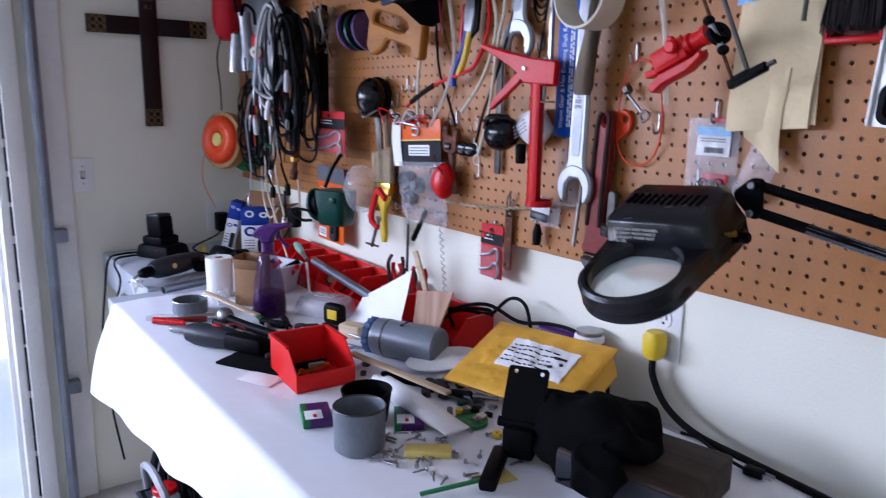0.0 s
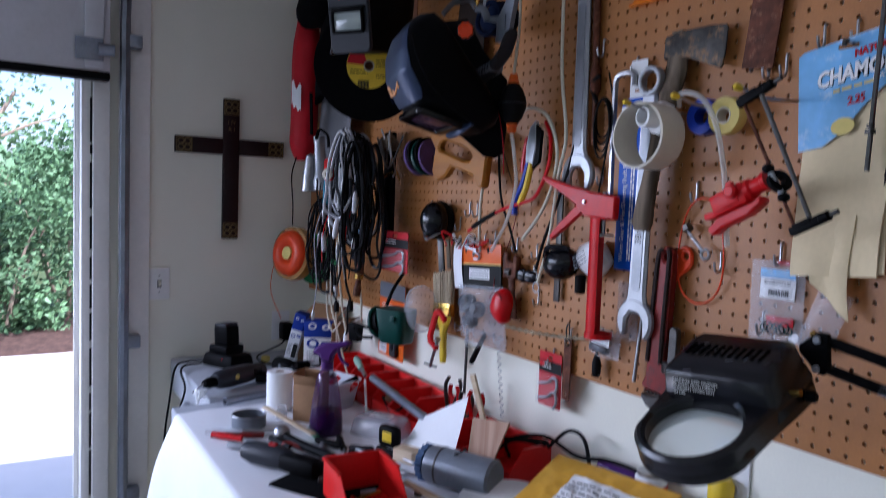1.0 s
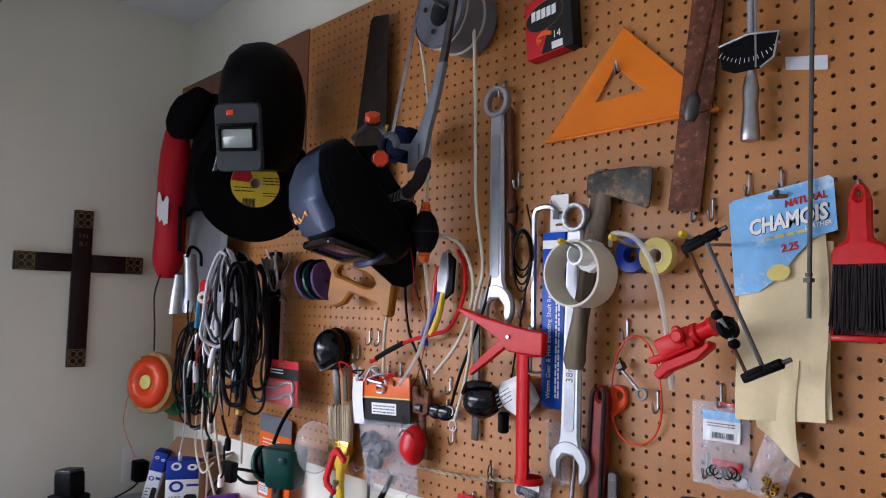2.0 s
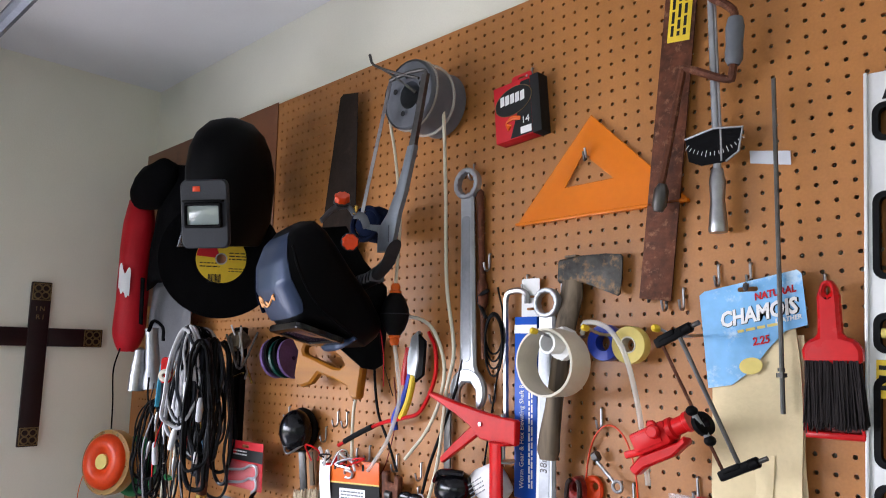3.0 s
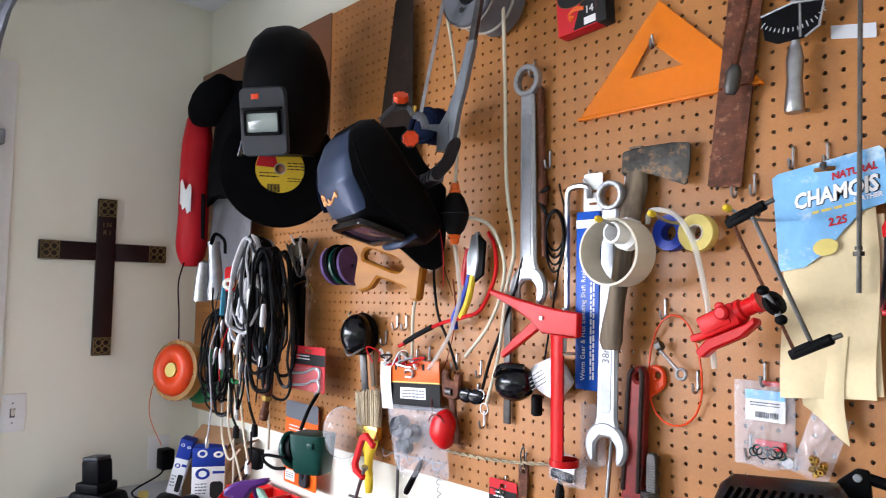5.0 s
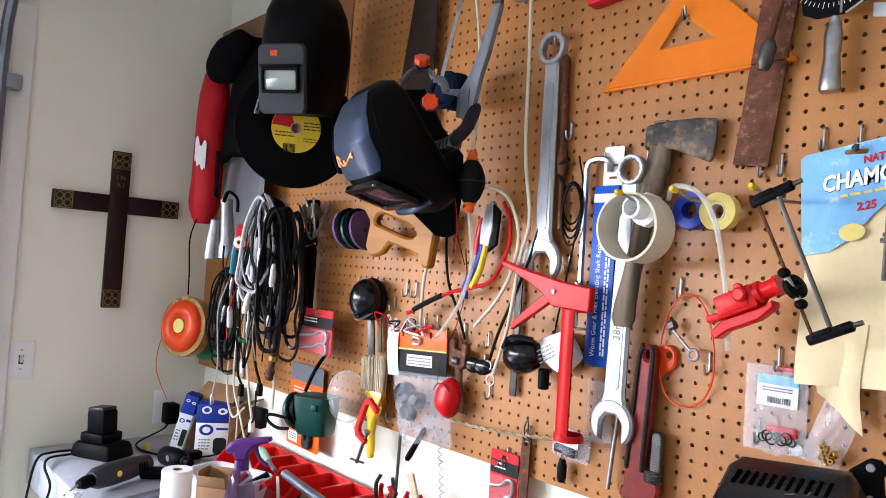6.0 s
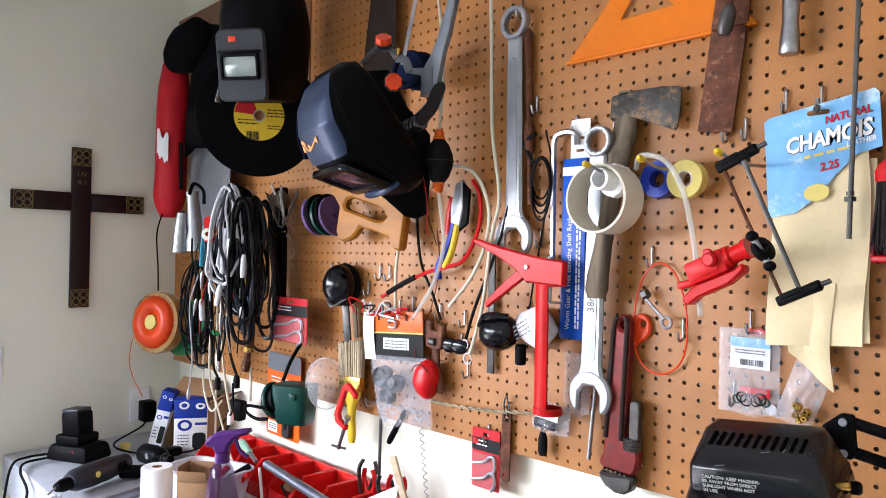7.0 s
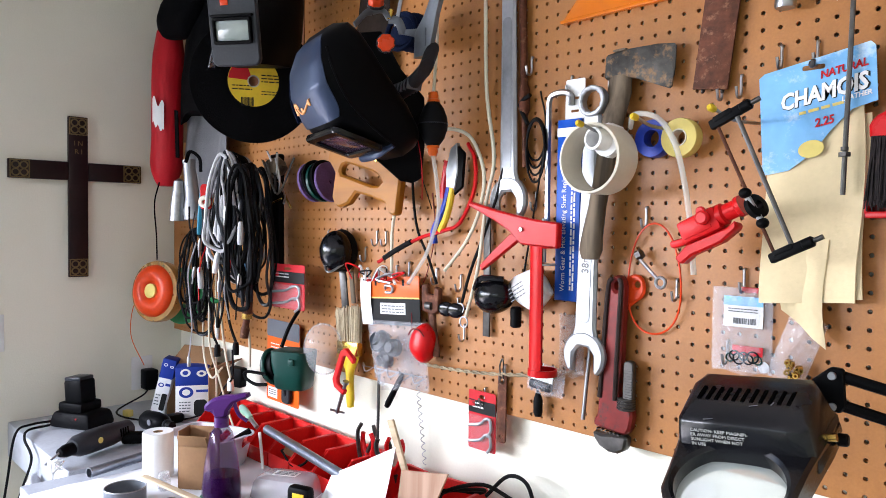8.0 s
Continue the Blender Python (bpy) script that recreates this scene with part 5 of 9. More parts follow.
bm = one(ball, (0.13, 0.06, 0.062), pose(-0.02, -0.07, 0.315, 0, -24, 0), 22, 12)
for v in bm.verts:
    v.co += Vector(noise.noise_vector(v.co * 14)) * 0.014
part("collar", bm, CLOTHBLACK, ob)
part("strap", one(box, (0.025, 0.004, 0.15), pose(-0.09, -0.06, -0.05, 6, 10, 0), 0.001), CLOTHBLACK, ob)

ob = thing("cutoff_wheel", "black abrasive cut-off wheel with a yellow and red paper label", "grinding wheel", pose(0.868, -0.158, 1.914, 8, 0, 61))
R = 0.157
part("wheel", one(lathe, [(0.0125, 0), (R, 0), (R + 0.0008, 0.0015), (R, 0.0032), (0.0125, 0.0032), (0.0125, 0)], pose(0, 0.0, 0, 90), 64), CLOTHBLACK, ob)
lb = part("label", one(lathe, [(0.013, 0), (0.064, 0), (0.064, 0.0005), (0.013, 0.0005), (0.013, 0)], pose(0, -0.0033, 0, 90), 48), YELLOW, ob, "round yellow paper label")
part("red_sector", one(plate, [(0.016 * math.cos(a), 0.016 * math.sin(a)) for a in (2.0, 2.5, 3.0)] + [(0.063 * math.cos(a), 0.063 * math.sin(a)) for a in (3.05, 2.8, 2.5, 2.2, 1.95)], 0.0004, pose(0, -0.0039, 0, 90)), REDINK, lb)
bars(lb, INK, pose(-0.028, -0.0041, -0.012, 90), 2, 0.05, 0.009, 0.003, 4)
bars(lb, INK, pose(0.042, -0.0041, 0.016, 90), 3, 0.045, 0.008, 0.003, 5)
bars(lb, INK, pose(0.04, -0.0041, -0.025, 90), 2, 0.04, 0.007, 0.0025, 6)
bm = bmesh.new()
for k in range(11):
    box(bm, (0.0016 if k % 3 else 0.0026, 0.0004, 0.022), pose(-0.03 + 0.003 * k, -0.0041, -0.052))
part("bar_code", bm, INK, lb)
part("hub", one(lathe, [(0.0125, 0), (0.0155, 0), (0.0155, 0.0045), (0.0125, 0.0045), (0.0125, 0)], pose(0, 0.0002, 0, 90), 28), STEEL, ob)


def shell(slices, n=26, p=2.5):
    """Rings of a hood: (height, half width, front depth, back depth, shift)."""
    rows = []
    for z, w, f, b, sh in slices:
        row = []
        for k in range(n):
            a = 2 * math.pi * k / n
            c, s_ = math.cos(a), math.sin(a)
            x = w * math.copysign(abs(c) ** (2 / p), c)
            y = (b if s_ > 0 else f) * math.copysign(abs(s_) ** (2 / p), s_)
            row.append((x, y + sh, z))
        rows.append(row)
    return rows


ob = thing("welding_helmet", "black fixed-shade welding helmet with a grey front plate", "welding helmet", pose(0.912, -0.155, 2.03, 8, 1, 32))
bm = one(loft, shell([(-0.086, 0.066, 0.125, 0.04, 0), (-0.074, 0.074, 0.13, 0.06, 0), (-0.02, 0.092, 0.138, 0.085, 0), (0.06, 0.1, 0.142, 0.095, 0), (0.11, 0.1, 0.14, 0.095, 0), (0.165, 0.092, 0.13, 0.085, 0), (0.205, 0.076, 0.11, 0.07, 0), (0.235, 0.05, 0.075, 0.045, 0), (0.248, 0.02, 0.03, 0.015, 0)]))
part("hood", bm, BLACK, ob)
bm = one(plate, rounded(0.128, 0.168, 0.018, 5), 0.014, pose(0, -0.131, -0.008, 94), bevel=0.004)
fp = part("front_plate", bm, DARKGREY, ob, "grey moulded front plate")
bm = one(plate, rounded(0.1, 0.062, 0.006, 4), 0.01, pose(0, -0.145, -0.012, 94), [rounded(0.086, 0.046, 0.004, 3)], 0.002)
part("window_frame", bm, BLACK, fp)
part("window", one(box, (0.087, 0.003, 0.047), pose(0, -0.1475, -0.0122, 4), 0.0005), FILTER, fp, "pale green filter window")
part("window_hood", one(box, (0.108, 0.012, 0.006), pose(0, -0.151, 0.022, 4), 0.002), BLACK, fp)
part("sticker", one(box, (0.02, 0.001, 0.013), pose(-0.018, -0.1503, 0.052, 4), 0.0004), REDORANGE, fp, "small orange sticker")
part("loose_lens", one(box, (0.004, 0.1, 0.12), pose(-0.1, -0.02, -0.03, 0, 18, 0), 0.001), CLEAR, ob)

ob = thing("welding_helmet", "dark blue and black auto-darkening welding helmet with orange knobs", "welding helmet", pose(1.406, -0.227, 1.787, 34.8, -1.6, -11.6))
MASK = [(-0.13, 0.05, 0.0, 0.05), (-0.118, 0.066, 0.012, 0.062), (-0.1, 0.076, 0.026, 0.066), (-0.05, 0.085, 0.064, 0.066), (-0.005, 0.09, 0.1, 0.06), (0.02, 0.092, 0.1, 0.056), (0.07, 0.091, 0.094, 0.055), (0.11, 0.084, 0.07, 0.055), (0.138, 0.068, 0.036, 0.05), (0.15, 0.04, 0.0, 0.03)]


def mask_point(z, a, grow=1.0, p=3.6):
    """A point of the mask's shell at height z, a degrees round it (270 is the front)."""
    w_, f_, b_ = [np.interp(z, [m_[0] for m_ in MASK], [m_[k] for m_ in MASK]) * grow for k in (1, 2, 3)]
    c_, s_ = math.cos(radians(a)), math.sin(radians(a))
    return Vector((w_ * math.copysign(abs(c_) ** (2 / p), c_), (b_ if s_ > 0 else f_) * math.copysign(abs(s_) ** (2 / p), s_), z))


levels = [m_[0] for m_ in MASK]
levels = sorted(levels + [(p_ + q_) / 2 for p_, q_ in zip(levels, levels[1:])])
part("hood", one(loft, [[mask_point(z, 10 * k) for k in range(36)] for z in levels]), HELMETBLACK, ob)
bm = one(sheet, lambda u_, v_: mask_point(0.004 + 0.14 * v_, 214 + 8 * (1 - min(1.0, v_ * 6)) ** 2 + (108 - 16 * (1 - min(1.0, v_ * 6)) ** 2) * u_, 1.035), 24, 26, 0.003)
part("front_shell", bm, NAVY, ob, "glossy dark blue front shell with a pale orange emblem")
part("cheek_crease", one(tube, [mask_point(z, 338, 1.005) for z in (-0.09, -0.04, 0.02, 0.08, 0.12)], 0.003, n=6), HELMETBLACK, ob)
TILT = pose(0.0, -0.066, -0.046, 129)   # the lens face slopes back towards the chin
part("lens_bezel", one(plate, rounded(0.148, 0.108, 0.012, 4), 0.014, TILT, [rounded(0.112, 0.07, 0.006, 4)], 0.003), GLOSSBLACK, ob)
part("lens", one(box, (0.113, 0.071, 0.004), TILT @ pose(0, 0, 0.006), 0.001), DARKGLASS, ob, "dark purple filter lens")
part("chin_strip", one(tube, [(-0.062, -0.02, -0.096), (-0.03, -0.036, -0.1), (0.03, -0.036, -0.1), (0.07, -0.014, -0.094)], 0.011, n=10, flat=0.6), NAVY, ob, "dark blue moulded chin strip")
bm = one(plate, [(-0.002, 0.136), (0.051, 0.14), (0.09, 0.066), (0.138, 0.01), (0.14, -0.073), (0.131, -0.156), (0.112, -0.166), (0.085, -0.16), (0.042, -0.121), (-0.01, -0.082)], 0.004, bevel=0.0015)
for v in bm.verts:
    v.co.z -= 2.0 * max(0.0, v.co.x - 0.06) ** 2
part("bib", bm, HELMETBLACK, ob, "stiff black flap", m=pose(-0.036, 0.018, -0.003, 84.7, 30.1, 60.3))
bm = bmesh.new()
for z, a in ((0.04, 254), (0.052, 261), (0.042, 268), (0.05, 275)):
    ball(bm, (0.0055, 0.0018, 0.006), pose(*mask_point(z, a, 1.05)), 10, 6)
tube(bm, [mask_point(z, a, 1.05) for z, a in ((0.036, 250), (0.058, 258), (0.036, 266), (0.056, 278))], 0.0022, n=5)
part("emblem", bm, PALEORANGE, ob, "small pale orange emblem")
for m in (pose(0.104, 0.061, 0.071, 84.7, 30.1, 60.3), pose(0.005, 0.144, 0.137, 27.4, 30.1, 60.3)):
    bm = bmesh.new()
    plate(bm, [((0.0175 if k % 2 else 0.0145) * math.cos(math.pi * k / 8), (0.0175 if k % 2 else 0.0145) * math.sin(math.pi * k / 8)) for k in range(16)], 0.016, m @ pose(0, 0, 0.004), bevel=0.002)
    part("tension_knob", bm, REDORANGE, ob, "orange star-shaped knob")
    part("knob_plate", one(cyl, 0.018, 0.006, m, 22, bevel=0.001), DARKGREY, ob)
for a, b in (((0.006, 0.079, 0.128), (-0.0, 0.133, 0.133)), ((-0.0, 0.133, 0.133), (0.012, 0.152, 0.103)), ((0.012, 0.152, 0.103), (0.028, 0.154, 0.067))):
    part("headgear_link", one(tube, [a, [(p + q) / 2 + 0.006 for p, q in zip(a, b)], b], 0.0085, n=8, flat=0.35), GREY, ob)
part("headgear_bolt", one(cyl, 0.006, 0.02, pose(0.012, 0.152, 0.103, -40, 20, 0), 10, bevel=0.001), BRASS, ob)
bm = one(tube, [mask_point(z, a, 1.12) for z, a in ((0.13, 190), (0.1, 204), (0.06, 214), (0.02, 222))], 0.009, n=10, flat=0.4)
part("headband", bm, DENIM, ob, "dark blue padded headband")

# handsaw: blade up, handle down
ob = thing("handsaw", "handsaw with a dark tarnished blade and varnished wooden handle", "saw", at(1.168, 1.57, -0.018))
part("blade", one(plate, [(-0.085, 0.14), (0.085, 0.13), (0.093, 0.42), (0.088, 0.742), (0.03, 0.752), (0.018, 0.745)], 0.0016, pose(0, -0.008, 0, 90)), SAWPLATE, ob)
HO = [(-0.115, 0.193), (-0.135, 0.136), (-0.104, 0.1), (-0.117, 0.042), (-0.104, 0.02), (-0.085, 0.016), (-0.05, 0.025), (-0.02, 0.051), (0.04, 0.038), (0.088, 0.024), (0.102, 0.0), (0.118, -0.005), (0.13, -0.003), (0.143, 0.072), (0.156, 0.11), (0.1, 0.14), (-0.034, 0.177)]
HI = [(-0.084, 0.105), (-0.074, 0.119), (-0.055, 0.122), (0.045, 0.097), (0.07, 0.085), (0.079, 0.072), (0.066, 0.063), (0.04, 0.064), (-0.06, 0.091), (-0.078, 0.095)]
bm = one(plate, HO, 0.023, pose(0.036, -0.026, 0.002, 90), [HI], 0.005)
part("handle", bm, HANDLEWOOD, ob)
for x, z in ((0.06, 0.122), (-0.045, 0.155)):
    part("brass_bolt", one(cyl, 0.0055, 0.004, pose(x + 0.036, -0.0475, z + 0.002, 90), 14, bevel=0.001), BRASS, ob)

ob = thing("hacksaw", "hacksaw with a grey cast frame and dark blue handle", "hacksaw", at(1.484, 1.884, -0.14) @ Matrix.Diagonal((0.9, 0.9, 0.86, 1)))
bm = bmesh.new()
loft(bm, [[(x + c * w, y_, z) for c, y_ in ((-1, -0.006), (-0.7, -0.009), (0.7, -0.009), (1, -0.006), (1, 0.006), (0.7, 0.009), (-0.7, 0.009), (-1, 0.006))] for x, w, z in ((0.02, 0.024, -0.01), (0.0289, 0.03, 0.0477), (0.0478, 0.0194, 0.0802), (0.0678, 0.0161, 0.1233), (0.0878, 0.0128, 0.1814), (0.1033, 0.0117, 0.2326))])
part("frame", bm, MIDGREY, ob)
bm = one(loft, [[(x + c * w, y_, z) for c, y_ in ((-1, -0.005), (1, -0.005), (1, 0.005), (-1, 0.005))] for x, w, z in ((0.1, 0.0094, 0.2186), (0.1244, 0.0083, 0.3209), (0.1411, 0.0083, 0.4))])
part("extension_bar", bm, DARKSTEEL, ob, "dark steel sliding bar")
part("front_arm", one(tube, [(0.1433, 0, 0.3987), (0.1313, 0, 0.4127), (0.0822, 0, 0.4190), (0.0211, 0, 0.4174)], 0.005, n=8), DARKSTEEL, ob)
part("spur", one(loft, [[(x, y_ * w, z + c * w) for c, y_ in ((-1, -0.6), (1, -0.6), (1, 0.6), (-1, 0.6))] for x, z, w in ((0.04, 0.03, 0.02), (-0.01, 0.05, 0.008), (-0.06, 0.062, 0.005))]), MIDGREY, ob)
part("blade", one(plate, [(-0.0787, 0.0791), (-0.0657, 0.0791), (0.0309, 0.4198), (0.0179, 0.4198)], 0.0008, pose(0, 0, 0, 90)), STEEL, ob)
bm = bmesh.new()
loft(bm, [[(x + w * 0.6 * c, 0.02 * s_ , z + w * c * 0.9) for c, s_ in [(math.cos(2 * math.pi * k / 12), math.sin(2 * math.pi * k / 12)) for k in range(12)]] for x, z, w in ((0.046, -0.006, 0.024), (0.03, -0.036, 0.027), (-0.006, -0.062, 0.028), (-0.05, -0.078, 0.026), (-0.096, -0.08, 0.022), (-0.112, -0.076, 0.008))])
hd = part("grip", bm, DARKGREY, ob)
for k in range(8):
    part("grip_rib", one(box, (0.003, 0.043, 0.024), pose(-0.008 - 0.011 * k, 0, -0.068 - 0.0022 * k, 0, 14, 0), 0.001), GREY, hd)
ob = thing("blue_cloth_cap", "dark blue cloth cap lining showing behind the saw", "cap", pose(1.4, -0.08, 1.95))
bm = one(ball, (0.052, 0.04, 0.04), I4, 18, 10)
for v in bm.verts:
    v.co += Vector(noise.noise_vector(v.co * 22)) * 0.008
part("crown", bm, DENIM, ob)
part("brim", one(tube, [(0.045 * math.cos(a), -0.03, 0.035 * math.sin(a)) for a in [2 * math.pi * k / 10 for k in range(10)]], 0.006, n=7, closed=True), DENIM, ob)

ob = thing("spool", "grey plastic spool with clear tubing looped over it", "spool", pose(1.533, -0.012, 2.212, 90))
part("barrel", one(lathe, [(0.03, 0), (0.072, 0), (0.072, 0.004), (0.071, 0.008), (0.0715, 0.082), (0.073, 0.088), (0.074, 0.1), (0.07, 0.104), (0.05, 0.1), (0.03, 0.098), (0.03, 0)], n=40), GREY, ob)
part("flange", one(lathe, [(0.0745, 0), (0.076, 0.002), (0.076, 0.01), (0.0745, 0.012)], pose(0, 0, 0.092), 40), GREY, ob)
bm = bmesh.new()
for k, (z, a) in enumerate(((0.05, 7), (0.088, -3))):
    ringg(bm, 0.0755, 0.0032, pose(0, 0, z, a, a, 0), 40, 8)
part("wound_tubing", bm, HOSE, ob)
for a in (20, 95, 160, 250, 320):
    part("core_hole", one(cyl, 0.006, 0.001, pose(0.042 * math.cos(radians(a)), 0.042 * math.sin(radians(a)), 0.1035), 10), INK, ob)
ob = thing("wire_hanger", "dark forked wire hanger through the spool", "hanger", pose(1.5, -0.13, 2.26))
for pts in ([(-0.055, -0.02, 0.055), (-0.045, -0.016, 0.03), (0.01, -0.014, 0.0), (0.09, -0.01, -0.035)], [(-0.045, -0.016, 0.03), (-0.005, -0.012, 0.004), (0.085, -0.012, -0.065)]):
    part("wire", one(tube, pts, 0.003, n=6), DARKSTEEL, ob)

# tubing and the primer bulb
ob = thing("primer_bulb", "black rubber fuel primer bulb with orange fittings", "primer bulb", pose(1.49, -0.1, 1.75))
part("bulb", one(lathe, [(0, -0.048), (0.011, -0.045), (0.021, -0.032), (0.0285, -0.012), (0.03, 0.0), (0.0285, 0.012), (0.021, 0.032), (0.011, 0.045), (0, 0.048)], n=28), RUBBER, ob)
part("seam", one(ringg, 0.03, 0.0012, I4, 32, 6), DARKGREY, ob)
for z, sg in ((0.042, 1), (-0.042, -1)):
    bm = one(lathe, [(0, 0), (0.012, 0), (0.013, 0.006), (0.0095, 0.008), (0.0105, 0.014), (0.0075, 0.022), (0, 0.022)], pose(0, 0, z, 0 if sg > 0 else 180), 16)
    part("fitting", bm, ORANGE, ob)
part("upper_tube", one(tube, [(0, 0, 0.06), (-0.012, 0.02, 0.2), (-0.02, 0.01, 0.34), (-0.035, 0.0, 0.46), (0.0, 0.0, 0.5)], 0.0032, n=8), OLDHOSE, ob)
part("lower_tube", one(tube, [(0, 0, -0.06), (0.002, 0.01, -0.12), (-0.004, 0.02, -0.18), (-0.045, 0.03, -0.255), (-0.1, 0.04, -0.31), (-0.125, 0.045, -0.332)], 0.0042, n=9), HOSE, ob)


def cable(name, label, category, pts, r, material, group="", n=8, per=6):
    return part(name, one(tube, pts, r, n=n, per=per), material, label=label, category=category, group=group)


cable("long_hose", "long yellowed clear hose hanging from the spool", "hose", [(1.578, -0.09, 2.27), (1.59, -0.07, 2.2), (1.578, -0.045, 2.03), (1.58, -0.04, 1.816), (1.602, -0.04, 1.68), (1.583, -0.04, 1.596), (1.561, -0.04, 1.458), (1.529, -0.04, 1.36)], 0.0038, OLDHOSE)
part("hose_end_ring", one(ringg, 0.011, 0.0016, pose(1.523, -0.04, 1.348, 90), 18, 6), STEEL, label="small wire ring at a hose end", category="ring")
cable("white_hose", "white plastic hose hanging in front of the board", "hose", [(1.345, -0.05, 1.7), (1.325, -0.04, 1.638), (1.293, -0.04, 1.55), (1.289, -0.04, 1.43)], 0.0038, OLDHOSE)
cable("arched_hose", "pale hose arching over a hook and ending free", "hose", [(1.452, -0.05, 1.735), (1.475, -0.04, 1.748), (1.538, -0.04, 1.724), (1.575, -0.04, 1.653), (1.565, -0.04, 1.58), (1.527, -0.04, 1.513), (1.465, -0.04, 1.451)], 0.0038, OLDHOSE)
cable("hanging_wire", "black cord ending in a wire eye", "cord", [(1.62, -0.025, 1.68), (1.6, -0.03, 1.6), (1.573, -0.03, 1.539), (1.53, -0.03, 1.45), (1.507, -0.03, 1.386)], 0.0032, RUBBER)
part("cord_eye", one(ringg, 0.01, 0.0014, pose(1.503, -0.03, 1.374, 90), 16, 6), STEEL, label="wire eye at the end of a cord", category="ring")
cable("black_lead", "thin black lead hanging behind the hoses", "cord", [(1.36, -0.04, 1.7), (1.35, -0.03, 1.62), (1.365, -0.03, 1.54), (1.4, -0.03, 1.48), (1.43, -0.03, 1.42)], 0.003, RUBBER)
cable("red_cable", "stiff red cable bent across the board", "cable", [(1.247, -0.045, 1.46), (1.31, -0.045, 1.488), (1.387, -0.04, 1.519), (1.46, -0.04, 1.535), (1.51, -0.04, 1.553), (1.549, -0.04, 1.619), (1.545, -0.035, 1.68), (1.52, -0.03, 1.715)], 0.0042, REDPAINT)
part("cable_sleeve", one(tube, [(1.27, -0.046, 1.471), (1.31, -0.046, 1.489), (1.36, -0.043, 1.51)], 0.0062, n=8), RUBBER, label="black sleeve on the red cable", category="sleeve")
cable("thin_cord", "thin black cord hanging down the board", "cord", [(1.7, -0.02, 1.8), (1.71, -0.016, 1.72), (1.68, -0.016, 1.55), (1.652, -0.018, 1.397)], 0.0018, RUBBER)
part("flat_bar", one(box, (0.018, 0.004, 0.27), pose(1.561, -0.012, 1.455), 0.001), DARKSTEEL, label="narrow grey steel bar hanging behind the hoses", category="bar")
part("dark_bit", one(lathe, [(0, 0), (0.006, 0), (0.006, 0.1), (0.011, 0.11), (0.011, 0.15), (0.007, 0.16), (0.008, 0.34), (0, 0.35)], pose(1.66, -0.014, 1.66, 0, -2, 0), 10), RUST, label="long rusty drill bit hanging beside the wrench", category="drill bit")
ob = thing("cord_coil", "small coil of black cord on a hook", "cord", at(1.69, 1.71, -0.02))
for k in range(4):
    part("turn", one(tube, [(0.022 * math.cos(a) + 0.003 * k, -0.004 * k, (0.04 + 0.006 * k) * math.sin(a) - 0.008 * k) for a in [2 * math.pi * q / 10 for q in range(10)]], 0.0022, n=6, per=4, closed=True), RUBBER, ob)
part("tail", one(tube, [(-0.02, 0, 0.03), (-0.04, 0, 0.07), (-0.012, -0.004, 0.085)], 0.0042, n=7), RUBBER, ob)

ob = thing("tin_snips", "black and silver snips with blue and yellow grips", "snips", at(1.478, 1.63, -0.028, 8))
part("blade_head", one(plate, [(-0.012, 0.075), (0.006, 0.09), (0.018, 0.03), (0.014, -0.01), (-0.012, -0.012), (-0.018, 0.03)], 0.012, pose(0, 0, 0, 90), bevel=0.002), CHROME, ob)
part("latch_plate", one(plate, [(0.004, 0.085), (0.03, 0.07), (0.034, 0.0), (0.01, -0.02)], 0.008, pose(0, -0.002, 0, 90), bevel=0.002), BLACK, ob)
for pts, ma in (([(-0.004, -0.008, -0.005), (-0.012, -0.01, -0.05), (-0.035, -0.01, -0.1), (-0.03, -0.01, -0.128)], BLUE), ([(0.006, -0.008, -0.005), (0.0, -0.01, -0.06), (-0.016, -0.01, -0.1)], YELLOW), ([(-0.02, -0.006, 0.05), (-0.022, -0.008, 0.0), (-0.02, -0.008, -0.03)], RED)):
    part("grip", one(tube, pts, 0.0075, n=9), ma, ob)

# packs and small hanging things
def blister(m, w, h, top, label, seed, back=REDINK):
    """A hanging blister pack: printed top, coloured lower part and two bright hooks under a clear front."""
    ob = thing("blister_pack", label, "package", m, "blister packs")
    part("backing_card", one(plate, rounded(w, h, 0.004, 3, 0, -h / 2), 0.0012, pose(0, 0, 0, 90), [rounded(w * 0.2, 0.008, 0.0035, 3, 0, -0.012)]), back, ob)
    tp = part("printed_top", one(plate, rounded(w, h * top - 0.02, 0.002, 2, 0, -h * top / 2 - 0.01), 0.0005, pose(0, -0.0013, 0, 90)), INK, ob, "black printed top")
    part("brand_patch", one(box, (w * 0.22, 0.0004, 0.012), pose(-w * 0.36, -0.0021, -0.028)), REDINK, tp)
    bars(tp, WHITE, pose(-w * 0.14, -0.0021, -0.026, 90), 2, w * 0.4, 0.008, 0.003, seed)
    for k in range(2):
        z = -h * (top + 0.16 + 0.27 * k)
        part("screw_hook", one(tube, [(-w * 0.42, -0.007, z - 0.008), (0.0, -0.007, z), (w * 0.2, -0.007, z + 0.012), (w * 0.36, -0.007, z + 0.012), (w * 0.4, -0.007, z - 0.008), (w * 0.28, -0.007, z - 0.022)], 0.0032, n=8), CHROME, ob)
    bm = one(box, (w * 0.96, 0.01, h * (0.96 - top)), pose(0, -0.007, -h * (top + (1 - top) / 2)), 0.003)
    part("clear_front", bm, BLISTERCLEAR, ob)
    return ob


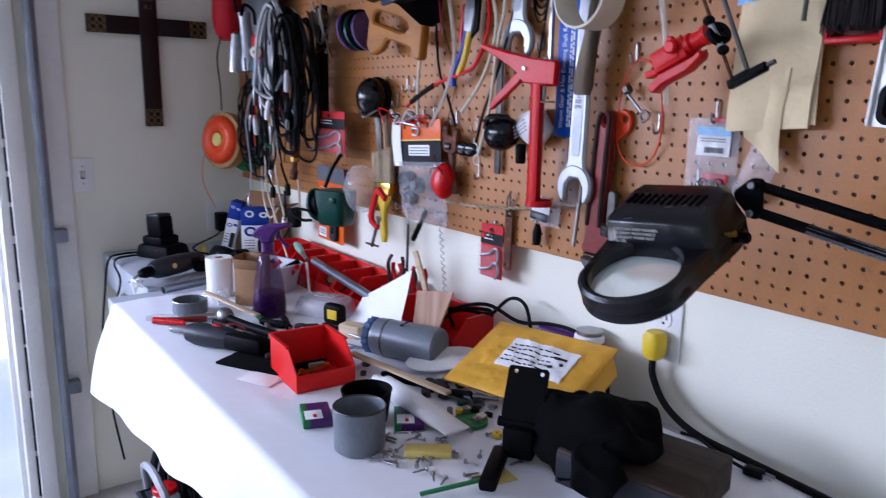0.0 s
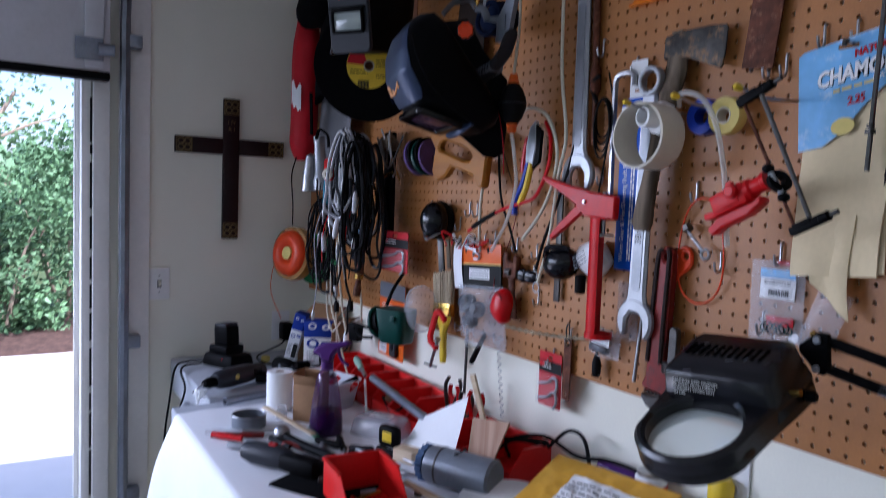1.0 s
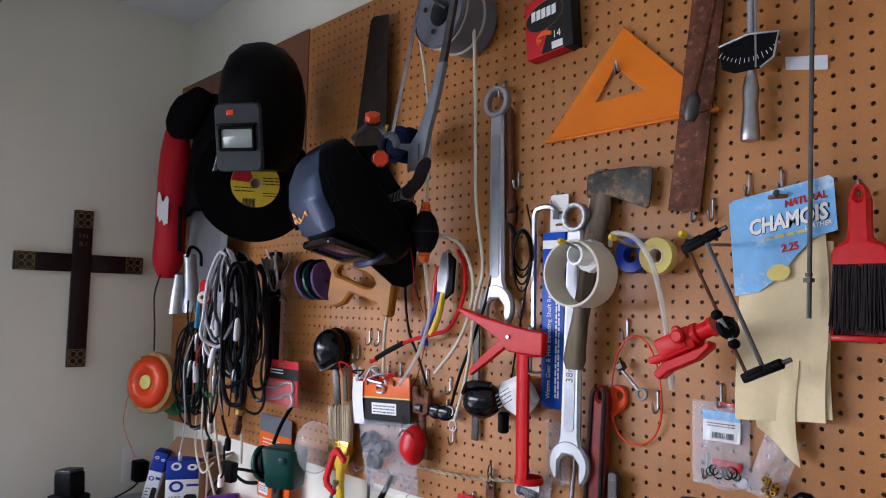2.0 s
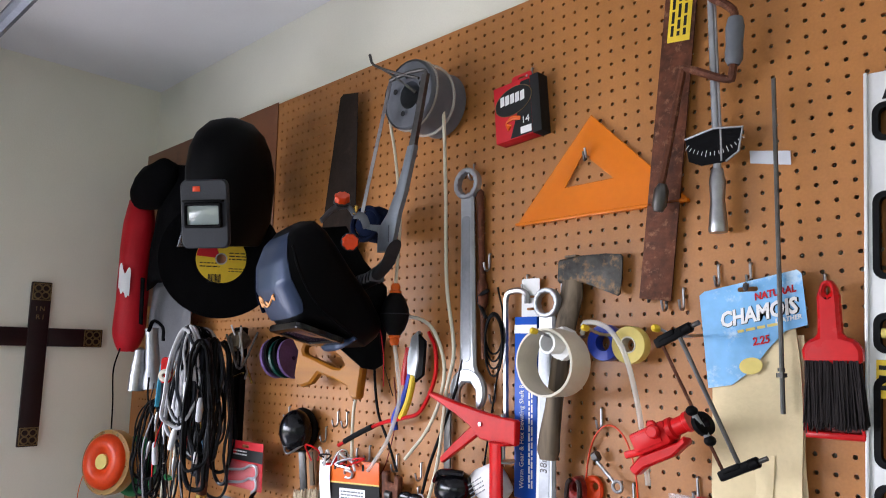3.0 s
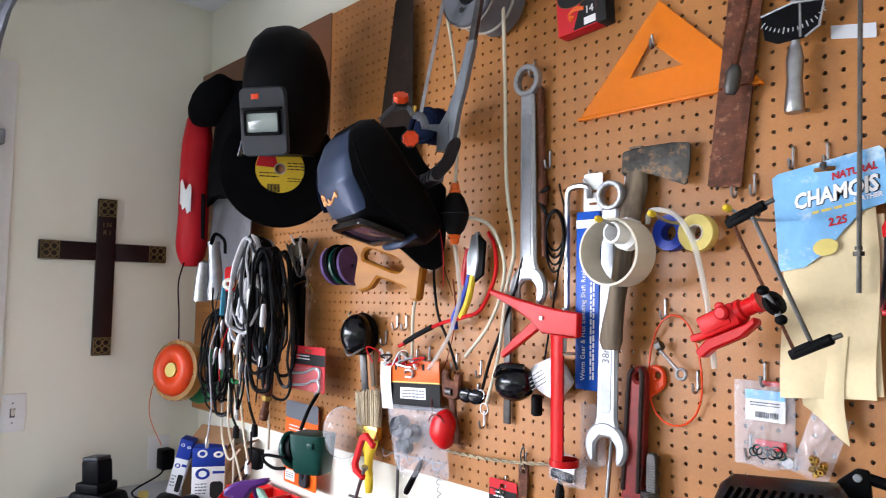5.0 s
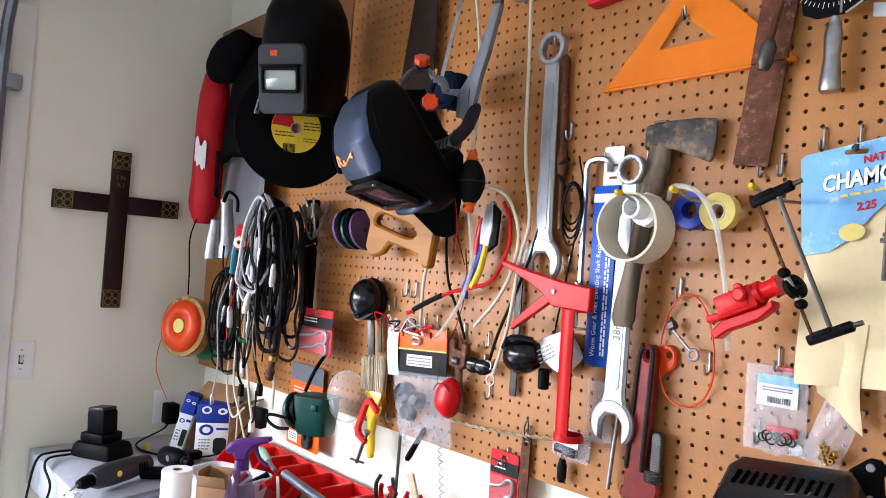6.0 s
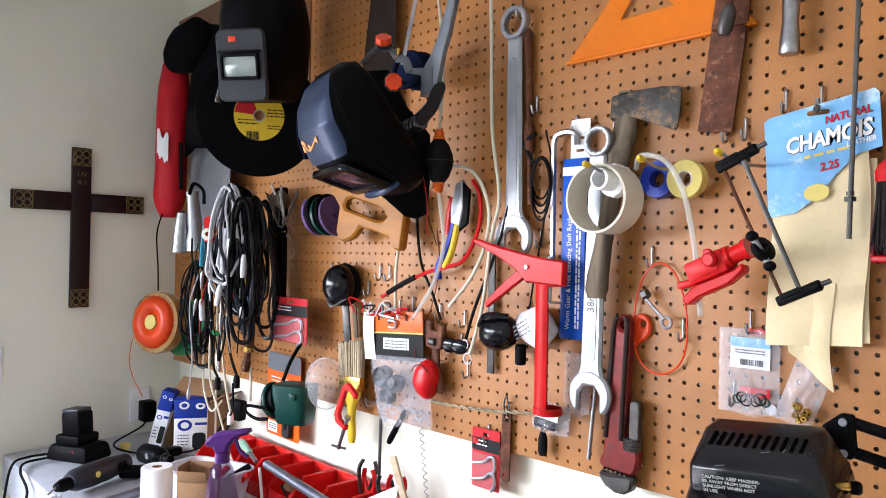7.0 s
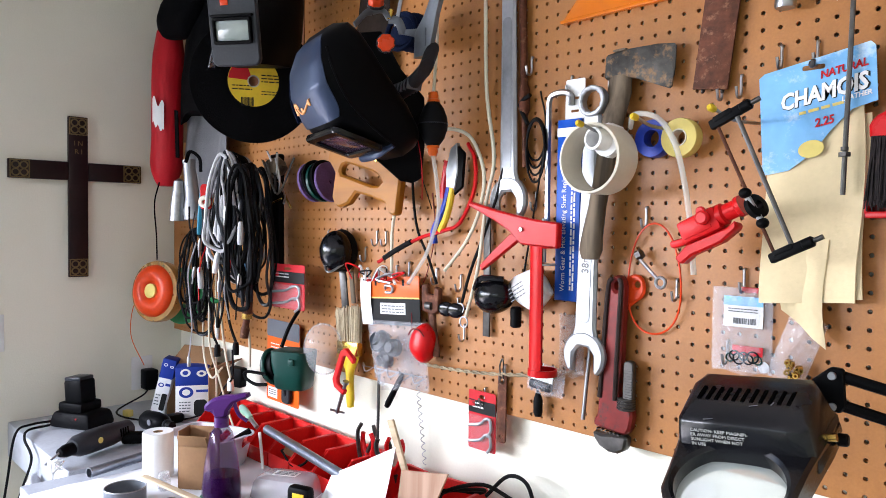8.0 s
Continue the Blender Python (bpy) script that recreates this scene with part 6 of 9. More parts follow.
blister(at(0.892, 1.44, -0.07), 0.168, 0.118, 0.42, "red and black blister pack holding two screw hooks", 3)
blister(at(1.552, 1.205, -0.012, 0.0), 0.076, 0.122, 0.38, "narrow red and black blister pack hanging low on the board", 9)
ob = thing("card_pack", "long orange cardboard tool card with a grey top", "package", at(0.78, 1.272, -0.014, 1.0))
part("card", one(plate, rounded(0.172, 0.235, 0.008, 3, 0, -0.1175), 0.0014, pose(0, 0, 0, 90)), ORANGE, ob)
part("grey_top", one(plate, rounded(0.172, 0.05, 0.006, 3, 0, -0.025), 0.0004, pose(0, -0.0016, 0, 90)), GREY, ob)
lb = part("white_panel", one(box, (0.05, 0.0005, 0.03), pose(-0.052, -0.002, -0.212)), PAPER, ob)
bars(lb, INK, pose(-0.052, -0.0024, -0.205, 90), 3, 0.04, 0.006, 0.002, 6)
bars(ob, WHITE, pose(-0.02, -0.0021, -0.07, 90), 4, 0.09, 0.01, 0.003, 8)
part("tool_end", one(plate, rounded(0.04, 0.075, 0.012, 4, 0.035, -0.19), 0.014, pose(0, -0.0015, 0, 90), [rounded(0.012, 0.03, 0.005, 3, 0.035, -0.19)], 0.003), DARKGREY, ob)

ob = thing("green_scoop", "dark green plastic scoop with a black wire handle", "scoop", pose(0.968, -0.095, 1.178, 0, 0, 25))
bm = one(loft, shell([(-0.052, 0.04, 0.032, 0.027, 0), (-0.047, 0.044, 0.036, 0.03, 0), (-0.005, 0.049, 0.042, 0.034, 0), (0.036, 0.052, 0.045, 0.036, 0), (0.046, 0.052, 0.045, 0.036, 0)], p=5.0))
part("bin", bm, TEAL, ob)
part("rim", one(box, (0.084, 0.08, 0.006), pose(0, -0.004, 0.044), 0.003), TEAL, ob)
part("mouth_rim", one(ringg, 0.036, 0.006, pose(-0.054, -0.016, 0.002, 0, 72, -24) @ Matrix.Diagonal((1.15, 0.85, 1, 1)), 28, 8), TEAL, ob)
# solid black plug that paints in the shaded inside of the scoop
part("mouth", one(lathe, [(0, 0.02), (0.03, 0.018), (0.036, 0.0), (0.038, -0.02), (0.0, -0.02)], pose(-0.052, -0.014, 0.002, 0, 72, -24) @ Matrix.Diagonal((1.1, 0.8, 1, 1)), 24), BLACK, ob, "black plug coloured as the shaded inside of the mouth")
part("lug", one(box, (0.016, 0.008, 0.016), pose(0.02, -0.047, 0.022), 0.002), TEAL, ob)
part("wire_handle", one(tube, [(-0.05, -0.05, -0.012), (-0.11, -0.05, -0.01), (-0.115, -0.05, -0.025), (-0.085, -0.05, -0.04), (-0.05, -0.05, -0.038)], 0.0045, n=6), BLACK, ob)
part("hanging_strap", one(tube, [(-0.04, 0.0, 0.05), (-0.03, 0.02, 0.1), (-0.02, 0.06, 0.15)], 0.005, n=6), BLACK, ob)

ob = thing("ear_muff", "glossy black ear muff cup hanging on its band", "ear muff", pose(1.075, -0.03, 1.48, 0, 0, 20))
part("cup", one(ball, (0.044, 0.034, 0.052), pose(0, -0.02, 0), 24, 14), GLOSSBLACK, ob)
part("cushion", one(ringg, 0.034, 0.012, pose(0, 0.006, 0, 90) @ Matrix.Diagonal((1, 1.2, 1, 1)), 28, 10), RUBBER, ob)
part("yoke", one(tube, [(-0.03, -0.03, -0.03), (0.0, -0.05, -0.05), (0.03, -0.03, -0.03)], 0.003, n=6), STEEL, ob)
part("band", one(box, (0.02, 0.006, 0.1), pose(0.012, 0.0, -0.1, 0, -6, 0), 0.002), DARKSTEEL, ob)
part("second_band", one(box, (0.012, 0.006, 0.08), pose(0.034, 0.004, -0.09, 0, -6, 0), 0.002), OLDWOOD, ob)

ob = thing("paint_brush", "flat paint brush with pale bristles and a yellow handle", "paint brush", at(1.118, 1.255, -0.03, -2))
s = random.Random(5)
bm = bmesh.new()
for k in range(260):
    x = s.uniform(-0.042, 0.042)
    y = s.uniform(-0.008, 0.004)
    tube(bm, [(x, y, 0.0), (x * 1.12 + s.gauss(0, 0.0015), y * 1.3, 0.084 + 0.006 * (x / 0.042) + s.gauss(0, 0.003))], 0.0014, n=4, smooth=False)
part("bristle_tuft", bm, PALEBRISTLE, ob)
part("ferrule", one(box, (0.086, 0.018, 0.034), pose(0, -0.002, -0.014), 0.003), BRASS, ob)
bm = one(loft, [[(w * math.cos(a), 0.008 * math.sin(a) - 0.002, z) for a in [2 * math.pi * k / 12 for k in range(12)]] for w, z in ((0.04, -0.03), (0.034, -0.045), (0.016, -0.07), (0.012, -0.1), (0.015, -0.14), (0.009, -0.16))])
part("handle", bm, YELLOW, ob)
ob = thing("face_shield_dome", "clear plastic dome lens hanging by its rim", "lens", pose(1.06, -0.07, 1.235, 0, 0, 35))
part("dome", one(lathe, [(0.0, -0.03), (0.022, -0.028), (0.04, -0.018), (0.048, -0.004), (0.05, 0.0), (0.052, 0.001)], pose(0, 0, 0, -90) @ Matrix.Diagonal((1, 1.25, 1, 1)), 32), DOMEGLASS, ob)
part("rim", one(ringg, 0.051, 0.0018, pose(0, 0, 0, 90) @ Matrix.Diagonal((1, 1.25, 1, 1)), 36, 6), CLEAR, ob)
ob = thing("c_clamp", "small red C-clamp with a steel tee screw", "clamp", at(1.15, 1.2, -0.065, 24))
bm = one(plate, [(0.03, 0.045), (-0.01, 0.052), (-0.026, 0.035), (-0.026, -0.045), (-0.012, -0.06), (0.028, -0.058), (0.028, -0.044), (-0.004, -0.044), (-0.01, -0.034), (-0.01, 0.028), (0.0, 0.036), (0.03, 0.03)], 0.012, pose(0, 0, 0, 90), bevel=0.0025)
part("frame", bm, REDPAINT, ob)
part("screw", one(tube, [(0.02, -0.006, -0.03), (0.02, -0.006, -0.115)], 0.0045, n=8, smooth=False), STEEL, ob)
part("tee_bar", one(tube, [(0.008, -0.02, -0.11), (0.032, 0.008, -0.11)], 0.003, n=7, smooth=False), STEEL, ob)
part("pad", one(cyl, 0.008, 0.006, pose(0.02, -0.006, -0.03), 14), STEEL, ob)

ob = thing("header_bag", "clear bag of dark parts under an orange and black header card", "bag", at(1.27, 1.425, -0.03, -3.5))
hd = part("header_card", one(box, (0.19, 0.004, 0.05), pose(0.008, 0, -0.023), 0.001), ORANGE, ob, "orange header card")
for x in (-0.05, 0.05):
    part("slot", one(box, (0.007, 0.0006, 0.014), pose(x, -0.0023, -0.012)), INK, hd)
part("fold_line", one(box, (0.19, 0.0006, 0.003), pose(0.008, -0.0022, -0.047)), TAPEYELLOW, hd)
bk = part("lower_card", one(box, (0.19, 0.003, 0.06), pose(0.008, 0, -0.08), 0.001), INK, ob, "black lower card")
lb = part("label", one(box, (0.09, 0.0006, 0.026), pose(0.01, -0.002, -0.072)), PAPER, bk, "white address-like label")
bars(lb, GREY, pose(0.01, -0.0025, -0.066, 90), 3, 0.08, 0.007, 0.003, 14)
part("receipt", one(sheet, lambda u, v: Vector((-0.105 + 0.04 * u, -0.004 - 0.003 * math.sin(4 * v), 0.0 - 0.112 * v)), 4, 10, 0.0006), PAPER, ob, "folded white slip")
part("bag", one(clear_bag, 0.2, 0.15, 0.07, 0.022, 0.12), CLEAR, ob, m=pose(0.02, -0.004, -0.1))
for k, (x, z, r) in enumerate(((-0.02, -0.15, 0.026), (0.03, -0.16, 0.02), (0.0, -0.185, 0.022))):
    bm = one(lathe, [(0, 0), (r, 0), (r, 0.012), (r * 0.6, 0.018), (r * 0.6, 0.026), (0, 0.026)], pose(x, -0.012, z, 60 + 20 * k, 15 * k, 0), 18)
    part("rubber_part", bm, DARKGREY, ob)
part("clip", one(tube, [(-0.01, -0.006, -0.026), (0.0, -0.012, -0.018), (0.018, -0.008, -0.022), (0.012, -0.006, -0.034), (-0.006, -0.008, -0.034)], 0.003, n=7), CHROME, ob)
ob = thing("wire_bunch", "bunch of thin red, white and black wires with bare ends", "wires", at(1.25, 1.43, -0.035))
s = random.Random(8)
for k in range(11):
    x = -0.075 + 0.014 * k
    part("wire", one(tube, [(x, s.uniform(-0.02, 0.01), -0.01), (x + s.uniform(-0.02, 0.02), s.uniform(-0.03, 0.0), s.uniform(0.0, 0.02)), (x + s.uniform(-0.05, 0.04), s.uniform(-0.03, 0.01), s.uniform(-0.012, 0.022)), (x + s.uniform(-0.05, 0.05), s.uniform(-0.03, 0.0), -0.015)], s.choice((0.0014, 0.002, 0.003)), n=6, per=5), (REDPAINT, WHITE, RUBBER, WHITE, STEEL)[k % 5], ob)

ob = thing("red_float", "round red plastic float hanging by a thin wire", "float", pose(1.393, -0.032, 1.288))
bm = one(ball, (0.033, 0.03, 0.042), pose(0.004, -0.004, 0, 0, 12, 0), 30, 18)
for v in bm.verts:
    v.co += Vector(noise.noise_vector(v.co * 24)) * 0.006
part("body", bm, RED, ob)
part("seam", one(tube, [(0.03 * math.cos(a) + 0.004, -0.03 + 0.004 * abs(math.cos(a)), 0.034 * math.sin(a)) for a in (0.6, 1.0, 1.4, 1.8, 2.2, 2.6)], 0.0016, n=6), OLDRED, ob)
part("wire", one(tube, [(-0.03, -0.01, 0.03), (-0.05, 0.01, 0.09), (-0.02, 0.02, 0.14), (0.0, 0.03, 0.24), (-0.01, 0.03, 0.33)], 0.0012, n=5), OLDRED, ob)
ob = thing("monkey_wrench", "small rusty adjustable wrench hanging jaws up", "wrench", at(1.412, 1.385, -0.02, 3))
part("head", one(plate, [(-0.03, 0.03), (-0.012, 0.034), (-0.01, 0.012), (0.01, 0.01), (0.012, 0.03), (0.028, 0.026), (0.028, -0.022), (0.014, -0.032), (-0.024, -0.028)], 0.014, pose(0, 0, 0, 90), bevel=0.003), RUST, ob)
part("worm", one(cyl, 0.009, 0.018, pose(-0.01, -0.012, -0.014, 0, 90, 0), 14), DARKSTEEL, ob)
bm = one(loft, [[(x + w * math.cos(a), 0.006 * math.sin(a) - 0.007, z) for a in [2 * math.pi * k / 12 for k in range(12)]] for x, w, z in ((0.002, 0.012, -0.026), (0.008, 0.009, -0.06), (0.018, 0.012, -0.1), (0.022, 0.01, -0.122))])
part("handle", bm, RUST, ob)
ob = thing("safety_glasses", "dark safety glasses hooked on the board", "glasses", at(1.47, 1.368, -0.028))
for x in (-0.012, 0.02):
    part("lens", one(ball, (0.022, 0.006, 0.016), pose(x, -0.004 * (x > 0), 0, 0, 0, 10), 18, 10), GLOSSBLACK, ob)
part("temple", one(tube, [(0.04, 0, 0.004), (0.045, 0.014, 0.004), (0.03, 0.02, 0.0)], 0.0022, n=6), BLACK, ob)
ob = thing("black_cup", "glossy black rubber cup hanging mouth down", "cup", pose(1.612, -0.045, 1.41, 0, -12, 0))
part("cup", one(ball, (0.046, 0.034, 0.036), I4, 24, 12), GLOSSBLACK, ob)
part("lip", one(tube, [(-0.04, -0.01, 0.02), (0.0, -0.03, 0.035), (0.04, -0.012, 0.026)], 0.006, n=8), GLOSSBLACK, ob)
ob = thing("printed_rag", "crumpled white printed plastic wrapper on the board", "wrapper", pose(1.684, -0.024, 1.425))
bm = one(ball, (0.05, 0.022, 0.036), I4, 26, 16)
for v in bm.verts:
    v.co += Vector(noise.noise_vector(v.co * 28)) * 0.011
part("wrapper", bm, WHITE, ob, smooth=20)
bars(ob, GREY, pose(-0.012, -0.03, 0.008, 80, -30, 0), 4, 0.04, 0.008, 0.0022, 17)
part("stopper", one(cyl, 0.011, 0.04, pose(-0.03, -0.005, -0.075, 0, 0, 0), 14, bevel=0.003), BLACK, ob)
part("bag_behind_gun", one(clear_bag, 0.055, 0.11, 0.02), CLEAR, label="crumpled clear bag behind the caulking gun", category="bag", m=at(1.772, 1.385, -0.008))
ob = thing("small_parts_bag", "clear bag with a printed label and dark part hanging low", "bag", at(1.72, 1.285, -0.012, 6))
part("bag", one(clear_bag, 0.085, 0.055, 0.024), CLEAR, ob)
part("label", one(box, (0.05, 0.001, 0.02), pose(0.0, -0.014, -0.02), 0.0003), PAPER, ob)
part("part_inside", one(box, (0.05, 0.014, 0.016), pose(-0.004, -0.01, -0.04), 0.004), DARKGREY, ob)
ob = thing("plug_lead", "short black lead with a moulded plug", "lead", at(1.7, 1.24, -0.02))
part("lead", one(tube, [(0, 0, 0.02), (0.003, 0, -0.01)], 0.0025, n=6, smooth=False), RUBBER, ob)
part("plug", one(lathe, [(0, 0), (0.006, 0), (0.009, 0.008), (0.009, 0.03), (0.005, 0.045), (0, 0.045)], pose(0.004, 0, -0.055), 14), RUBBER, ob)
ob = thing("steel_strap", "dark steel strap with a keyhole end", "strap", at(1.604, 1.18, -0.008, 1))
part("strap", one(plate, rounded(0.024, 0.14, 0.006, 3), 0.004, pose(0, 0, 0, 90), [arc(0, 0.055, 0.006, 0, 330, 11), arc(0, -0.058, 0.004, 0, 330, 11)], 0.0008), RUST, ob)
part("wire_loop", one(tube, [(-0.003, -0.004, 0.06), (-0.005, -0.006, 0.085), (0.0, -0.004, 0.1), (0.005, -0.006, 0.085), (0.003, -0.004, 0.06)], 0.0016, n=6), DARKSTEEL, ob)
bm = bmesh.new()
for k in (0, 1):
    tube(bm, [(1.375 + 0.3 * u / 30, -0.012 + 0.0022 * math.cos(u * 1.3 + math.pi * k), 1.236 + 0.022 * u / 30 - 0.006 * math.sin(math.pi * u / 30) + 0.0022 * math.sin(u * 1.3 + math.pi * k)) for u in range(31)], 0.0023, n=5, per=3)
part("twine", bm, TWINE, label="twisted old twine strung along the lower board", category="twine")
bm = bmesh.new()
tube(bm, [(1.348 + 0.03 * u / 60 + 0.0045 * math.cos(u * 1.256), -0.012 + 0.0045 * math.sin(u * 1.256), 1.205 - 0.195 * u / 60) for u in range(61)], 0.001, n=5, per=2)
part("wire_spring", bm, STEEL, label="stretched thin wire spring hanging below the board", category="spring")
part("dark_rod", one(tube, [(1.215, -0.015, 1.2), (1.217, -0.02, 1.03)], 0.0038, n=8, smooth=False), DARKSTEEL, label="dark thin rod hanging below the board", category="rod")
bm = one(lathe, [(0, 0), (0.006, 0), (0.0075, 0.01), (0.006, 0.09), (0.003, 0.1), (0, 0.1)], pose(1.275, -0.04, 1.127, 0, 34, 0), 12)
part("black_grip", bm, BLACK, label="black tool grip hanging aslant under the bag", category="tool handle")
ob = thing("wire_rack", "bent wire rack holding small hooks on the lower board", "wire rack", at(1.26, 1.2, -0.015))
for k in range(5):
    part("wire", one(tube, [(-0.1 + 0.045 * k, 0, 0.0), (-0.09 + 0.045 * k, -0.014, 0.012), (-0.075 + 0.045 * k, -0.018, -0.006), (-0.06 + 0.045 * k, -0.004, 0.004)], 0.0016, n=6), STEEL, ob)
part("rail", one(tube, [(-0.11, 0, 0), (0.11, 0, 0.006)], 0.0018, n=6, smooth=False), STEEL, ob)

# sanding discs and clips beside the saw
ob = thing("sanding_disc_stack", "stack of purple and green sanding discs on a hook", "sanding discs", pose(0.985, -0.028, 1.655, 0, 0, 40))
for k, ma in enumerate((LILAC, CLOTHBLACK, TEAL, CLOTHBLACK, LILAC)):
    part("disc", one(lathe, [(0.006, 0), (0.052, 0), (0.052, 0.008), (0.006, 0.008), (0.006, 0)], pose(0.012 * k - 0.024, -0.003 * k, 0.006 * (k % 2), 78, 0, 60), 32), ma, ob)
ob = thing("clip_cluster", "cluster of small steel spring clips and wires", "clips", pose(0.83, -0.06, 1.69))
s = random.Random(11)
for k in range(8):
    a = [(s.uniform(-0.03, 0.06), s.uniform(-0.04, 0.01), s.uniform(-0.1, 0.06)) for q in range(3)]
    part("clip_wire", one(tube, [a[0], a[1], a[2]], 0.003, n=6), (STEEL, DARKSTEEL, BRASS)[k % 3], ob)
bm = one(ball, (0.035, 0.03, 0.03), pose(-0.02, 0, 0.01), 14, 9)
for v in bm.verts:
    v.co += Vector(noise.noise_vector(v.co * 40)) * 0.01
part("clump", bm, OLDWOOD, ob)

# the hanks of cable
def hank(m, w, h, seed, mats, turns, r, label):
    """Loops of cable over one hook, gathered at the top."""
    s = random.Random(seed)
    ob = thing("cable_hank", label, "cables", m, "hanks of cable")
    for k in range(turns):
        ww, hh = w * s.uniform(0.35, 1.0), h * s.uniform(0.72, 1.05)
        ox, oy = s.uniform(-0.45, 0.45) * w, s.uniform(-0.06, 0.012)
        pts = []
        for q in range(14):
            a = 2 * math.pi * q / 14
            low = 0.5 - 0.5 * math.sin(a)
            pinch = 0.5 + 0.5 * low ** 0.7
            pts.append((ox * (0.35 + 0.65 * low) + ww * pinch * math.copysign(abs(math.cos(a)) ** 0.7, math.cos(a)) + s.gauss(0, 0.003), oy + s.gauss(0, 0.005), -hh / 2 + hh / 2 * math.sin(a) + s.gauss(0, 0.003)))
        part("loop", one(tube, pts, r * s.uniform(0.7, 1.25), n=7, per=5, closed=True), mats[k % len(mats)], ob)
    return ob


GREYCORD = mat("grey cable jacket", (0.34, 0.34, 0.36), 0.4, var=0.1, bump=0.0)
BLUEGREY = mat("blue-black cable jacket", (0.012, 0.014, 0.02), 0.35, spec=0.3, var=0.15, bump=0.0)
SILVERCORD = mat("pale grey cable jacket", (0.5, 0.5, 0.52), 0.4, var=0.15, bump=0.0)
hank(pose(0.7, -0.11, 1.735, 0, 0, 36), 0.095, 0.34, 1, (RUBBER, SILVERCORD, BLUEGREY, GREYCORD, RUBBER, BLUEGREY, SILVERCORD, RUBBER, GREYCORD, RUBBER), 15, 0.0044, "thick hank of black and grey cables on one hook")
hank(pose(0.75, -0.15, 1.735, 0, 0, 36), 0.05, 0.25, 2, (SILVERCORD, GREYCORD, RUBBER, SILVERCORD, BLUEGREY, GREYCORD, RUBBER), 11, 0.0044, "hank of pale grey cables hanging in front of others")
hank(pose(0.8, -0.14, 1.7, 0, 0, 36), 0.05, 0.38, 6, (RUBBER, BLUEGREY, RUBBER), 5, 0.0062, "long loops of thick black cable")
hank(pose(0.5, -0.12, 1.53, 0, 0, 36), 0.06, 0.3, 3, (BLUEGREY, RUBBER, RUBBER, RUBBER), 12, 0.0032, "lower hank of thin black cables")
hank(pose(0.79, -0.1, 1.7, 0, 0, 36), 0.055, 0.42, 4, (RUBBER, BLUEGREY), 6, 0.0048, "long black cable hank beside the clips")
ob = thing("flashlight", "silver metal lamp head with a curled strap", "flashlight", pose(0.46, -0.13, 1.56, 0, -6, 36))
part("head", one(lathe, [(0, 0), (0.03, 0), (0.03, 0.03), (0.022, 0.06), (0.018, 0.16), (0.02, 0.18), (0, 0.18)], n=22), CHROME, ob)
part("strap", one(tube, [(0.0, -0.02, 0.17), (0.02, -0.025, 0.2), (0.04, -0.01, 0.18), (0.035, 0, 0.14)], 0.006, n=7, flat=0.4), CLOTHBLACK, ob)
part("second_head", one(lathe, [(0, 0), (0.026, 0), (0.024, 0.05), (0.016, 0.12), (0, 0.13)], pose(-0.055, 0.0, 0.0, 0, 8, 0), 20), STEEL, ob)
part("teal_grip", one(tube, [(0.0, 0, 0), (0.006, -0.004, 0.06), (0.01, 0, 0.12)], 0.013, n=10, flat=0.7), mat("teal grip", (0.02, 0.2, 0.3), 0.4), label="teal plastic tool grip hanging among the cables", category="tool handle", m=pose(0.548, -0.15, 1.515, 0, 0, 30))
ob = thing("toggle_clip", "red cable clip with a round boss", "clip", pose(0.67, -0.19, 1.62, 0, 0, 40))
part("body", one(plate, rounded(0.03, 0.07, 0.01, 4), 0.012, pose(0, 0, 0, 90), bevel=0.002), REDPAINT, ob)
part("boss", one(lathe, [(0.006, 0), (0.017, 0), (0.017, 0.006), (0.012, 0.01), (0.006, 0.01), (0.006, 0)], pose(0, -0.012, -0.014, 90), 20), CREAM, ob)
bm = one(tube, [(0, 0, 0.03), (0.002, 0, 0.0)], 0.008, n=10, smooth=False)
part("yellow_connector", bm, YELLOW, label="small yellow cable connector", category="connector", m=pose(0.775, -0.13, 1.455))
part("blue_connector", one(tube, [(0, 0, 0.04), (0.002, 0, 0.0)], 0.009, n=10, smooth=False), SKYCARD, label="small light blue cable connector", category="connector", m=pose(0.778, -0.13, 1.41))
part("white_tag", one(box, (0.022, 0.002, 0.026), I4, 0.0006), PAPER, label="white paper tag on a cable", category="tag", m=pose(0.71, -0.18, 1.53, 0, 8, 40))
part("white_tag", one(box, (0.02, 0.002, 0.03), I4, 0.0006), PAPER, label="white paper tag wrapped on a cable", category="tag", m=pose(0.765, -0.17, 1.6, 0, 30, 40))
for k, (x, z, tilt, ma) in enumerate(((0.765, 1.56, 8, SILVERCORD), (0.79, 1.53, -6, PAPER), (0.74, 1.5, 14, SILVERCORD), (0.7, 1.41, 20, PAPER), (0.61, 1.36, -10, SILVERCORD), (0.83, 1.49, 4, SILVERCORD))):
    part("cable_sleeve", one(lathe, [(0, 0), (0.007, 0.002), (0.0085, 0.012), (0.008, 0.05), (0.005, 0.062), (0, 0.064)], n=12), ma, label="pale plastic sleeve on a hanging cable", category="sleeve", group="pale cable sleeves", m=pose(x, -0.195 + 0.004 * k, z, 0, tilt, 0))
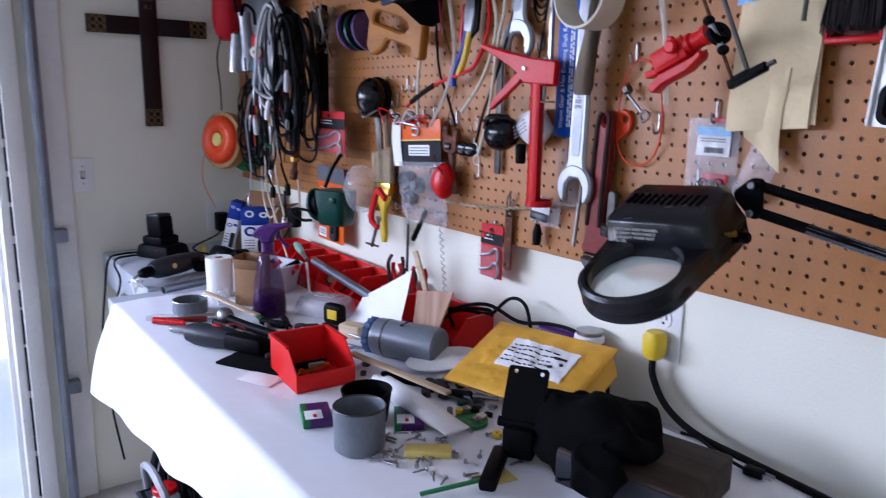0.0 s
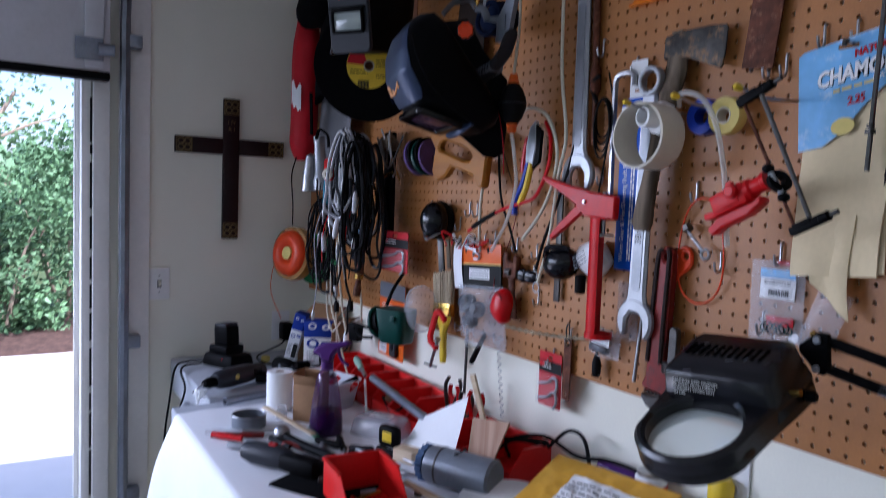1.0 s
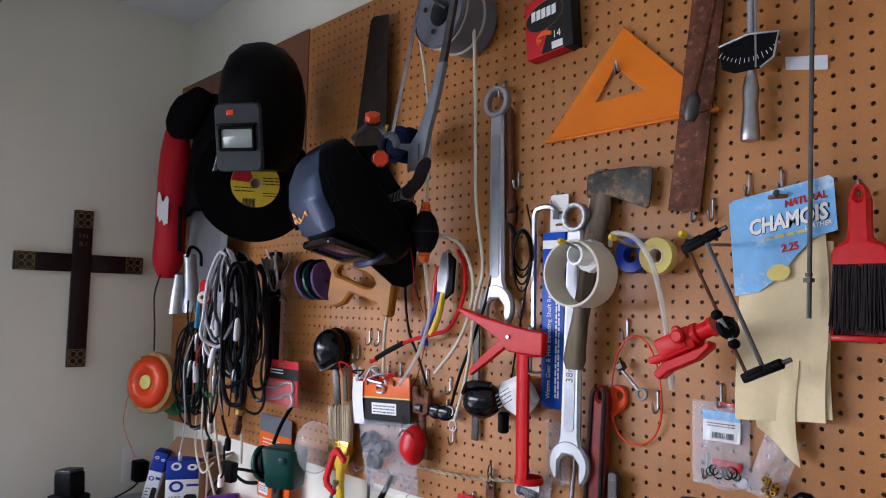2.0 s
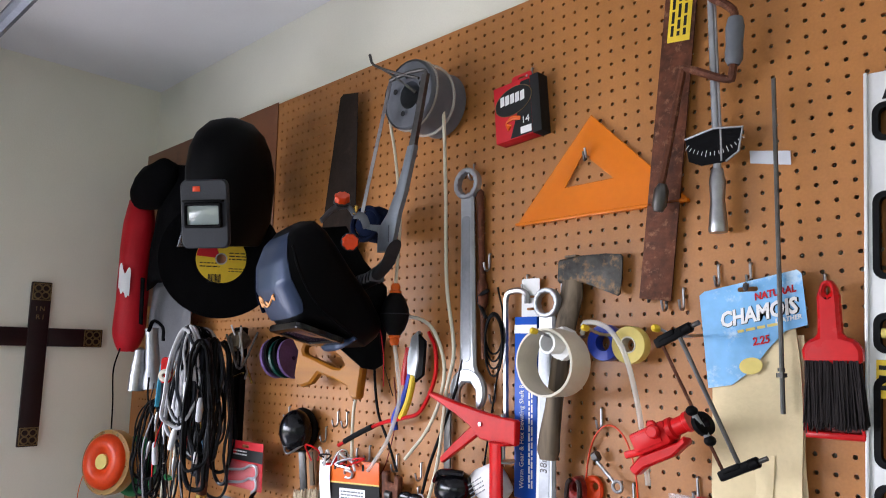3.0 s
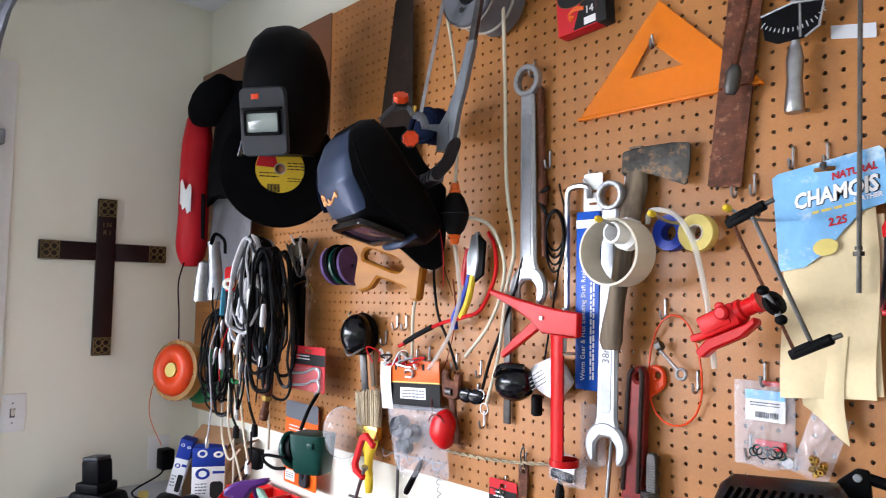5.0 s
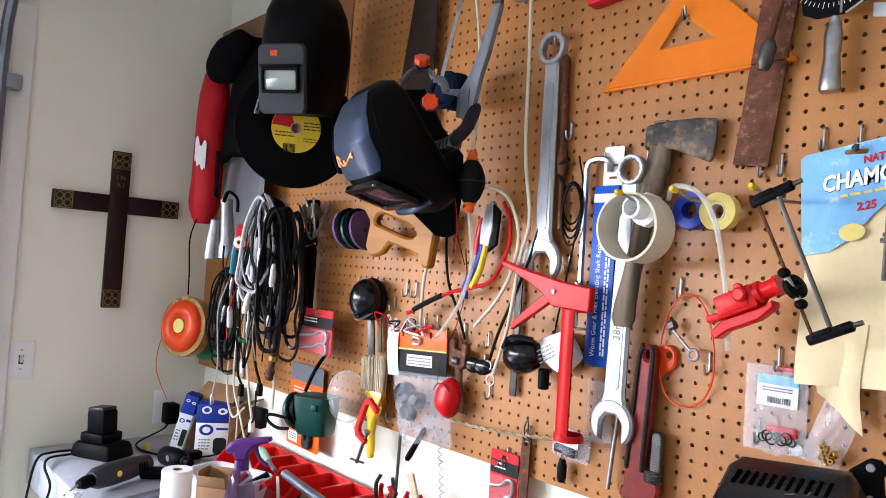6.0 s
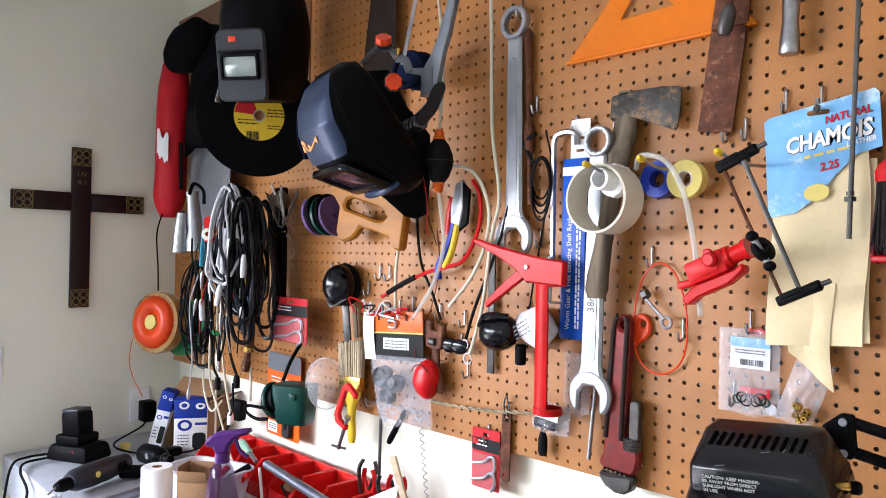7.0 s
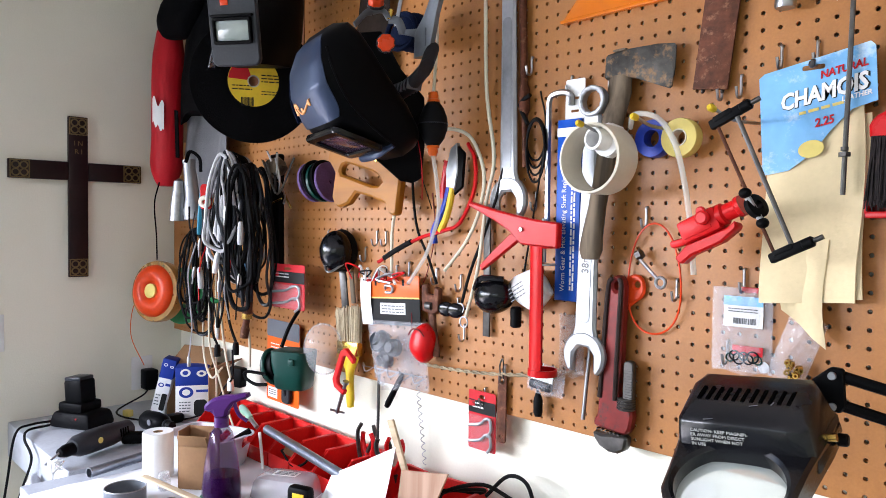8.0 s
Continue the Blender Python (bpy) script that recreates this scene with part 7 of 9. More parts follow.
for k, (x, z, tilt) in enumerate(((0.6, 1.47, 10), (0.655, 1.44, -8), (0.72, 1.36, 5), (0.56, 1.39, 20))):
    ob = thing("jack_plug", "small metal jack plug on a black cable end", "plug", pose(x, -0.18, z, 0, tilt, 0), "jack plugs in the hanks")
    part("barrel", one(lathe, [(0, 0), (0.0045, 0.001), (0.0055, 0.006), (0.0055, 0.026), (0.003, 0.034), (0, 0.034)], n=12), STEEL, ob)
    part("pin", one(lathe, [(0, -0.022), (0.0022, -0.018), (0.0026, 0.0), (0, 0.0)], n=10), CHROME, ob)
# single leads trailing out of the hanks
s = random.Random(29)
for k in range(13):
    x, y, z = 0.54 + 0.024 * k + s.gauss(0, 0.01), -0.17 + s.gauss(0, 0.012), s.uniform(1.46, 1.62)
    drop = s.uniform(0.16, 0.34)
    ob = thing("cable_lead", "single thin lead trailing out of the cable hanks", "cable", pose(x, y, z), "leads trailing from the hanks")
    pts = [(s.gauss(0, 0.012), s.gauss(0, 0.006), -drop * q / 4) for q in range(5)]
    part("lead", one(tube, pts, s.choice((0.0018, 0.0024, 0.003)), n=6), (RUBBER, GREYCORD, BLUEGREY, REDPAINT, RUBBER, RUBBER, OLDHOSE)[k % 7], ob)
    x1, y1, z1 = pts[-1]
    if k % 2:
        part("plug", one(lathe, [(0, 0), (0.0045, 0), (0.0055, 0.006), (0.0055, 0.022), (0.003, 0.03), (0, 0.03)], pose(x1, y1, z1 - 0.026), 12), (RUBBER, STEEL, WHITE)[k % 3], ob)
# free ends down to the bench
for k, (pts, r, ma, end) in enumerate((
    ([(0.62, -0.14, 1.4), (0.6, -0.13, 1.25), (0.56, -0.11, 1.12), (0.52, -0.09, 1.0), (0.5, -0.1, 0.95)], 0.003, OLDHOSE, None),
    ([(0.66, -0.15, 1.42), (0.67, -0.15, 1.3), (0.68, -0.14, 1.18), (0.69, -0.13, 1.11)], 0.0036, OLDHOSE, WHITE),
    ([(0.7, -0.15, 1.38), (0.72, -0.15, 1.28), (0.74, -0.14, 1.22)], 0.004, RUBBER, RUBBER),
    ([(0.6, -0.15, 1.36), (0.62, -0.15, 1.24), (0.63, -0.14, 1.2)], 0.0034, RUBBER, RUBBER),
    ([(0.58, -0.14, 1.36), (0.58, -0.14, 1.2), (0.62, -0.13, 1.1), (0.68, -0.12, 0.98), (0.74, -0.12, 0.93)], 0.003, OLDHOSE, None),
    ([(0.8, -0.15, 1.34), (0.815, -0.14, 1.24), (0.8, -0.13, 1.16)], 0.0036, OLDHOSE, None),
    ([(0.52, -0.13, 1.3), (0.5, -0.12, 1.16), (0.55, -0.12, 1.09), (0.62, -0.12, 1.13)], 0.0032, OLDHOSE, None),
    ([(0.74, -0.15, 1.2), (0.72, -0.14, 1.12), (0.64, -0.12, 1.08), (0.5, -0.08, 1.0), (0.42, -0.06, 0.96)], 0.003, RUBBER, None),
)):
    ob = thing("hanging_lead", "loose cable end hanging down towards the bench", "cable", I4, "hanging cable ends")
    part("lead", one(tube, pts, r, n=7), ma, ob)
    if end:
        p = pts[-1]
        bm = one(lathe, [(0, 0), (0.007, 0), (0.009, -0.012), (0.009, -0.034), (0, -0.036)], pose(*p), 12)
        part("plug", bm, end, ob)
ob = thing("hose_fitting", "brass and black hose fitting hanging on a cable end", "fitting", pose(0.83, -0.15, 1.34, 0, 14, 0))
part("barrel", one(lathe, [(0, 0), (0.011, 0), (0.013, -0.03), (0.009, -0.04), (0.009, -0.07), (0.012, -0.075), (0.012, -0.1), (0, -0.1)], n=14), RUST, ob)
part("collar", one(cyl, 0.014, 0.014, pose(0, 0, -0.045), 8), BRASS, ob)
ob = thing("green_tie", "green cable tie around hanging cords", "tie", pose(0.645, -0.15, 1.33))
part("band", one(tube, [(0.014 * math.cos(a), 0.012 * math.sin(a), 0.004 * math.sin(2 * a)) for a in [2 * math.pi * q / 8 for q in range(8)]], 0.005, n=6, closed=True), GREEN, ob)

ob = thing("line_reel", "orange trimmer line reel with a green backing spool", "reel", pose(0.19, -0.13, 1.322, -6, 14, 20) @ Matrix.Diagonal((1.08, 1.08, 1.08, 1)))
part("hub", one(ringg, 0.05, 0.03, pose(0, -0.02, 0, 90), 36, 14, 0.75), REDORANGE, ob)
part("core", one(lathe, [(0, 0), (0.022, 0), (0.022, 0.008), (0, 0.008)], pose(0, -0.028, 0, 90), 20), TAPEYELLOW, ob)
part("spool", one(lathe, [(0.03, 0), (0.084, 0), (0.088, 0.03), (0.03, 0.03), (0.03, 0)], pose(0.045, 0.082, 0, 90), 32), GREEN, ob)
part("wound_line", one(lathe, [(0.05, 0), (0.092, 0.0), (0.094, 0.02), (0.092, 0.034), (0.05, 0.034), (0.05, 0)], pose(0.004, 0.012, 0, 90), 40), mat("amber line", (0.5, 0.26, 0.06), 0.3, var=0.2, see=0.45), ob, "coil of clear amber line")
part("loose_line", one(tube, [(-0.08, 0, -0.03), (-0.085, 0.0, -0.1), (-0.06, 0, -0.17), (0.0, 0.02, -0.24)], 0.0014, n=5), ORANGE, ob)

bm = bmesh.new()
sheet(bm, lambda u, v: Vector((0.24 + 0.28 * u + 0.03 * v, -0.05 - 0.02 * math.sin(7 * u + 2 * v) - 0.012 * noise.noise((u * 3, v * 3, 5)), 1.92 - (0.3 - 0.06 * u) * v)), 24, 20, 0.002)
part("grey_cloth", bm, mat("grey canvas", (0.2, 0.2, 0.215), 0.9, var=0.15, scale=6, fine=260, bump=0.5), label="grey canvas cloth hanging behind the cut-off wheel", category="cloth")
bm = one(box, (0.05, 0.02, 0.34), I4, 0.006)
part("knife_sheath", bm, BLACK, label="long black sheath hanging beside the cables", category="sheath", m=pose(0.795, -0.045, 1.57))

ob = thing("wire_connector", "small blue plug on two thin red and black wires", "connector", pose(1.385, -0.1, 1.76))
part("plug", one(box, (0.03, 0.01, 0.012), pose(0, 0, 0, 0, 8, 0), 0.002), BLUE, ob)
part("red_wire", one(tube, [(0.014, 0, 0.002), (0.035, -0.002, -0.002), (0.055, 0.0, -0.03), (0.06, 0.01, -0.09), (0.04, 0.03, -0.16)], 0.0011, n=5), REDINK, ob)
part("black_wire", one(tube, [(0.014, 0, -0.003), (0.036, -0.002, -0.008), (0.05, 0.004, -0.04), (0.045, 0.02, -0.1), (0.06, 0.04, -0.18)], 0.0011, n=5), RUBBER, ob)

# ---- the magnifier lamp ----
lamp = thing("magnifier_lamp", "black magnifier desk lamp with a round lens and vent slots", "lamp", pose(2.236, -0.366, 1.266, 26, -4, 8))


def shade_ring(w, rows):
    """One level of the lamp's shade: mirrored (half width, depth) pairs, at height w."""
    return [(x, v, w) for x, v in rows] + [(-0.92 * x, v, w) for x, v in reversed(rows)]


bm = one(plate, arc(0, 0, 0.067, 196, 344, 22) + [(0.07, 0.03), (0.081, 0.09), (0.085, 0.125), (0.064, 0.151), (-0.064, 0.151), (-0.076, 0.125), (-0.072, 0.09), (-0.067, 0.03)], 0.036, pose(0, 0, -0.013), [arc(0, 0, 0.0548, 0, 350, 36)], 0.004)
part("lens_plate", bm, LAMPBLACK, lamp, smooth=30)
part("lens_ring", one(lathe, [(0.0545, 0.0), (0.0555, 0.012), (0.061, 0.0155), (0.0645, 0.012), (0.067, 0.004), (0.0678, -0.004)], n=48), LAMPBLACK, lamp)
part("lens", one(lathe, [(0, -0.006), (0.03, -0.0045), (0.0555, 0.0), (0.0555, 0.004), (0.03, 0.0085), (0, 0.01)], n=40), GLASS, lamp, "round clear magnifying lens")
bm = bmesh.new()
loft(bm, [shade_ring(0.003, [(0.02, 0.046), (0.068, 0.044), (0.076, 0.052), (0.086, 0.122), (0.064, 0.15)]),
          shade_ring(0.014, [(0.02, 0.048), (0.067, 0.046), (0.075, 0.054), (0.0855, 0.12), (0.064, 0.15)]),
          shade_ring(0.048, [(0.022, 0.054), (0.064, 0.054), (0.07, 0.062), (0.07, 0.128), (0.06, 0.146)]),
          shade_ring(0.052, [(0.022, 0.058), (0.061, 0.059), (0.066, 0.066), (0.065, 0.126), (0.058, 0.142)]),
          shade_ring(0.056, [(0.02, 0.085), (0.055, 0.086), (0.06, 0.09), (0.059, 0.122), (0.052, 0.136)])])
bmesh.ops.bevel(bm, geom=[e for e in bm.edges if e.is_manifold and e.calc_face_angle(0) > 0.3], offset=0.0045, segments=3, affect="EDGES", clamp_overlap=True)
hs = part("shade", bm, LAMPBLACK, lamp, smooth=50)
for k in range(11):
    part("vent_slot", one(box, (0.0042, 0.024, 0.0022), pose(-0.047 + 0.0094 * k, 0.1, 0.0562, 0, 0, -6), 0.0009), VENTBLACK, hs)
for x, y, ln, a in ((0.012, 0.083, 0.009, 20), (0.03, 0.089, 0.006, 70), (-0.03, 0.0575, 0.01, 15)):
    part("worn_scratch", one(box, (ln, 0.0011, 0.0004), pose(x, y, 0.0563 if y > 0.07 else 0.0532, 0, 0, a)), GREY, hs)
cap = ["CAUTION: KEEP MAGNIFI-", "ER AWAY FROM DIRECT", "SUNLIGHT WHEN NOT", "IN USE"]
for k, line in enumerate(cap):
    writing(line, 0.0052, PALEPRINT, hs, pose(-0.05, 0.0508 - 0.001 * k, 0.0415 - 0.0054 * k, 79, 0, 0), align="LEFT")
bm = one(cyl, 0.007, 0.012, pose(0.083, 0.103, 0.006, 0, 90, 0), 14, bevel=0.002)
part("side_knob", bm, BLACK, lamp)
part("pivot_screw", one(cyl, 0.0042, 0.014, pose(0.074, 0.086, 0.02, 0, 80, 0), 10), BRASS, lamp)
arm = thing("lamp_arm", "black and steel parallel lamp arm reaching to the wall", "lamp arm", I4)
A0, A1 = Vector((2.281, -0.2, 1.374)), Vector((2.9, -0.05, 1.23))
bm = one(plate, [(-0.006, 0.014), (0.007, 0.013), (0.01, -0.03), (0.004, -0.038), (-0.004, -0.036), (-0.026, -0.014), (-0.027, -0.004)], 0.01, pose(*A0, 90, 0, 12), bevel=0.002)
el = part("elbow_bracket", bm, BLACK, arm)
for dx, dz in ((0.0, 0.005), (0.001, -0.03)):
    part("bolt", one(cyl, 0.0045, 0.006, pose(A0.x + dx - 0.002, A0.y - 0.012, A0.z + dz, 90, 0, 12), 12, bevel=0.001), CHROME, el)
part("upper_bar", one(tube, [A0 + Vector((0.0, 0, 0.004)), A1], 0.0068, n=8, smooth=False), BLACK, arm)
part("lower_bar", one(tube, [A0 + Vector((0.007, 0, -0.03)), A1 + Vector((0.007, 0, -0.035))], 0.0068, n=8, smooth=False), BLACK, arm)
part("tape_wrap", one(tube, [A0 + Vector((0.06, 0.014, -0.0435)), A0 + Vector((0.1, 0.024, -0.053)), A0 + Vector((0.21, 0.05, -0.0785))], 0.0078, n=10, smooth=False), CLEAR, arm, "shiny clear tape wound on the bar")
part("wall_bracket", one(box, (0.05, 0.07, 0.09), pose(2.91, -0.03, 1.21), 0.004), BLACK, arm)

# ---- things on the bench ----
T = BENCH + 0.0055     # top of the sheet
G = BENCH + 0.0035     # top of the taped bench end

ob = thing("battery_charger", "black battery charger with a battery standing in it", "charger", pose(0.21, -0.375, G, 0, 0, 28))
part("base", one(box, (0.16, 0.115, 0.05), pose(0, 0, 0.025), 0.014, taper=0.86), BLACK, ob)
part("cradle", one(box, (0.09, 0.085, 0.03), pose(-0.008, 0, 0.062), 0.008), BLACK, ob)
part("battery", one(box, (0.068, 0.062, 0.075), pose(-0.008, 0, 0.107, 0, -4, 0), 0.01), BLACK, ob)
part("battery_top", one(box, (0.06, 0.056, 0.012), pose(-0.012, 0, 0.146, 0, -4, 0), 0.004), DARKGREY, ob)
part("status_light", one(cyl, 0.0025, 0.002, pose(0.03, -0.0545, 0.034, 90), 8), RED, ob)
ob = thing("rotary_drill", "dark grey electric drill lying on its side", "drill", pose(0.505, -0.41, G + 0.036, 0, 0, 28))
bm = one(lathe, [(0, 0), (0.022, 0.002), (0.031, 0.02), (0.034, 0.06), (0.033, 0.13), (0.028, 0.17), (0.026, 0.2), (0, 0.205)], pose(0.0, -0.11, 0, -90), 24, 0.92)
part("body", bm, DARKGREY, ob)
part("chuck", one(lathe, [(0, 0), (0.011, 0.002), (0.017, 0.02), (0.017, 0.042), (0, 0.045)], pose(0, -0.15, -0.002, -90), 18), BLACK, ob)
part("bit", one(tube, [(0, -0.15, -0.002), (-0.002, -0.19, -0.02)], 0.0028, n=8, smooth=False), STEEL, ob)
part("handle", one(box, (0.036, 0.08, 0.03), pose(0.05, 0.07, -0.016, 0, 10, -60), 0.01), BLACK, ob)
part("badge", one(cyl, 0.008, 0.0015, pose(0.0325, -0.045, 0.006, 0, 84, 0), 16), TAPEYELLOW, ob)
for k in range(4):
    part("vent", one(box, (0.0015, 0.004, 0.022), pose(0.0318, 0.03 + 0.009 * k, 0.006, 0, -8, 0), 0.0004), VENTBLACK, ob)
cable("drill_lead", "black power lead lying over the bench end", "cable", [(0.19, -0.46, G + 0.012), (0.2, -0.52, G + 0.01), (0.28, -0.55, G + 0.006), (0.36, -0.552, G - 0.03), (0.3, -0.56, 0.8), (0.22, -0.575, 0.66), (0.2, -0.57, 0.52)], 0.0036, RUBBER)
cable("charger_lead", "black charger lead hanging over the bench edge", "cable", [(0.15, -0.42, G + 0.012), (0.14, -0.5, G + 0.01), (0.16, -0.545, G - 0.005), (0.14, -0.56, 0.8), (0.1, -0.57, 0.62), (0.16, -0.57, 0.4), (0.2, -0.55, 0.2)], 0.0036, RUBBER)
cable("wall_lead", "thin black lead running along the wall to a plug", "cable", [(0.03, -0.1, 1.0), (0.07, -0.13, 0.96), (0.14, -0.25, G + 0.006), (0.3, -0.22, G + 0.005), (0.42, -0.12, G + 0.02), (0.5, -0.06, 1.0), (0.56, -0.05, 1.06)], 0.003, RUBBER)
part("power_adapter", one(box, (0.055, 0.045, 0.07), I4, 0.006), BLACK, label="black plug-in power adapter on the wall", category="adapter", m=pose(0.032, -0.1, 1.0))
part("power_adapter", one(box, (0.05, 0.03, 0.06), I4, 0.006), BLACK, label="black power adapter hanging by its lead", category="adapter", m=pose(0.57, -0.045, 1.085, 0, 4, 20))
ob = thing("tie_wire", "knot of white plastic tie at the bench edge", "tie", pose(0.6, -0.555, G + 0.012))
s = random.Random(21)
for k in range(5):
    part("strand", one(tube, [(s.uniform(-0.03, 0.03), s.uniform(-0.02, 0.0), s.uniform(-0.05, 0.0)), (s.uniform(-0.02, 0.02), s.uniform(-0.02, 0.02), 0.012), (s.uniform(-0.03, 0.03), s.uniform(-0.01, 0.02), s.uniform(-0.03, 0.01))], 0.004, n=6, flat=0.4), WHITE, ob)
ob = thing("impact_driver", "black cordless driver lying behind the drill", "power tool", pose(0.44, -0.235, G + 0.03, 0, 0, 12))
part("body", one(lathe, [(0, 0), (0.02, 0.002), (0.028, 0.015), (0.03, 0.06), (0.027, 0.095), (0.018, 0.11), (0.014, 0.112), (0.013, 0.14), (0, 0.142)], pose(-0.07, 0, 0, 0, 90, 0), 22), BLACK, ob)
part("chuck_ring", one(ringg, 0.0145, 0.003, pose(0.045, 0, 0, 0, 90, 0), 20, 8), DARKGREY, ob)
part("grip", one(box, (0.034, 0.09, 0.03), pose(-0.03, 0.065, -0.008, -6, 0, 14), 0.01), BLACK, ob)
part("badge", one(cyl, 0.009, 0.002, pose(0.0, -0.0285, 0.006, 96, 0, 0), 16), GREY, ob)
part("foam_cube", one(box, (0.026, 0.022, 0.022), I4, 0.003), TAPEYELLOW, label="small block of yellow foam on the bench end", category="foam block", m=pose(0.2, -0.235, G + 0.011, 0, 0, 20))
part("glass_vial", one(lathe, [(0.0, 0.001), (0.014, 0), (0.0155, 0.003), (0.0155, 0.026), (0.0125, 0.032), (0.0125, 0.04), (0.0115, 0.04), (0.0115, 0.03), (0.0145, 0.024), (0.0145, 0.003), (0, 0.002)], n=22), DOMEGLASS, label="small empty glass vial beside the paper roll", category="vial", m=pose(0.915, -0.412, T))
part("conduit_offcut", one(cyl, 0.0125, 0.16, I4, 18, hollow=0.0108), GALV, label="short offcut of grey steel tube lying on the bench", category="pipe", m=pose(0.72, -0.515, T + 0.0126, -90, 0, 16))


def filter_box(m, size, label):
    ob = thing("filter_box", label, "box", m, "blue and white boxes")
    w, d, h = size
    part("carton", one(box, (w, d, h), pose(0, 0, h / 2), 0.0015), PAPER, ob)
    part("blue_top", one(box, (w + 0.0008, d + 0.0008, h * 0.34), pose(0, 0, h * 0.832), 0.0015), BLUEINK, ob, "blue printed upper part")
    for x, z, r in ((-w * 0.2, h * 0.9, w * 0.12), (-w * 0.18, h * 0.54, w * 0.17)):
        part("ring_emblem", one(ringg, r, r * 0.28, pose(x, -d / 2 - 0.0006, z, 90) @ Matrix.Diagonal((1, 0.8, 0.15, 1)), 22, 6), WHITE if z > h * 0.75 else BLUEINK, ob)
    part("small_emblem", one(ringg, w * 0.09, w * 0.035, pose(w * 0.28, -d / 2 - 0.0006, h * 0.88, 90) @ Matrix.Diagonal((1.2, 0.8, 0.15, 1)), 18, 6), WHITE, ob)
    part("blue_stripe", one(box, (w * 0.36, 0.0006, h * 0.045), pose(w * 0.3, -d / 2 - 0.0004, h * 0.56)), BLUEINK, ob)
    part("picture", one(plate, rounded(w * 0.4, h * 0.3, w * 0.12, 4, w * 0.25, h * 0.25), 0.0005, pose(0, -d / 2 - 0.0002, 0, 90)), INK, ob)
    bars(ob, GREY, pose(-w * 0.22, -d / 2 - 0.0006, h * 0.36, 90), 4, w * 0.34, h * 0.055, h * 0.018, 31)
    return ob


filter_box(pose(0.362, -0.09, G, 0, 0, 60), (0.1, 0.07, 0.172), "blue and white boxed part standing on the bench end")
filter_box(pose(0.235, -0.15, G + 0.004, 0, 14, 52), (0.042, 0.06, 0.185), "blue and white box leaning against another box")
ob = thing("open_carton", "open brown cardboard carton behind the boxes", "carton", pose(0.33, -0.06, G, 0, 0, 20))
for x in (-0.09, 0.09):
    part("side", one(box, (0.003, 0.09, 0.17), pose(x, 0, 0.085), 0.0006), CARD, ob)
part("back", one(box, (0.18, 0.003, 0.17), pose(0, 0.044, 0.085), 0.0006), CARD, ob)
part("flap", one(box, (0.17, 0.003, 0.08), pose(-0.02, 0.015, 0.19, -50), 0.0006), CARD, ob)
part("wing_flap", one(box, (0.07, 0.08, 0.003), pose(0.12, 0, 0.178, 0, -25, 0), 0.0006), CARD, ob)

ob = thing("towel_roll", "small roll of white paper towel standing on the bench", "paper roll", pose(0.815, -0.385, T))
part("roll", one(lathe, [(0.012, 0), (0.035, 0), (0.0365, 0.003), (0.0365, 0.108), (0.035, 0.111), (0.012, 0.11), (0.012, 0)], n=36), PAPER, ob)
part("core", one(cyl, 0.0119, 0.109, pose(0, 0, 0.001), 20, hollow=0.0105), CARD, ob)
ob = thing("round_tin", "low round grey metal tin", "tin", pose(0.93, -0.505, T))
part("body", one(lathe, [(0, 0.001), (0.043, 0), (0.044, 0.003), (0.044, 0.032), (0.0425, 0.033), (0.042, 0.006), (0, 0.005)], n=32), MIDGREY, ob)
part("rim", one(ringg, 0.0435, 0.0014, pose(0, 0, 0.033), 32, 6), STEEL, ob)
ob = thing("small_carton", "narrow open brown cardboard box standing on end", "carton", pose(0.945, -0.34, T, 0, 0, 38))
for x in (-0.038, 0.038):
    part("side", one(box, (0.0025, 0.055, 0.135), pose(x, 0, 0.0675), 0.0005), CARD, ob)
for y in (-0.0265, 0.0265):
    part("face", one(box, (0.0735, 0.0025, 0.135 if y > 0 else 0.1), pose(0, y, 0.0675 if y > 0 else 0.05), 0.0005), CARD, ob)
part("flap", one(box, (0.07, 0.0025, 0.03), pose(0, -0.034, 0.115, 25), 0.0005), CARD, ob)
ob = thing("spray_bottle", "purple spray bottle with a trigger head, partly full", "spray bottle", pose(1.068, -0.345, T, 0, 0, 40))
part("body", one(lathe, [(0, 0.001), (0.04, 0), (0.043, 0.006), (0.0425, 0.036), (0.037, 0.085), (0.029, 0.132), (0.024, 0.154), (0.018, 0.164), (0.0135, 0.168), (0.0135, 0.178), (0, 0.178)], n=30), PURPLECLEAR, ob)
part("liquid", one(lathe, [(0, 0.004), (0.038, 0.004), (0.0405, 0.008), (0.04, 0.036), (0.0375, 0.062), (0, 0.062)], n=28), mat("dark purple liquid", (0.008, 0.002, 0.014), 0.15), ob)
part("collar", one(cyl, 0.016, 0.022, pose(0, 0, 0.168), 20), PURPLE, ob)
bm = one(plate, [(-0.034, 0.2), (-0.04, 0.207), (-0.034, 0.219), (-0.018, 0.231), (0.004, 0.238), (0.034, 0.241), (0.06, 0.246), (0.066, 0.243), (0.065, 0.234), (0.046, 0.229), (0.031, 0.222), (0.018, 0.205), (0.0145, 0.188), (-0.0145, 0.188), (-0.018, 0.202)], 0.026, pose(0, 0.013, 0, 90), bevel=0.006)
part("trigger_head", bm, PURPLE, ob)
part("trigger", one(tube, [(0.03, 0, 0.224), (0.034, 0, 0.208), (0.043, 0, 0.193), (0.06, 0, 0.182)], 0.0045, n=8, flat=0.8), PURPLE, ob)
ob = thing("plastic_tub", "milky plastic tub holding red-handled tools", "tub", pose(0.805, -0.25, T, 0, 0, 20))
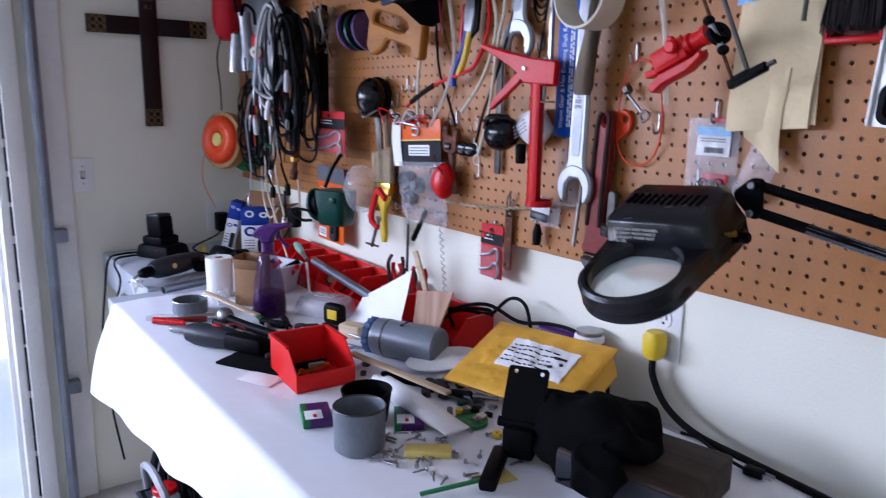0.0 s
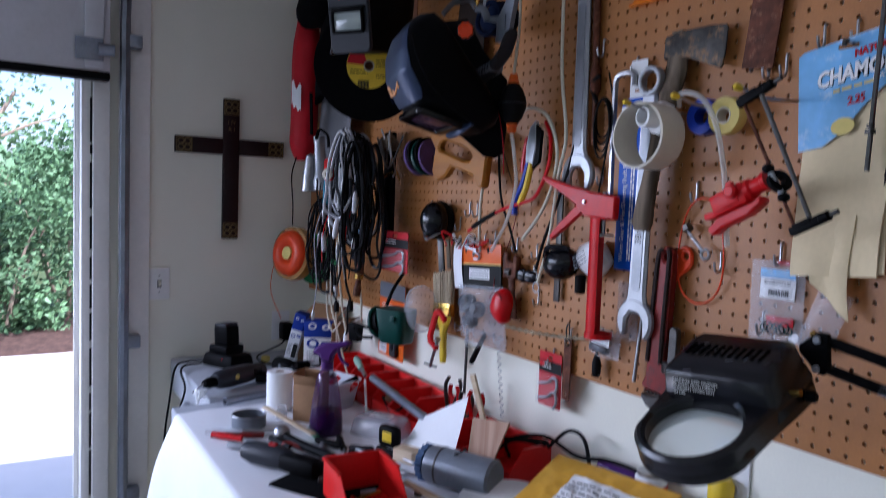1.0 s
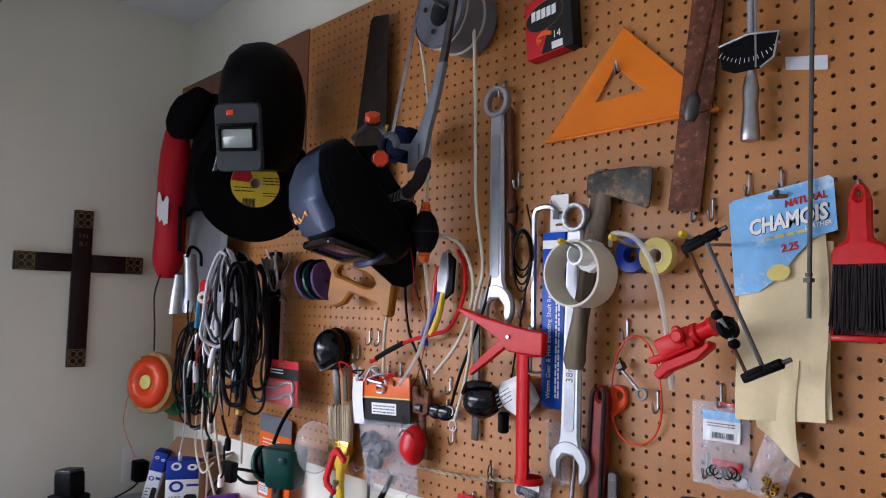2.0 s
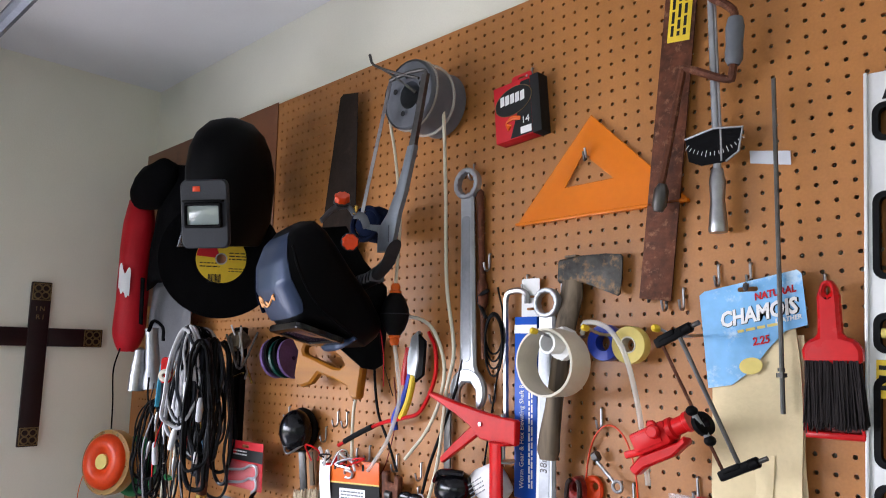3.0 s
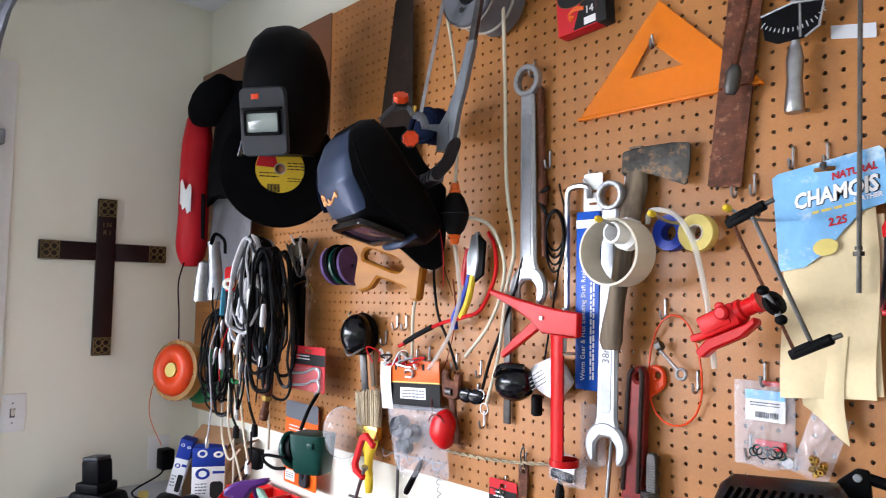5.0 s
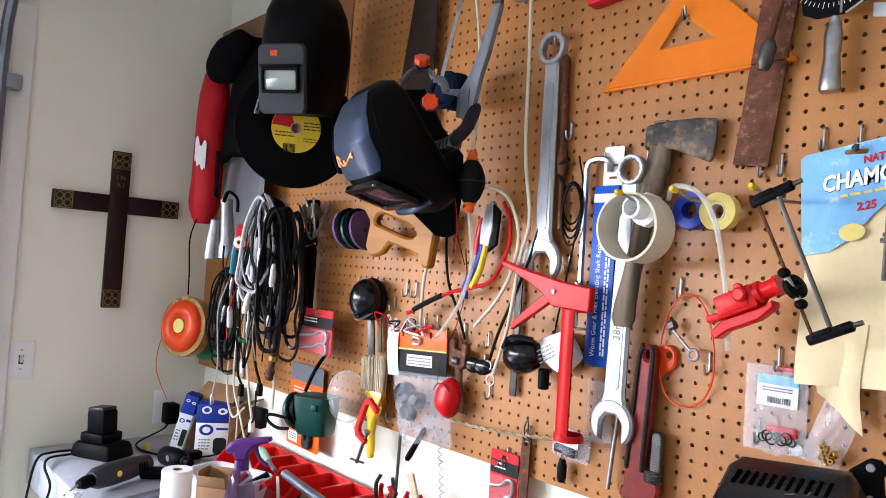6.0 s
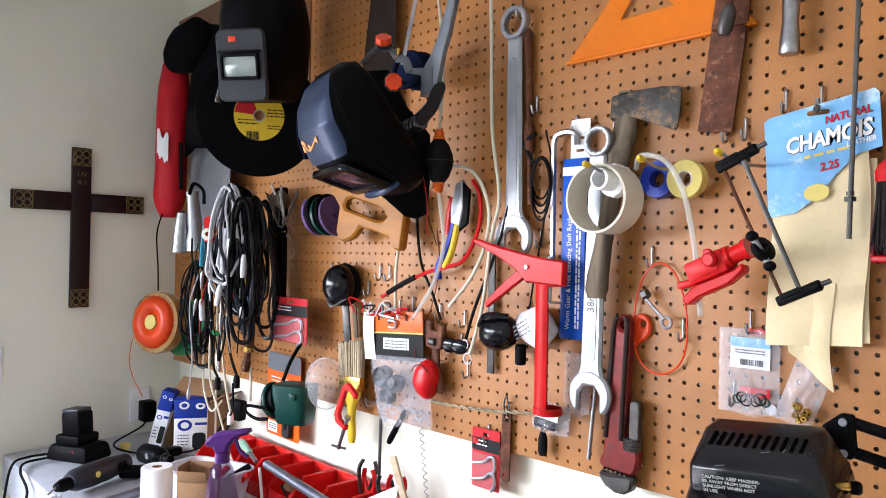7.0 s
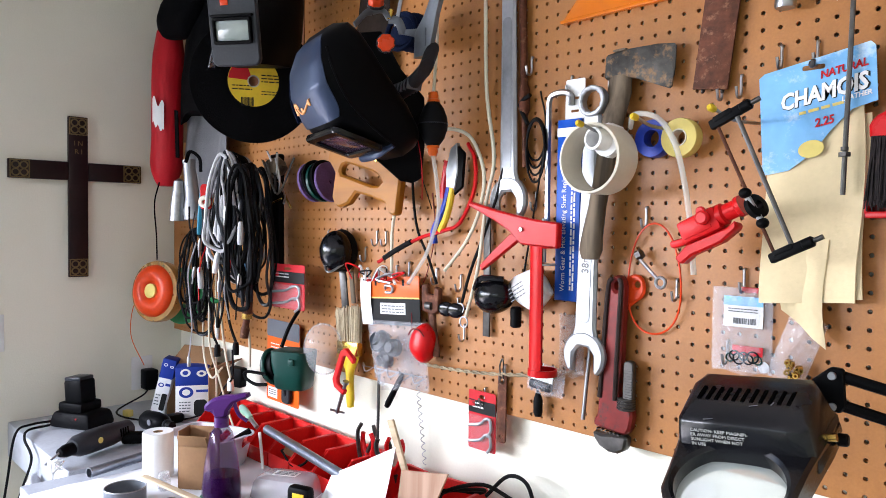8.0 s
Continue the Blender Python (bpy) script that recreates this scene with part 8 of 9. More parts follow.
bm = one(loft, shell([(0.0, 0.086, 0.052, 0.052, 0), (0.004, 0.09, 0.056, 0.056, 0), (0.074, 0.105, 0.068, 0.068, 0), (0.077, 0.11, 0.073, 0.073, 0), (0.081, 0.11, 0.073, 0.073, 0), (0.081, 0.102, 0.065, 0.065, 0), (0.012, 0.086, 0.052, 0.052, 0), (0.011, 0.02, 0.02, 0.02, 0)], n=32, p=5.0))
part("tub", bm, MILKY, ob)
s = random.Random(31)
for k in range(6):
    x = -0.075 + 0.03 * k
    part("tool_handle", one(tube, [(x, s.uniform(-0.04, 0.02), 0.025), (x + s.uniform(0.02, 0.05), s.uniform(-0.03, 0.03), 0.062), (x + s.uniform(0.04, 0.08), s.uniform(-0.02, 0.04), 0.08 + s.uniform(0, 0.012))], 0.008, n=8), (RED, BLACK, REDPAINT)[k % 3], ob)
part("white_strip", one(tube, [(0.924, -0.17, 1.016), (0.936, -0.172, 0.975), (0.952, -0.176, T + 0.004)], 0.004, n=6), WHITE, label="white plastic strip leaning on the tub", category="strip")
ob = thing("clear_lid_box", "clear plastic box lid upside down with a paper label", "plastic box", pose(1.128, -0.215, T, 0, 0, 30))
bm = one(loft, shell([(0.0, 0.076, 0.052, 0.052, 0), (0.03, 0.07, 0.046, 0.046, 0), (0.042, 0.062, 0.04, 0.04, 0), (0.046, 0.05, 0.03, 0.03, 0)], n=28, p=5.0))
part("lid", bm, LIDCLEAR, ob)
lb = part("label", one(box, (0.06, 0.03, 0.0006), pose(0, 0, 0.0466), 0.0002), PAPER, ob)
bars(lb, GREY, pose(0, 0.008, 0.0471), 3, 0.05, 0.008, 0.003, 33)
part("conduit_pipe", one(cyl, 0.0115, 0.4, I4, 20, hollow=0.0095), GALV, label="length of grey steel conduit resting on the red bins", category="pipe", m=look((1.28, -0.16, 0.99), (0.88, -0.125, 1.006)) @ pose(0, 0, -0.4))


def stack_bin(m, w, d, h, label="red plastic stacking parts bin"):
    """An open-fronted parts bin; it opens towards -y."""
    ob = thing("parts_bin", label, "parts bin", m, "red parts bins")
    t = 0.003
    part("bottom", one(box, (w, d, t), pose(0, 0, t / 2), 0.0006), REDBIN, ob)
    part("back", one(box, (w, t, h), pose(0, d / 2 - t / 2, h / 2), 0.0008), REDBIN, ob)
    for x in (-1, 1):
        bm = one(plate, [(-d / 2, 0), (d / 2, 0), (d / 2, h), (-d / 2 + d * 0.3, h), (-d / 2, h * 0.45)], t, pose(x * (w / 2 - t / 2) - t / 2, 0, 0, 90, 0, 90), bevel=0.0006)
        part("side", bm, REDBIN, ob)
        part("rim", one(box, (0.009, d * 0.7, 0.004), pose(x * (w / 2), d * 0.15, h), 0.0012), REDBIN, ob)
    part("front_lip", one(box, (w, t, h * 0.45), pose(0, -d / 2 + t / 2, h * 0.225), 0.0008), REDBIN, ob)
    part("back_rim", one(box, (w, 0.009, 0.004), pose(0, d / 2, h), 0.0012), REDBIN, ob)
    return ob


for k in range(7):
    stack_bin(pose(0.574 + 0.1023 * k, -0.082, T, 0, 0, 0), 0.0985, 0.14, 0.08, "red plastic parts bin in a row along the wall")
stack_bin(pose(1.5, -0.085, T, 0, 0, 8), 0.15, 0.13, 0.078, "red plastic parts bin tangled with black cable")
stack_bin(pose(1.365, -0.075, T, 0, 0, -4), 0.1, 0.12, 0.07, "red plastic parts bin behind the plywood scrap")
stack_bin(pose(1.512, -0.442, T, 0, 0, 86), 0.122, 0.145, 0.078, "bright red stacking bin standing among the tools")
s = random.Random(41)
for k in range(7):
    part("bin_content", one(tube, [(1.5 + s.uniform(-0.02, 0.09), -0.47 + s.uniform(-0.03, 0.05), T + 0.012), (1.52 + s.uniform(-0.02, 0.06), -0.45 + s.uniform(-0.03, 0.05), T + 0.018)], 0.006, n=6, smooth=False), (BRASS, DARKSTEEL, STEEL)[k % 3], label="small loose fitting in the red bin", category="fitting")
cable("bin_wires", "loose black wires lying in the red bins", "wire", [(0.95, -0.12, T + 0.04), (1.02, -0.1, T + 0.06), (1.08, -0.13, T + 0.045), (1.05, -0.15, T + 0.03), (0.98, -0.14, T + 0.05)], 0.003, RUBBER)
part("card_tag", one(box, (0.035, 0.001, 0.04), I4, 0.0003), CARD, label="small printed card standing in a red bin", category="card", m=pose(0.98, -0.11, T + 0.05, -20, 20, 30))
ob = thing("soldering_iron", "pale green handled iron lying across the red bins", "soldering iron", pose(0.66, -0.08, T + 0.09, 0, 96, -14))
part("grip", one(lathe, [(0, 0), (0.009, 0.002), (0.012, 0.03), (0.009, 0.1), (0, 0.105)], n=14), mat("pale green grip", (0.25, 0.42, 0.32), 0.45), ob)
part("barrel", one(cyl, 0.006, 0.07, pose(0, 0, 0.1), 12), STEEL, ob)

# paper, plywood, upright tools
def flat_piece(name, label, category, corners, material, nu=8, nv=8, curl=0.0, thick=0.0006):
    a, b, c, d = [Vector(p) for p in corners]
    up = (b - a).cross(d - a).normalized()
    def fn(u, v):
        return a * (1 - u) * (1 - v) + b * u * (1 - v) + c * u * v + d * (1 - u) * v + up * curl * (math.sin(math.pi * u) * 0.6 + 0.4 * math.sin(2.6 * v + u))
    return part(name, one(sheet, fn, nu, nv, thick), material, label=label, category=category)


flat_piece("paper_sheet", "creased white sheet of paper propped against the bins", "paper", ((1.268, -0.240, T + 0.004), (1.236, -0.166, 0.99), (1.462, -0.168, 1.1), (1.45, -0.21, T + 0.004)), PAPER, curl=0.008)
flat_piece("plywood_scrap", "small pinkish plywood scrap propped against the bins", "wood scrap", ((1.458, -0.168, T + 0.002), (1.532, -0.168, T + 0.002), (1.604, -0.16, 1.08), (1.472, -0.162, 1.055)), PLYWOOD, 1, 1, thick=0.004)
for k, (x, y, h, ma, lab) in enumerate(((1.24, -0.05, 0.13, RED, "red-handled pliers standing in a bin"), (1.285, -0.05, 0.125, DARKSTEEL, "dark steel scissors standing in a bin"), (1.31, -0.05, 0.135, RED, "thin red-handled snips standing in a bin"), (1.2, -0.065, 0.15, DARKSTEEL, "dark needle-nose pliers standing in a bin"))):
    ob = thing("pliers", lab, "pliers", pose(x, y, T + 0.004, 4, -6 + 5 * k, 15 * k), "upright pliers")
    for sg in (-1, 1):
        part("handle", one(tube, [(0, 0, h * 0.35), (sg * 0.012, 0, h * 0.6), (sg * 0.02, 0, h * 0.85), (sg * 0.014, 0, h)], 0.0055, n=8, flat=0.7), ma, ob)
    part("jaws", one(lathe, [(0, 0), (0.004, 0), (0.009, h * 0.3), (0.011, h * 0.38), (0, h * 0.4)], n=10, squash=0.5), DARKSTEEL, ob)
part("wood_stake", one(box, (0.02, 0.006, 0.15), I4, 0.001), PALEWOOD, label="pale wooden stake leaning in a bin", category="stake", m=pose(1.335, -0.05, T + 0.11, 8, -16, 0))

ob = thing("electric_motor", "grey cylindrical electric motor lying on its side", "motor", look((1.455, -0.272, T + 0.0415), (1.63, -0.185, T + 0.0415)))
part("can", one(lathe, [(0, 0), (0.036, 0), (0.041, 0.006), (0.041, 0.15), (0.038, 0.158), (0.02, 0.16), (0, 0.16)], pose(0, 0, -0.175), 34), MIDGREY, ob)
bm = bmesh.new()
plate(bm, [((0.041 if k % 2 else 0.036) * math.cos(math.pi * k / 16), (0.041 if k % 2 else 0.036) * math.sin(math.pi * k / 16)) for k in range(32)], 0.016, pose(0, 0, -0.014), bevel=0.001)
part("end_bell", bm, mat("blue grey cap", (0.06, 0.11, 0.22), 0.4), ob)
part("shaft", one(cyl, 0.004, 0.02, pose(0, 0, 0.0), 10), STEEL, ob)
part("band", one(lathe, [(0.0412, 0), (0.0418, 0.001), (0.0418, 0.004), (0.0412, 0.005)], pose(0, 0, -0.05), 34), DARKSTEEL, ob)
for k in range(3):
    part("vent", one(box, (0.012, 0.003, 0.006), pose(0.018 * (k - 1), 0.0405, -0.09), 0.001), INK, ob)

ob = thing("steel_cup", "grey enamelled metal cup standing on the sheet", "cup", pose(1.83, -0.515, T))
part("cup", one(lathe, [(0, 0.002), (0.038, 0), (0.041, 0.003), (0.0425, 0.07), (0.041, 0.072), (0.0395, 0.068), (0.038, 0.006), (0, 0.005)], n=36), MIDGREY, ob)
part("rim", one(ringg, 0.0418, 0.0015, pose(0, 0, 0.0715), 36, 6), DARKSTEEL, ob)
ob = thing("plastic_bowl", "low black plastic cup behind the grey one", "cup", pose(1.75, -0.455, T))
part("bowl", one(lathe, [(0, 0.002), (0.036, 0), (0.043, 0.05), (0.045, 0.058), (0.042, 0.058), (0.035, 0.005), (0, 0.005)], n=32), BLACK, ob)


def game_box(m, label):
    ob = thing("battery_pack_box", label, "box", m, "small printed boxes")
    part("carton", one(box, (0.075, 0.05, 0.014), pose(0, 0, 0.007), 0.001), PURPLE, ob)
    part("white_panel", one(box, (0.036, 0.03, 0.0006), pose(0.014, -0.006, 0.0143), 0.0002), PAPER, ob)
    part("green_end", one(box, (0.076, 0.012, 0.0142), pose(0, -0.0195, 0.0072), 0.001), GREEN, ob)
    part("red_mark", one(box, (0.012, 0.006, 0.0004), pose(0.02, -0.004, 0.0148)), REDINK, ob)
    return ob


game_box(pose(1.695, -0.525, T, 0, 0, -20), "small purple, white and green printed box")
game_box(pose(1.8, -0.4, T, 0, 0, -32), "purple and green printed box half under a white tube")

ob = thing("padded_envelope", "yellow padded mailing envelope with a white label", "envelope", I4)
EA, EB, EC, ED = Vector((1.715, -0.262, 0.948)), Vector((1.63, -0.045, 1.004)), Vector((1.945, -0.032, 1.03)), Vector((1.985, -0.215, 0.957))


def env(u, v, side=1):
    p = EA * (1 - u) * (1 - v) + ED * u * (1 - v) + EC * u * v + EB * (1 - u) * v
    up = Vector((-0.06, -0.2, 0.97))
    puff = max(0.0, math.sin(math.pi * u) * math.sin(math.pi * v)) ** 0.45
    return p + up * side * (0.0015 + 0.013 * puff) + up * (0.004 * noise.noise((u * 9, v * 9, side)) + 0.0022 * noise.noise((u * 26, v * 22, side))) * (puff if side > 0 else 1)


bm = one(sheet, lambda u, v: env(u, v, 1), 54, 48)
sheet(bm, lambda u, v: env(u, v, -1), 26, 22)
part("envelope", bm, ENVELOPE, ob)
bm = one(sheet, lambda u, v: env(0.3 + 0.54 * u, 0.3 + 0.42 * v, 1) + Vector((0, 0, 0.0022)), 30, 24)
lb = part("label", bm, PAPER, ob, "white shipping label, print too small to read")
bm = bmesh.new()
s = random.Random(51)
for r in range(5):
    u = 0.05
    while u < 0.7:
        w = s.uniform(0.03, 0.1)
        a = env(0.3 + 0.54 * u, 0.3 + 0.42 * (0.18 + 0.15 * r), 1) + Vector((0, 0, 0.0034))
        b = env(0.3 + 0.54 * (u + w), 0.3 + 0.42 * (0.18 + 0.15 * r), 1) + Vector((0, 0, 0.0034))
        tube(bm, [a, b], 0.0014, n=4, smooth=False, flat=0.2)
        u += w + 0.03
for u0, u1, v0 in ((0.74, 0.8, 0.3), (0.74, 0.9, 0.62), (0.86, 0.9, 0.46)):
    a = env(0.3 + 0.54 * u0, 0.3 + 0.42 * v0, 1) + Vector((0, 0, 0.0034))
    b = env(0.3 + 0.54 * u1, 0.3 + 0.42 * (v0 + 0.04), 1) + Vector((0, 0, 0.0034))
    tube(bm, [a, b], 0.003, n=4, smooth=False, flat=0.2)
part("print_block", bm, INK, lb)
part("flap_edge", one(sheet, lambda u, v: env(0.985 + 0.03 * u, 0.02 + 0.9 * v, 1) + Vector((0.012 * u, -0.008 * u, -0.035 * u)), 4, 12, 0.001), ENVELOPE, ob)

ob = thing("white_tube", "white plastic squeeze tube lying across the bench", "tube", look((1.668, -0.372, T + 0.022), (1.905, -0.372, T + 0.018)))
part("tube", one(loft, [[(w * math.cos(a), h * math.sin(a), -z) for a in [2 * math.pi * k / 16 for k in range(16)]] for w, h, z in ((0.012, 0.012, 0.0), (0.019, 0.019, 0.012), (0.021, 0.02, 0.08), (0.023, 0.016, 0.16), (0.025, 0.008, 0.21), (0.026, 0.002, 0.235))]), WHITE, ob)
part("cap", one(cyl, 0.011, 0.024, pose(0, 0, 0), 16), WHITE, ob)
part("pale_stick", one(box, (0.27, 0.017, 0.006), I4, 0.001), PALEWOOD, label="flat pale wooden stick lying over the clutter", category="stick", m=pose(1.645, -0.325, T + 0.027, 0, 2, 12))
part("stir_stick", one(box, (0.24, 0.016, 0.005), I4, 0.001), PALEWOOD, label="flat pale wooden stir stick among the tools", category="stick", m=pose(1.02, -0.43, T + 0.032, 0, 3, 12))
part("white_scraper", one(lathe, [(0, 0), (0.078, 0), (0.08, 0.002), (0.078, 0.004), (0, 0.006)], n=36, squash=0.6), WHITE, label="white oval plastic scraper lying on the bench", category="scraper", m=pose(1.63, -0.2, T + 0.022, 8, -6, 62))

ob = thing("phone_mount", "black plastic clamp mount with a flat tilted plate", "mount", pose(1.995, -0.31, T, 0, 0, 32))
part("plate", one(plate, rounded(0.066, 0.085, 0.006, 4), 0.005, pose(0, 0.0, 0.1, 62), [arc(-0.02, 0.034, 0.0035, 0, 330, 11), arc(0.022, 0.034, 0.0035, 0, 330, 11)], 0.001), BLACK, ob)
part("hinge", one(cyl, 0.008, 0.074, pose(-0.037, -0.02, 0.058, 0, 90, 0), 14), BLACK, ob)
part("clamp_body", one(box, (0.05, 0.045, 0.05), pose(0, -0.02, 0.033), 0.006), BLACK, ob)
part("handle", one(box, (0.026, 0.13, 0.02), pose(-0.02, -0.09, 0.016, -4, 0, 8), 0.006), BLACK, ob)
part("spring", one(cyl, 0.006, 0.03, pose(-0.015, -0.03, 0.05, 0, 90, 0), 10), STEEL, ob)
ob = thing("bench_block", "dark wooden block with a worn top edge", "block", pose(2.17, -0.235, T, 0, 0, 12))
part("block", one(box, (0.2, 0.16, 0.056), pose(0, 0, 0.028), 0.005), DARKBLOCK, ob)
part("front_face", one(box, (0.196, 0.002, 0.048), pose(0, -0.0815, 0.027), 0.001), DARKGREY, ob)
ob = thing("dark_cloth", "crumpled dark blue-black cloth heaped on a block", "cloth", pose(2.095, -0.255, T + 0.06))
bm = one(ball, (0.108, 0.08, 0.042), pose(0, -0.006, 0.016), 44, 26)
for v in bm.verts:
    v.co += Vector(noise.noise_vector(v.co * 17)) * 0.024 + Vector(noise.noise_vector(v.co * 45)) * 0.006
    v.co.z = max(v.co.z, 0.002 if v.co.x > -0.03 else v.co.z)
    if v.co.y < -0.055:
        v.co.z -= min(0.055, (-0.055 - v.co.y) * 2.2)
part("cloth", bm, CLOTHBLACK, ob)
bm = one(ball, (0.042, 0.02, 0.044), pose(0.075, -0.088, -0.006, 0, 12, 10), 26, 18)
for v in bm.verts:
    v.co += Vector(noise.noise_vector(v.co * 22)) * 0.02
    v.co.z = max(v.co.z, -0.056)
part("hanging_fold", bm, CLOTHBLACK, ob)

# power: yellow plug, its cable, loose leads
ob = thing("yellow_plug", "yellow plug with a thick black cable in the outlet", "plug", pose(2.0, WALL_Y - 0.009, 1.053))
part("plug_body", one(loft, shell([(-0.028, 0.015, 0.016, 0.016, -0.02), (-0.018, 0.02, 0.02, 0.02, -0.02), (0.012, 0.021, 0.02, 0.02, -0.02), (0.022, 0.014, 0.016, 0.016, -0.02)], n=18)), YELLOW, ob)
part("power_cable", one(tube, [(0, -0.022, -0.025), (0.008, -0.028, -0.06), (0.05, -0.04, -0.1), (0.12, -0.05, -0.122), (0.22, -0.06, -0.123), (0.4, -0.08, -0.122), (0.62, -0.12, -0.122)], 0.0062, n=10), RUBBER, ob)
ob = thing("loose_lead", "thin black lead with a two-pin plug lying on the bench", "lead", pose(2.235, -0.075, T + 0.008))
part("lead", one(tube, [(0, 0, 0), (-0.05, 0.01, 0), (-0.1, 0.03, 0.0), (-0.13, 0.02, 0.002)], 0.0028, n=7), RUBBER, ob)
part("plug", one(box, (0.03, 0.018, 0.014), pose(0.015, 0, 0.002, 0, 0, 8), 0.004), RUBBER, ob)
for y in (-0.005, 0.005):
    part("pin", one(box, (0.014, 0.0014, 0.006), pose(0.036, y + 0.003, 0.002, 0, 0, 8)), CHROME, ob)
for k, pts in enumerate(([(1.53, -0.1, T + 0.05), (1.56, -0.13, T + 0.1), (1.62, -0.08, T + 0.12), (1.68, -0.04, T + 0.09), (1.75, -0.02, T + 0.1), (1.83, -0.015, T + 0.1), (1.9, -0.012, T + 0.06), (1.925, -0.03, T + 0.008)], [(1.5, -0.13, T + 0.03), (1.52, -0.15, T + 0.09), (1.57, -0.12, T + 0.105), (1.6, -0.06, T + 0.1), (1.57, -0.04, T + 0.08), (1.53, -0.1, T + 0.085), (1.52, -0.17, T + 0.03), (1.56, -0.2, T + 0.005)], [(1.6, -0.05, T + 0.085), (1.64, -0.03, T + 0.13), (1.69, -0.03, T + 0.125), (1.71, -0.03, T + 0.06), (1.72, -0.04, T + 0.005)])):
    cable("black_cable", "black cable looped behind the envelope", "cable", pts, 0.004, RUBBER, "loops of black cable")
part("yellow_bead", one(ball, 0.011, I4, 14, 8), YELLOW, label="small yellow plastic bead on a wire", category="bead", m=pose(1.478, -0.12, T + 0.07))
ob = thing("paint_can", "small printed can standing behind the envelope", "can", pose(1.85, -0.006, T))
part("can", one(lathe, [(0, 0), (0.03, 0), (0.03, 0.1), (0.027, 0.104), (0, 0.105)], n=26), PAPER, ob)
part("red_band", one(lathe, [(0.0302, 0.0), (0.0306, 0.001), (0.0306, 0.02), (0.0302, 0.021)], pose(0, 0, 0.07), 26), REDINK, ob)
part("lid", one(lathe, [(0, 0.105), (0.026, 0.105), (0.026, 0.112), (0, 0.114)], n=24), STEEL, ob)
part("purple_tube", one(cyl, 0.014, 0.13, I4, 16, bevel=0.002), PURPLE, label="purple plastic tube lying behind the envelope", category="tube", m=pose(1.72, -0.012, T + 0.08, 0, 90, 8))

# hand tools in the middle of the bench
ob = thing("utility_knife", "dark red handled knife lying on the sheet", "knife", pose(0.985, -0.6, T + 0.006, 0, 0, 64))
part("handle", one(box, (0.13, 0.02, 0.011), pose(0.05, 0, 0), 0.003), OLDRED, ob)
part("blade", one(box, (0.07, 0.014, 0.002), pose(0.15, 0, 0), 0.0005), STEEL, ob)
ob = thing("cordless_driver", "black and grey power screwdriver lying on its side", "power tool", pose(1.25, -0.535, T + 0.026, 0, 0, 34))
part("body", one(lathe, [(0, 0), (0.02, 0.004), (0.026, 0.03), (0.026, 0.09), (0.022, 0.12), (0.014, 0.15), (0, 0.155)], pose(-0.09, 0, 0, 0, 90, 0), 22), DARKGREY, ob)
part("grip", one(box, (0.11, 0.042, 0.04), pose(0.07, -0.008, -0.002, 0, 0, -8), 0.012), BLACK, ob)
part("red_switch", one(box, (0.02, 0.012, 0.006), pose(-0.01, 0.0, 0.026), 0.002), RED, ob)
ob = thing("ball_hammer", "small hammer with a round steel head", "hammer", pose(1.085, -0.468, T + 0.022, 0, 0, 10))
part("head", one(ball, 0.021, I4, 20, 12), STEEL, ob)
part("handle", one(tube, [(0.02, 0, -0.004), (0.1, 0.01, -0.008), (0.24, 0.03, -0.01)], 0.011, n=10), BLACK, ob)
s = random.Random(61)
TOOLS = ((0.99, -0.54, 70, STEEL, CLEAR, "steel pliers"), (1.05, -0.555, 40, CHROME, RED, "chrome cutters with red grips"), (1.16, -0.47, 15, DARKSTEEL, BLACK, "black-handled screwdriver"), (1.3, -0.44, 30, STEEL, BLACK, "black-handled chisel"), (1.22, -0.36, -15, DARKSTEEL, BLACK, "dark adjustable pliers"), (1.34, -0.33, 22, STEEL, BLACK, "black-handled file"), (1.4, -0.4, 75, CHROME, DARKSTEEL, "chrome socket handle"), (1.13, -0.39, -8, STEEL, GREEN, "pale green handled driver"), (1.46, -0.19, 12, DARKSTEEL, BLACK, "black wire stripper"), (1.72, -0.29, 8, DARKSTEEL, BLACK, "black long-nosed pliers"))
for x, y, a, ma, mb, lab in TOOLS:
    ob = thing("hand_tool", lab + " lying on the cluttered bench", "hand tool", pose(x, y, T + 0.009, 0, 0, a), "hand tools on the bench")
    part("handle", one(lathe, [(0, 0), (0.007, 0.002), (0.0085, 0.02), (0.007, 0.07), (0.008, 0.09), (0, 0.092)], pose(-0.09, 0, 0, 0, 90, 0), 12), mb, ob)
    part("shank", one(tube, [(0, 0, 0), (0.05, 0.002, -0.001), (0.09, 0.006, -0.003)], 0.0042, n=7, flat=0.7), ma, ob)
    part("tip", one(box, (0.03, 0.01, 0.004), pose(0.1, 0.006, -0.003, 0, 0, 8), 0.001), ma, ob)
ob = thing("tape_measure", "black and yellow tape measure among the tools", "tape measure", pose(1.235, -0.245, T, 0, 0, 20))
part("case", one(box, (0.06, 0.03, 0.055), pose(0, 0, 0.0275), 0.012), BLACK, ob)
part("badge", one(box, (0.03, 0.0015, 0.024), pose(0.004, -0.0153, 0.03), 0.0004), YELLOW, ob)
part("wood_offcut", one(box, (0.055, 0.04, 0.03), I4, 0.002), PALEWOOD, label="small pale block of wood", category="wood block", m=pose(1.335, -0.25, T + 0.015, 0, 0, 25))
part("sponge_block", one(box, (0.075, 0.03, 0.014), I4, 0.003), TAPEYELLOW, label="yellowish sanding sponge lying on the sheet", category="sponge", m=pose(1.915, -0.44, T + 0.007, 0, 0, 55))
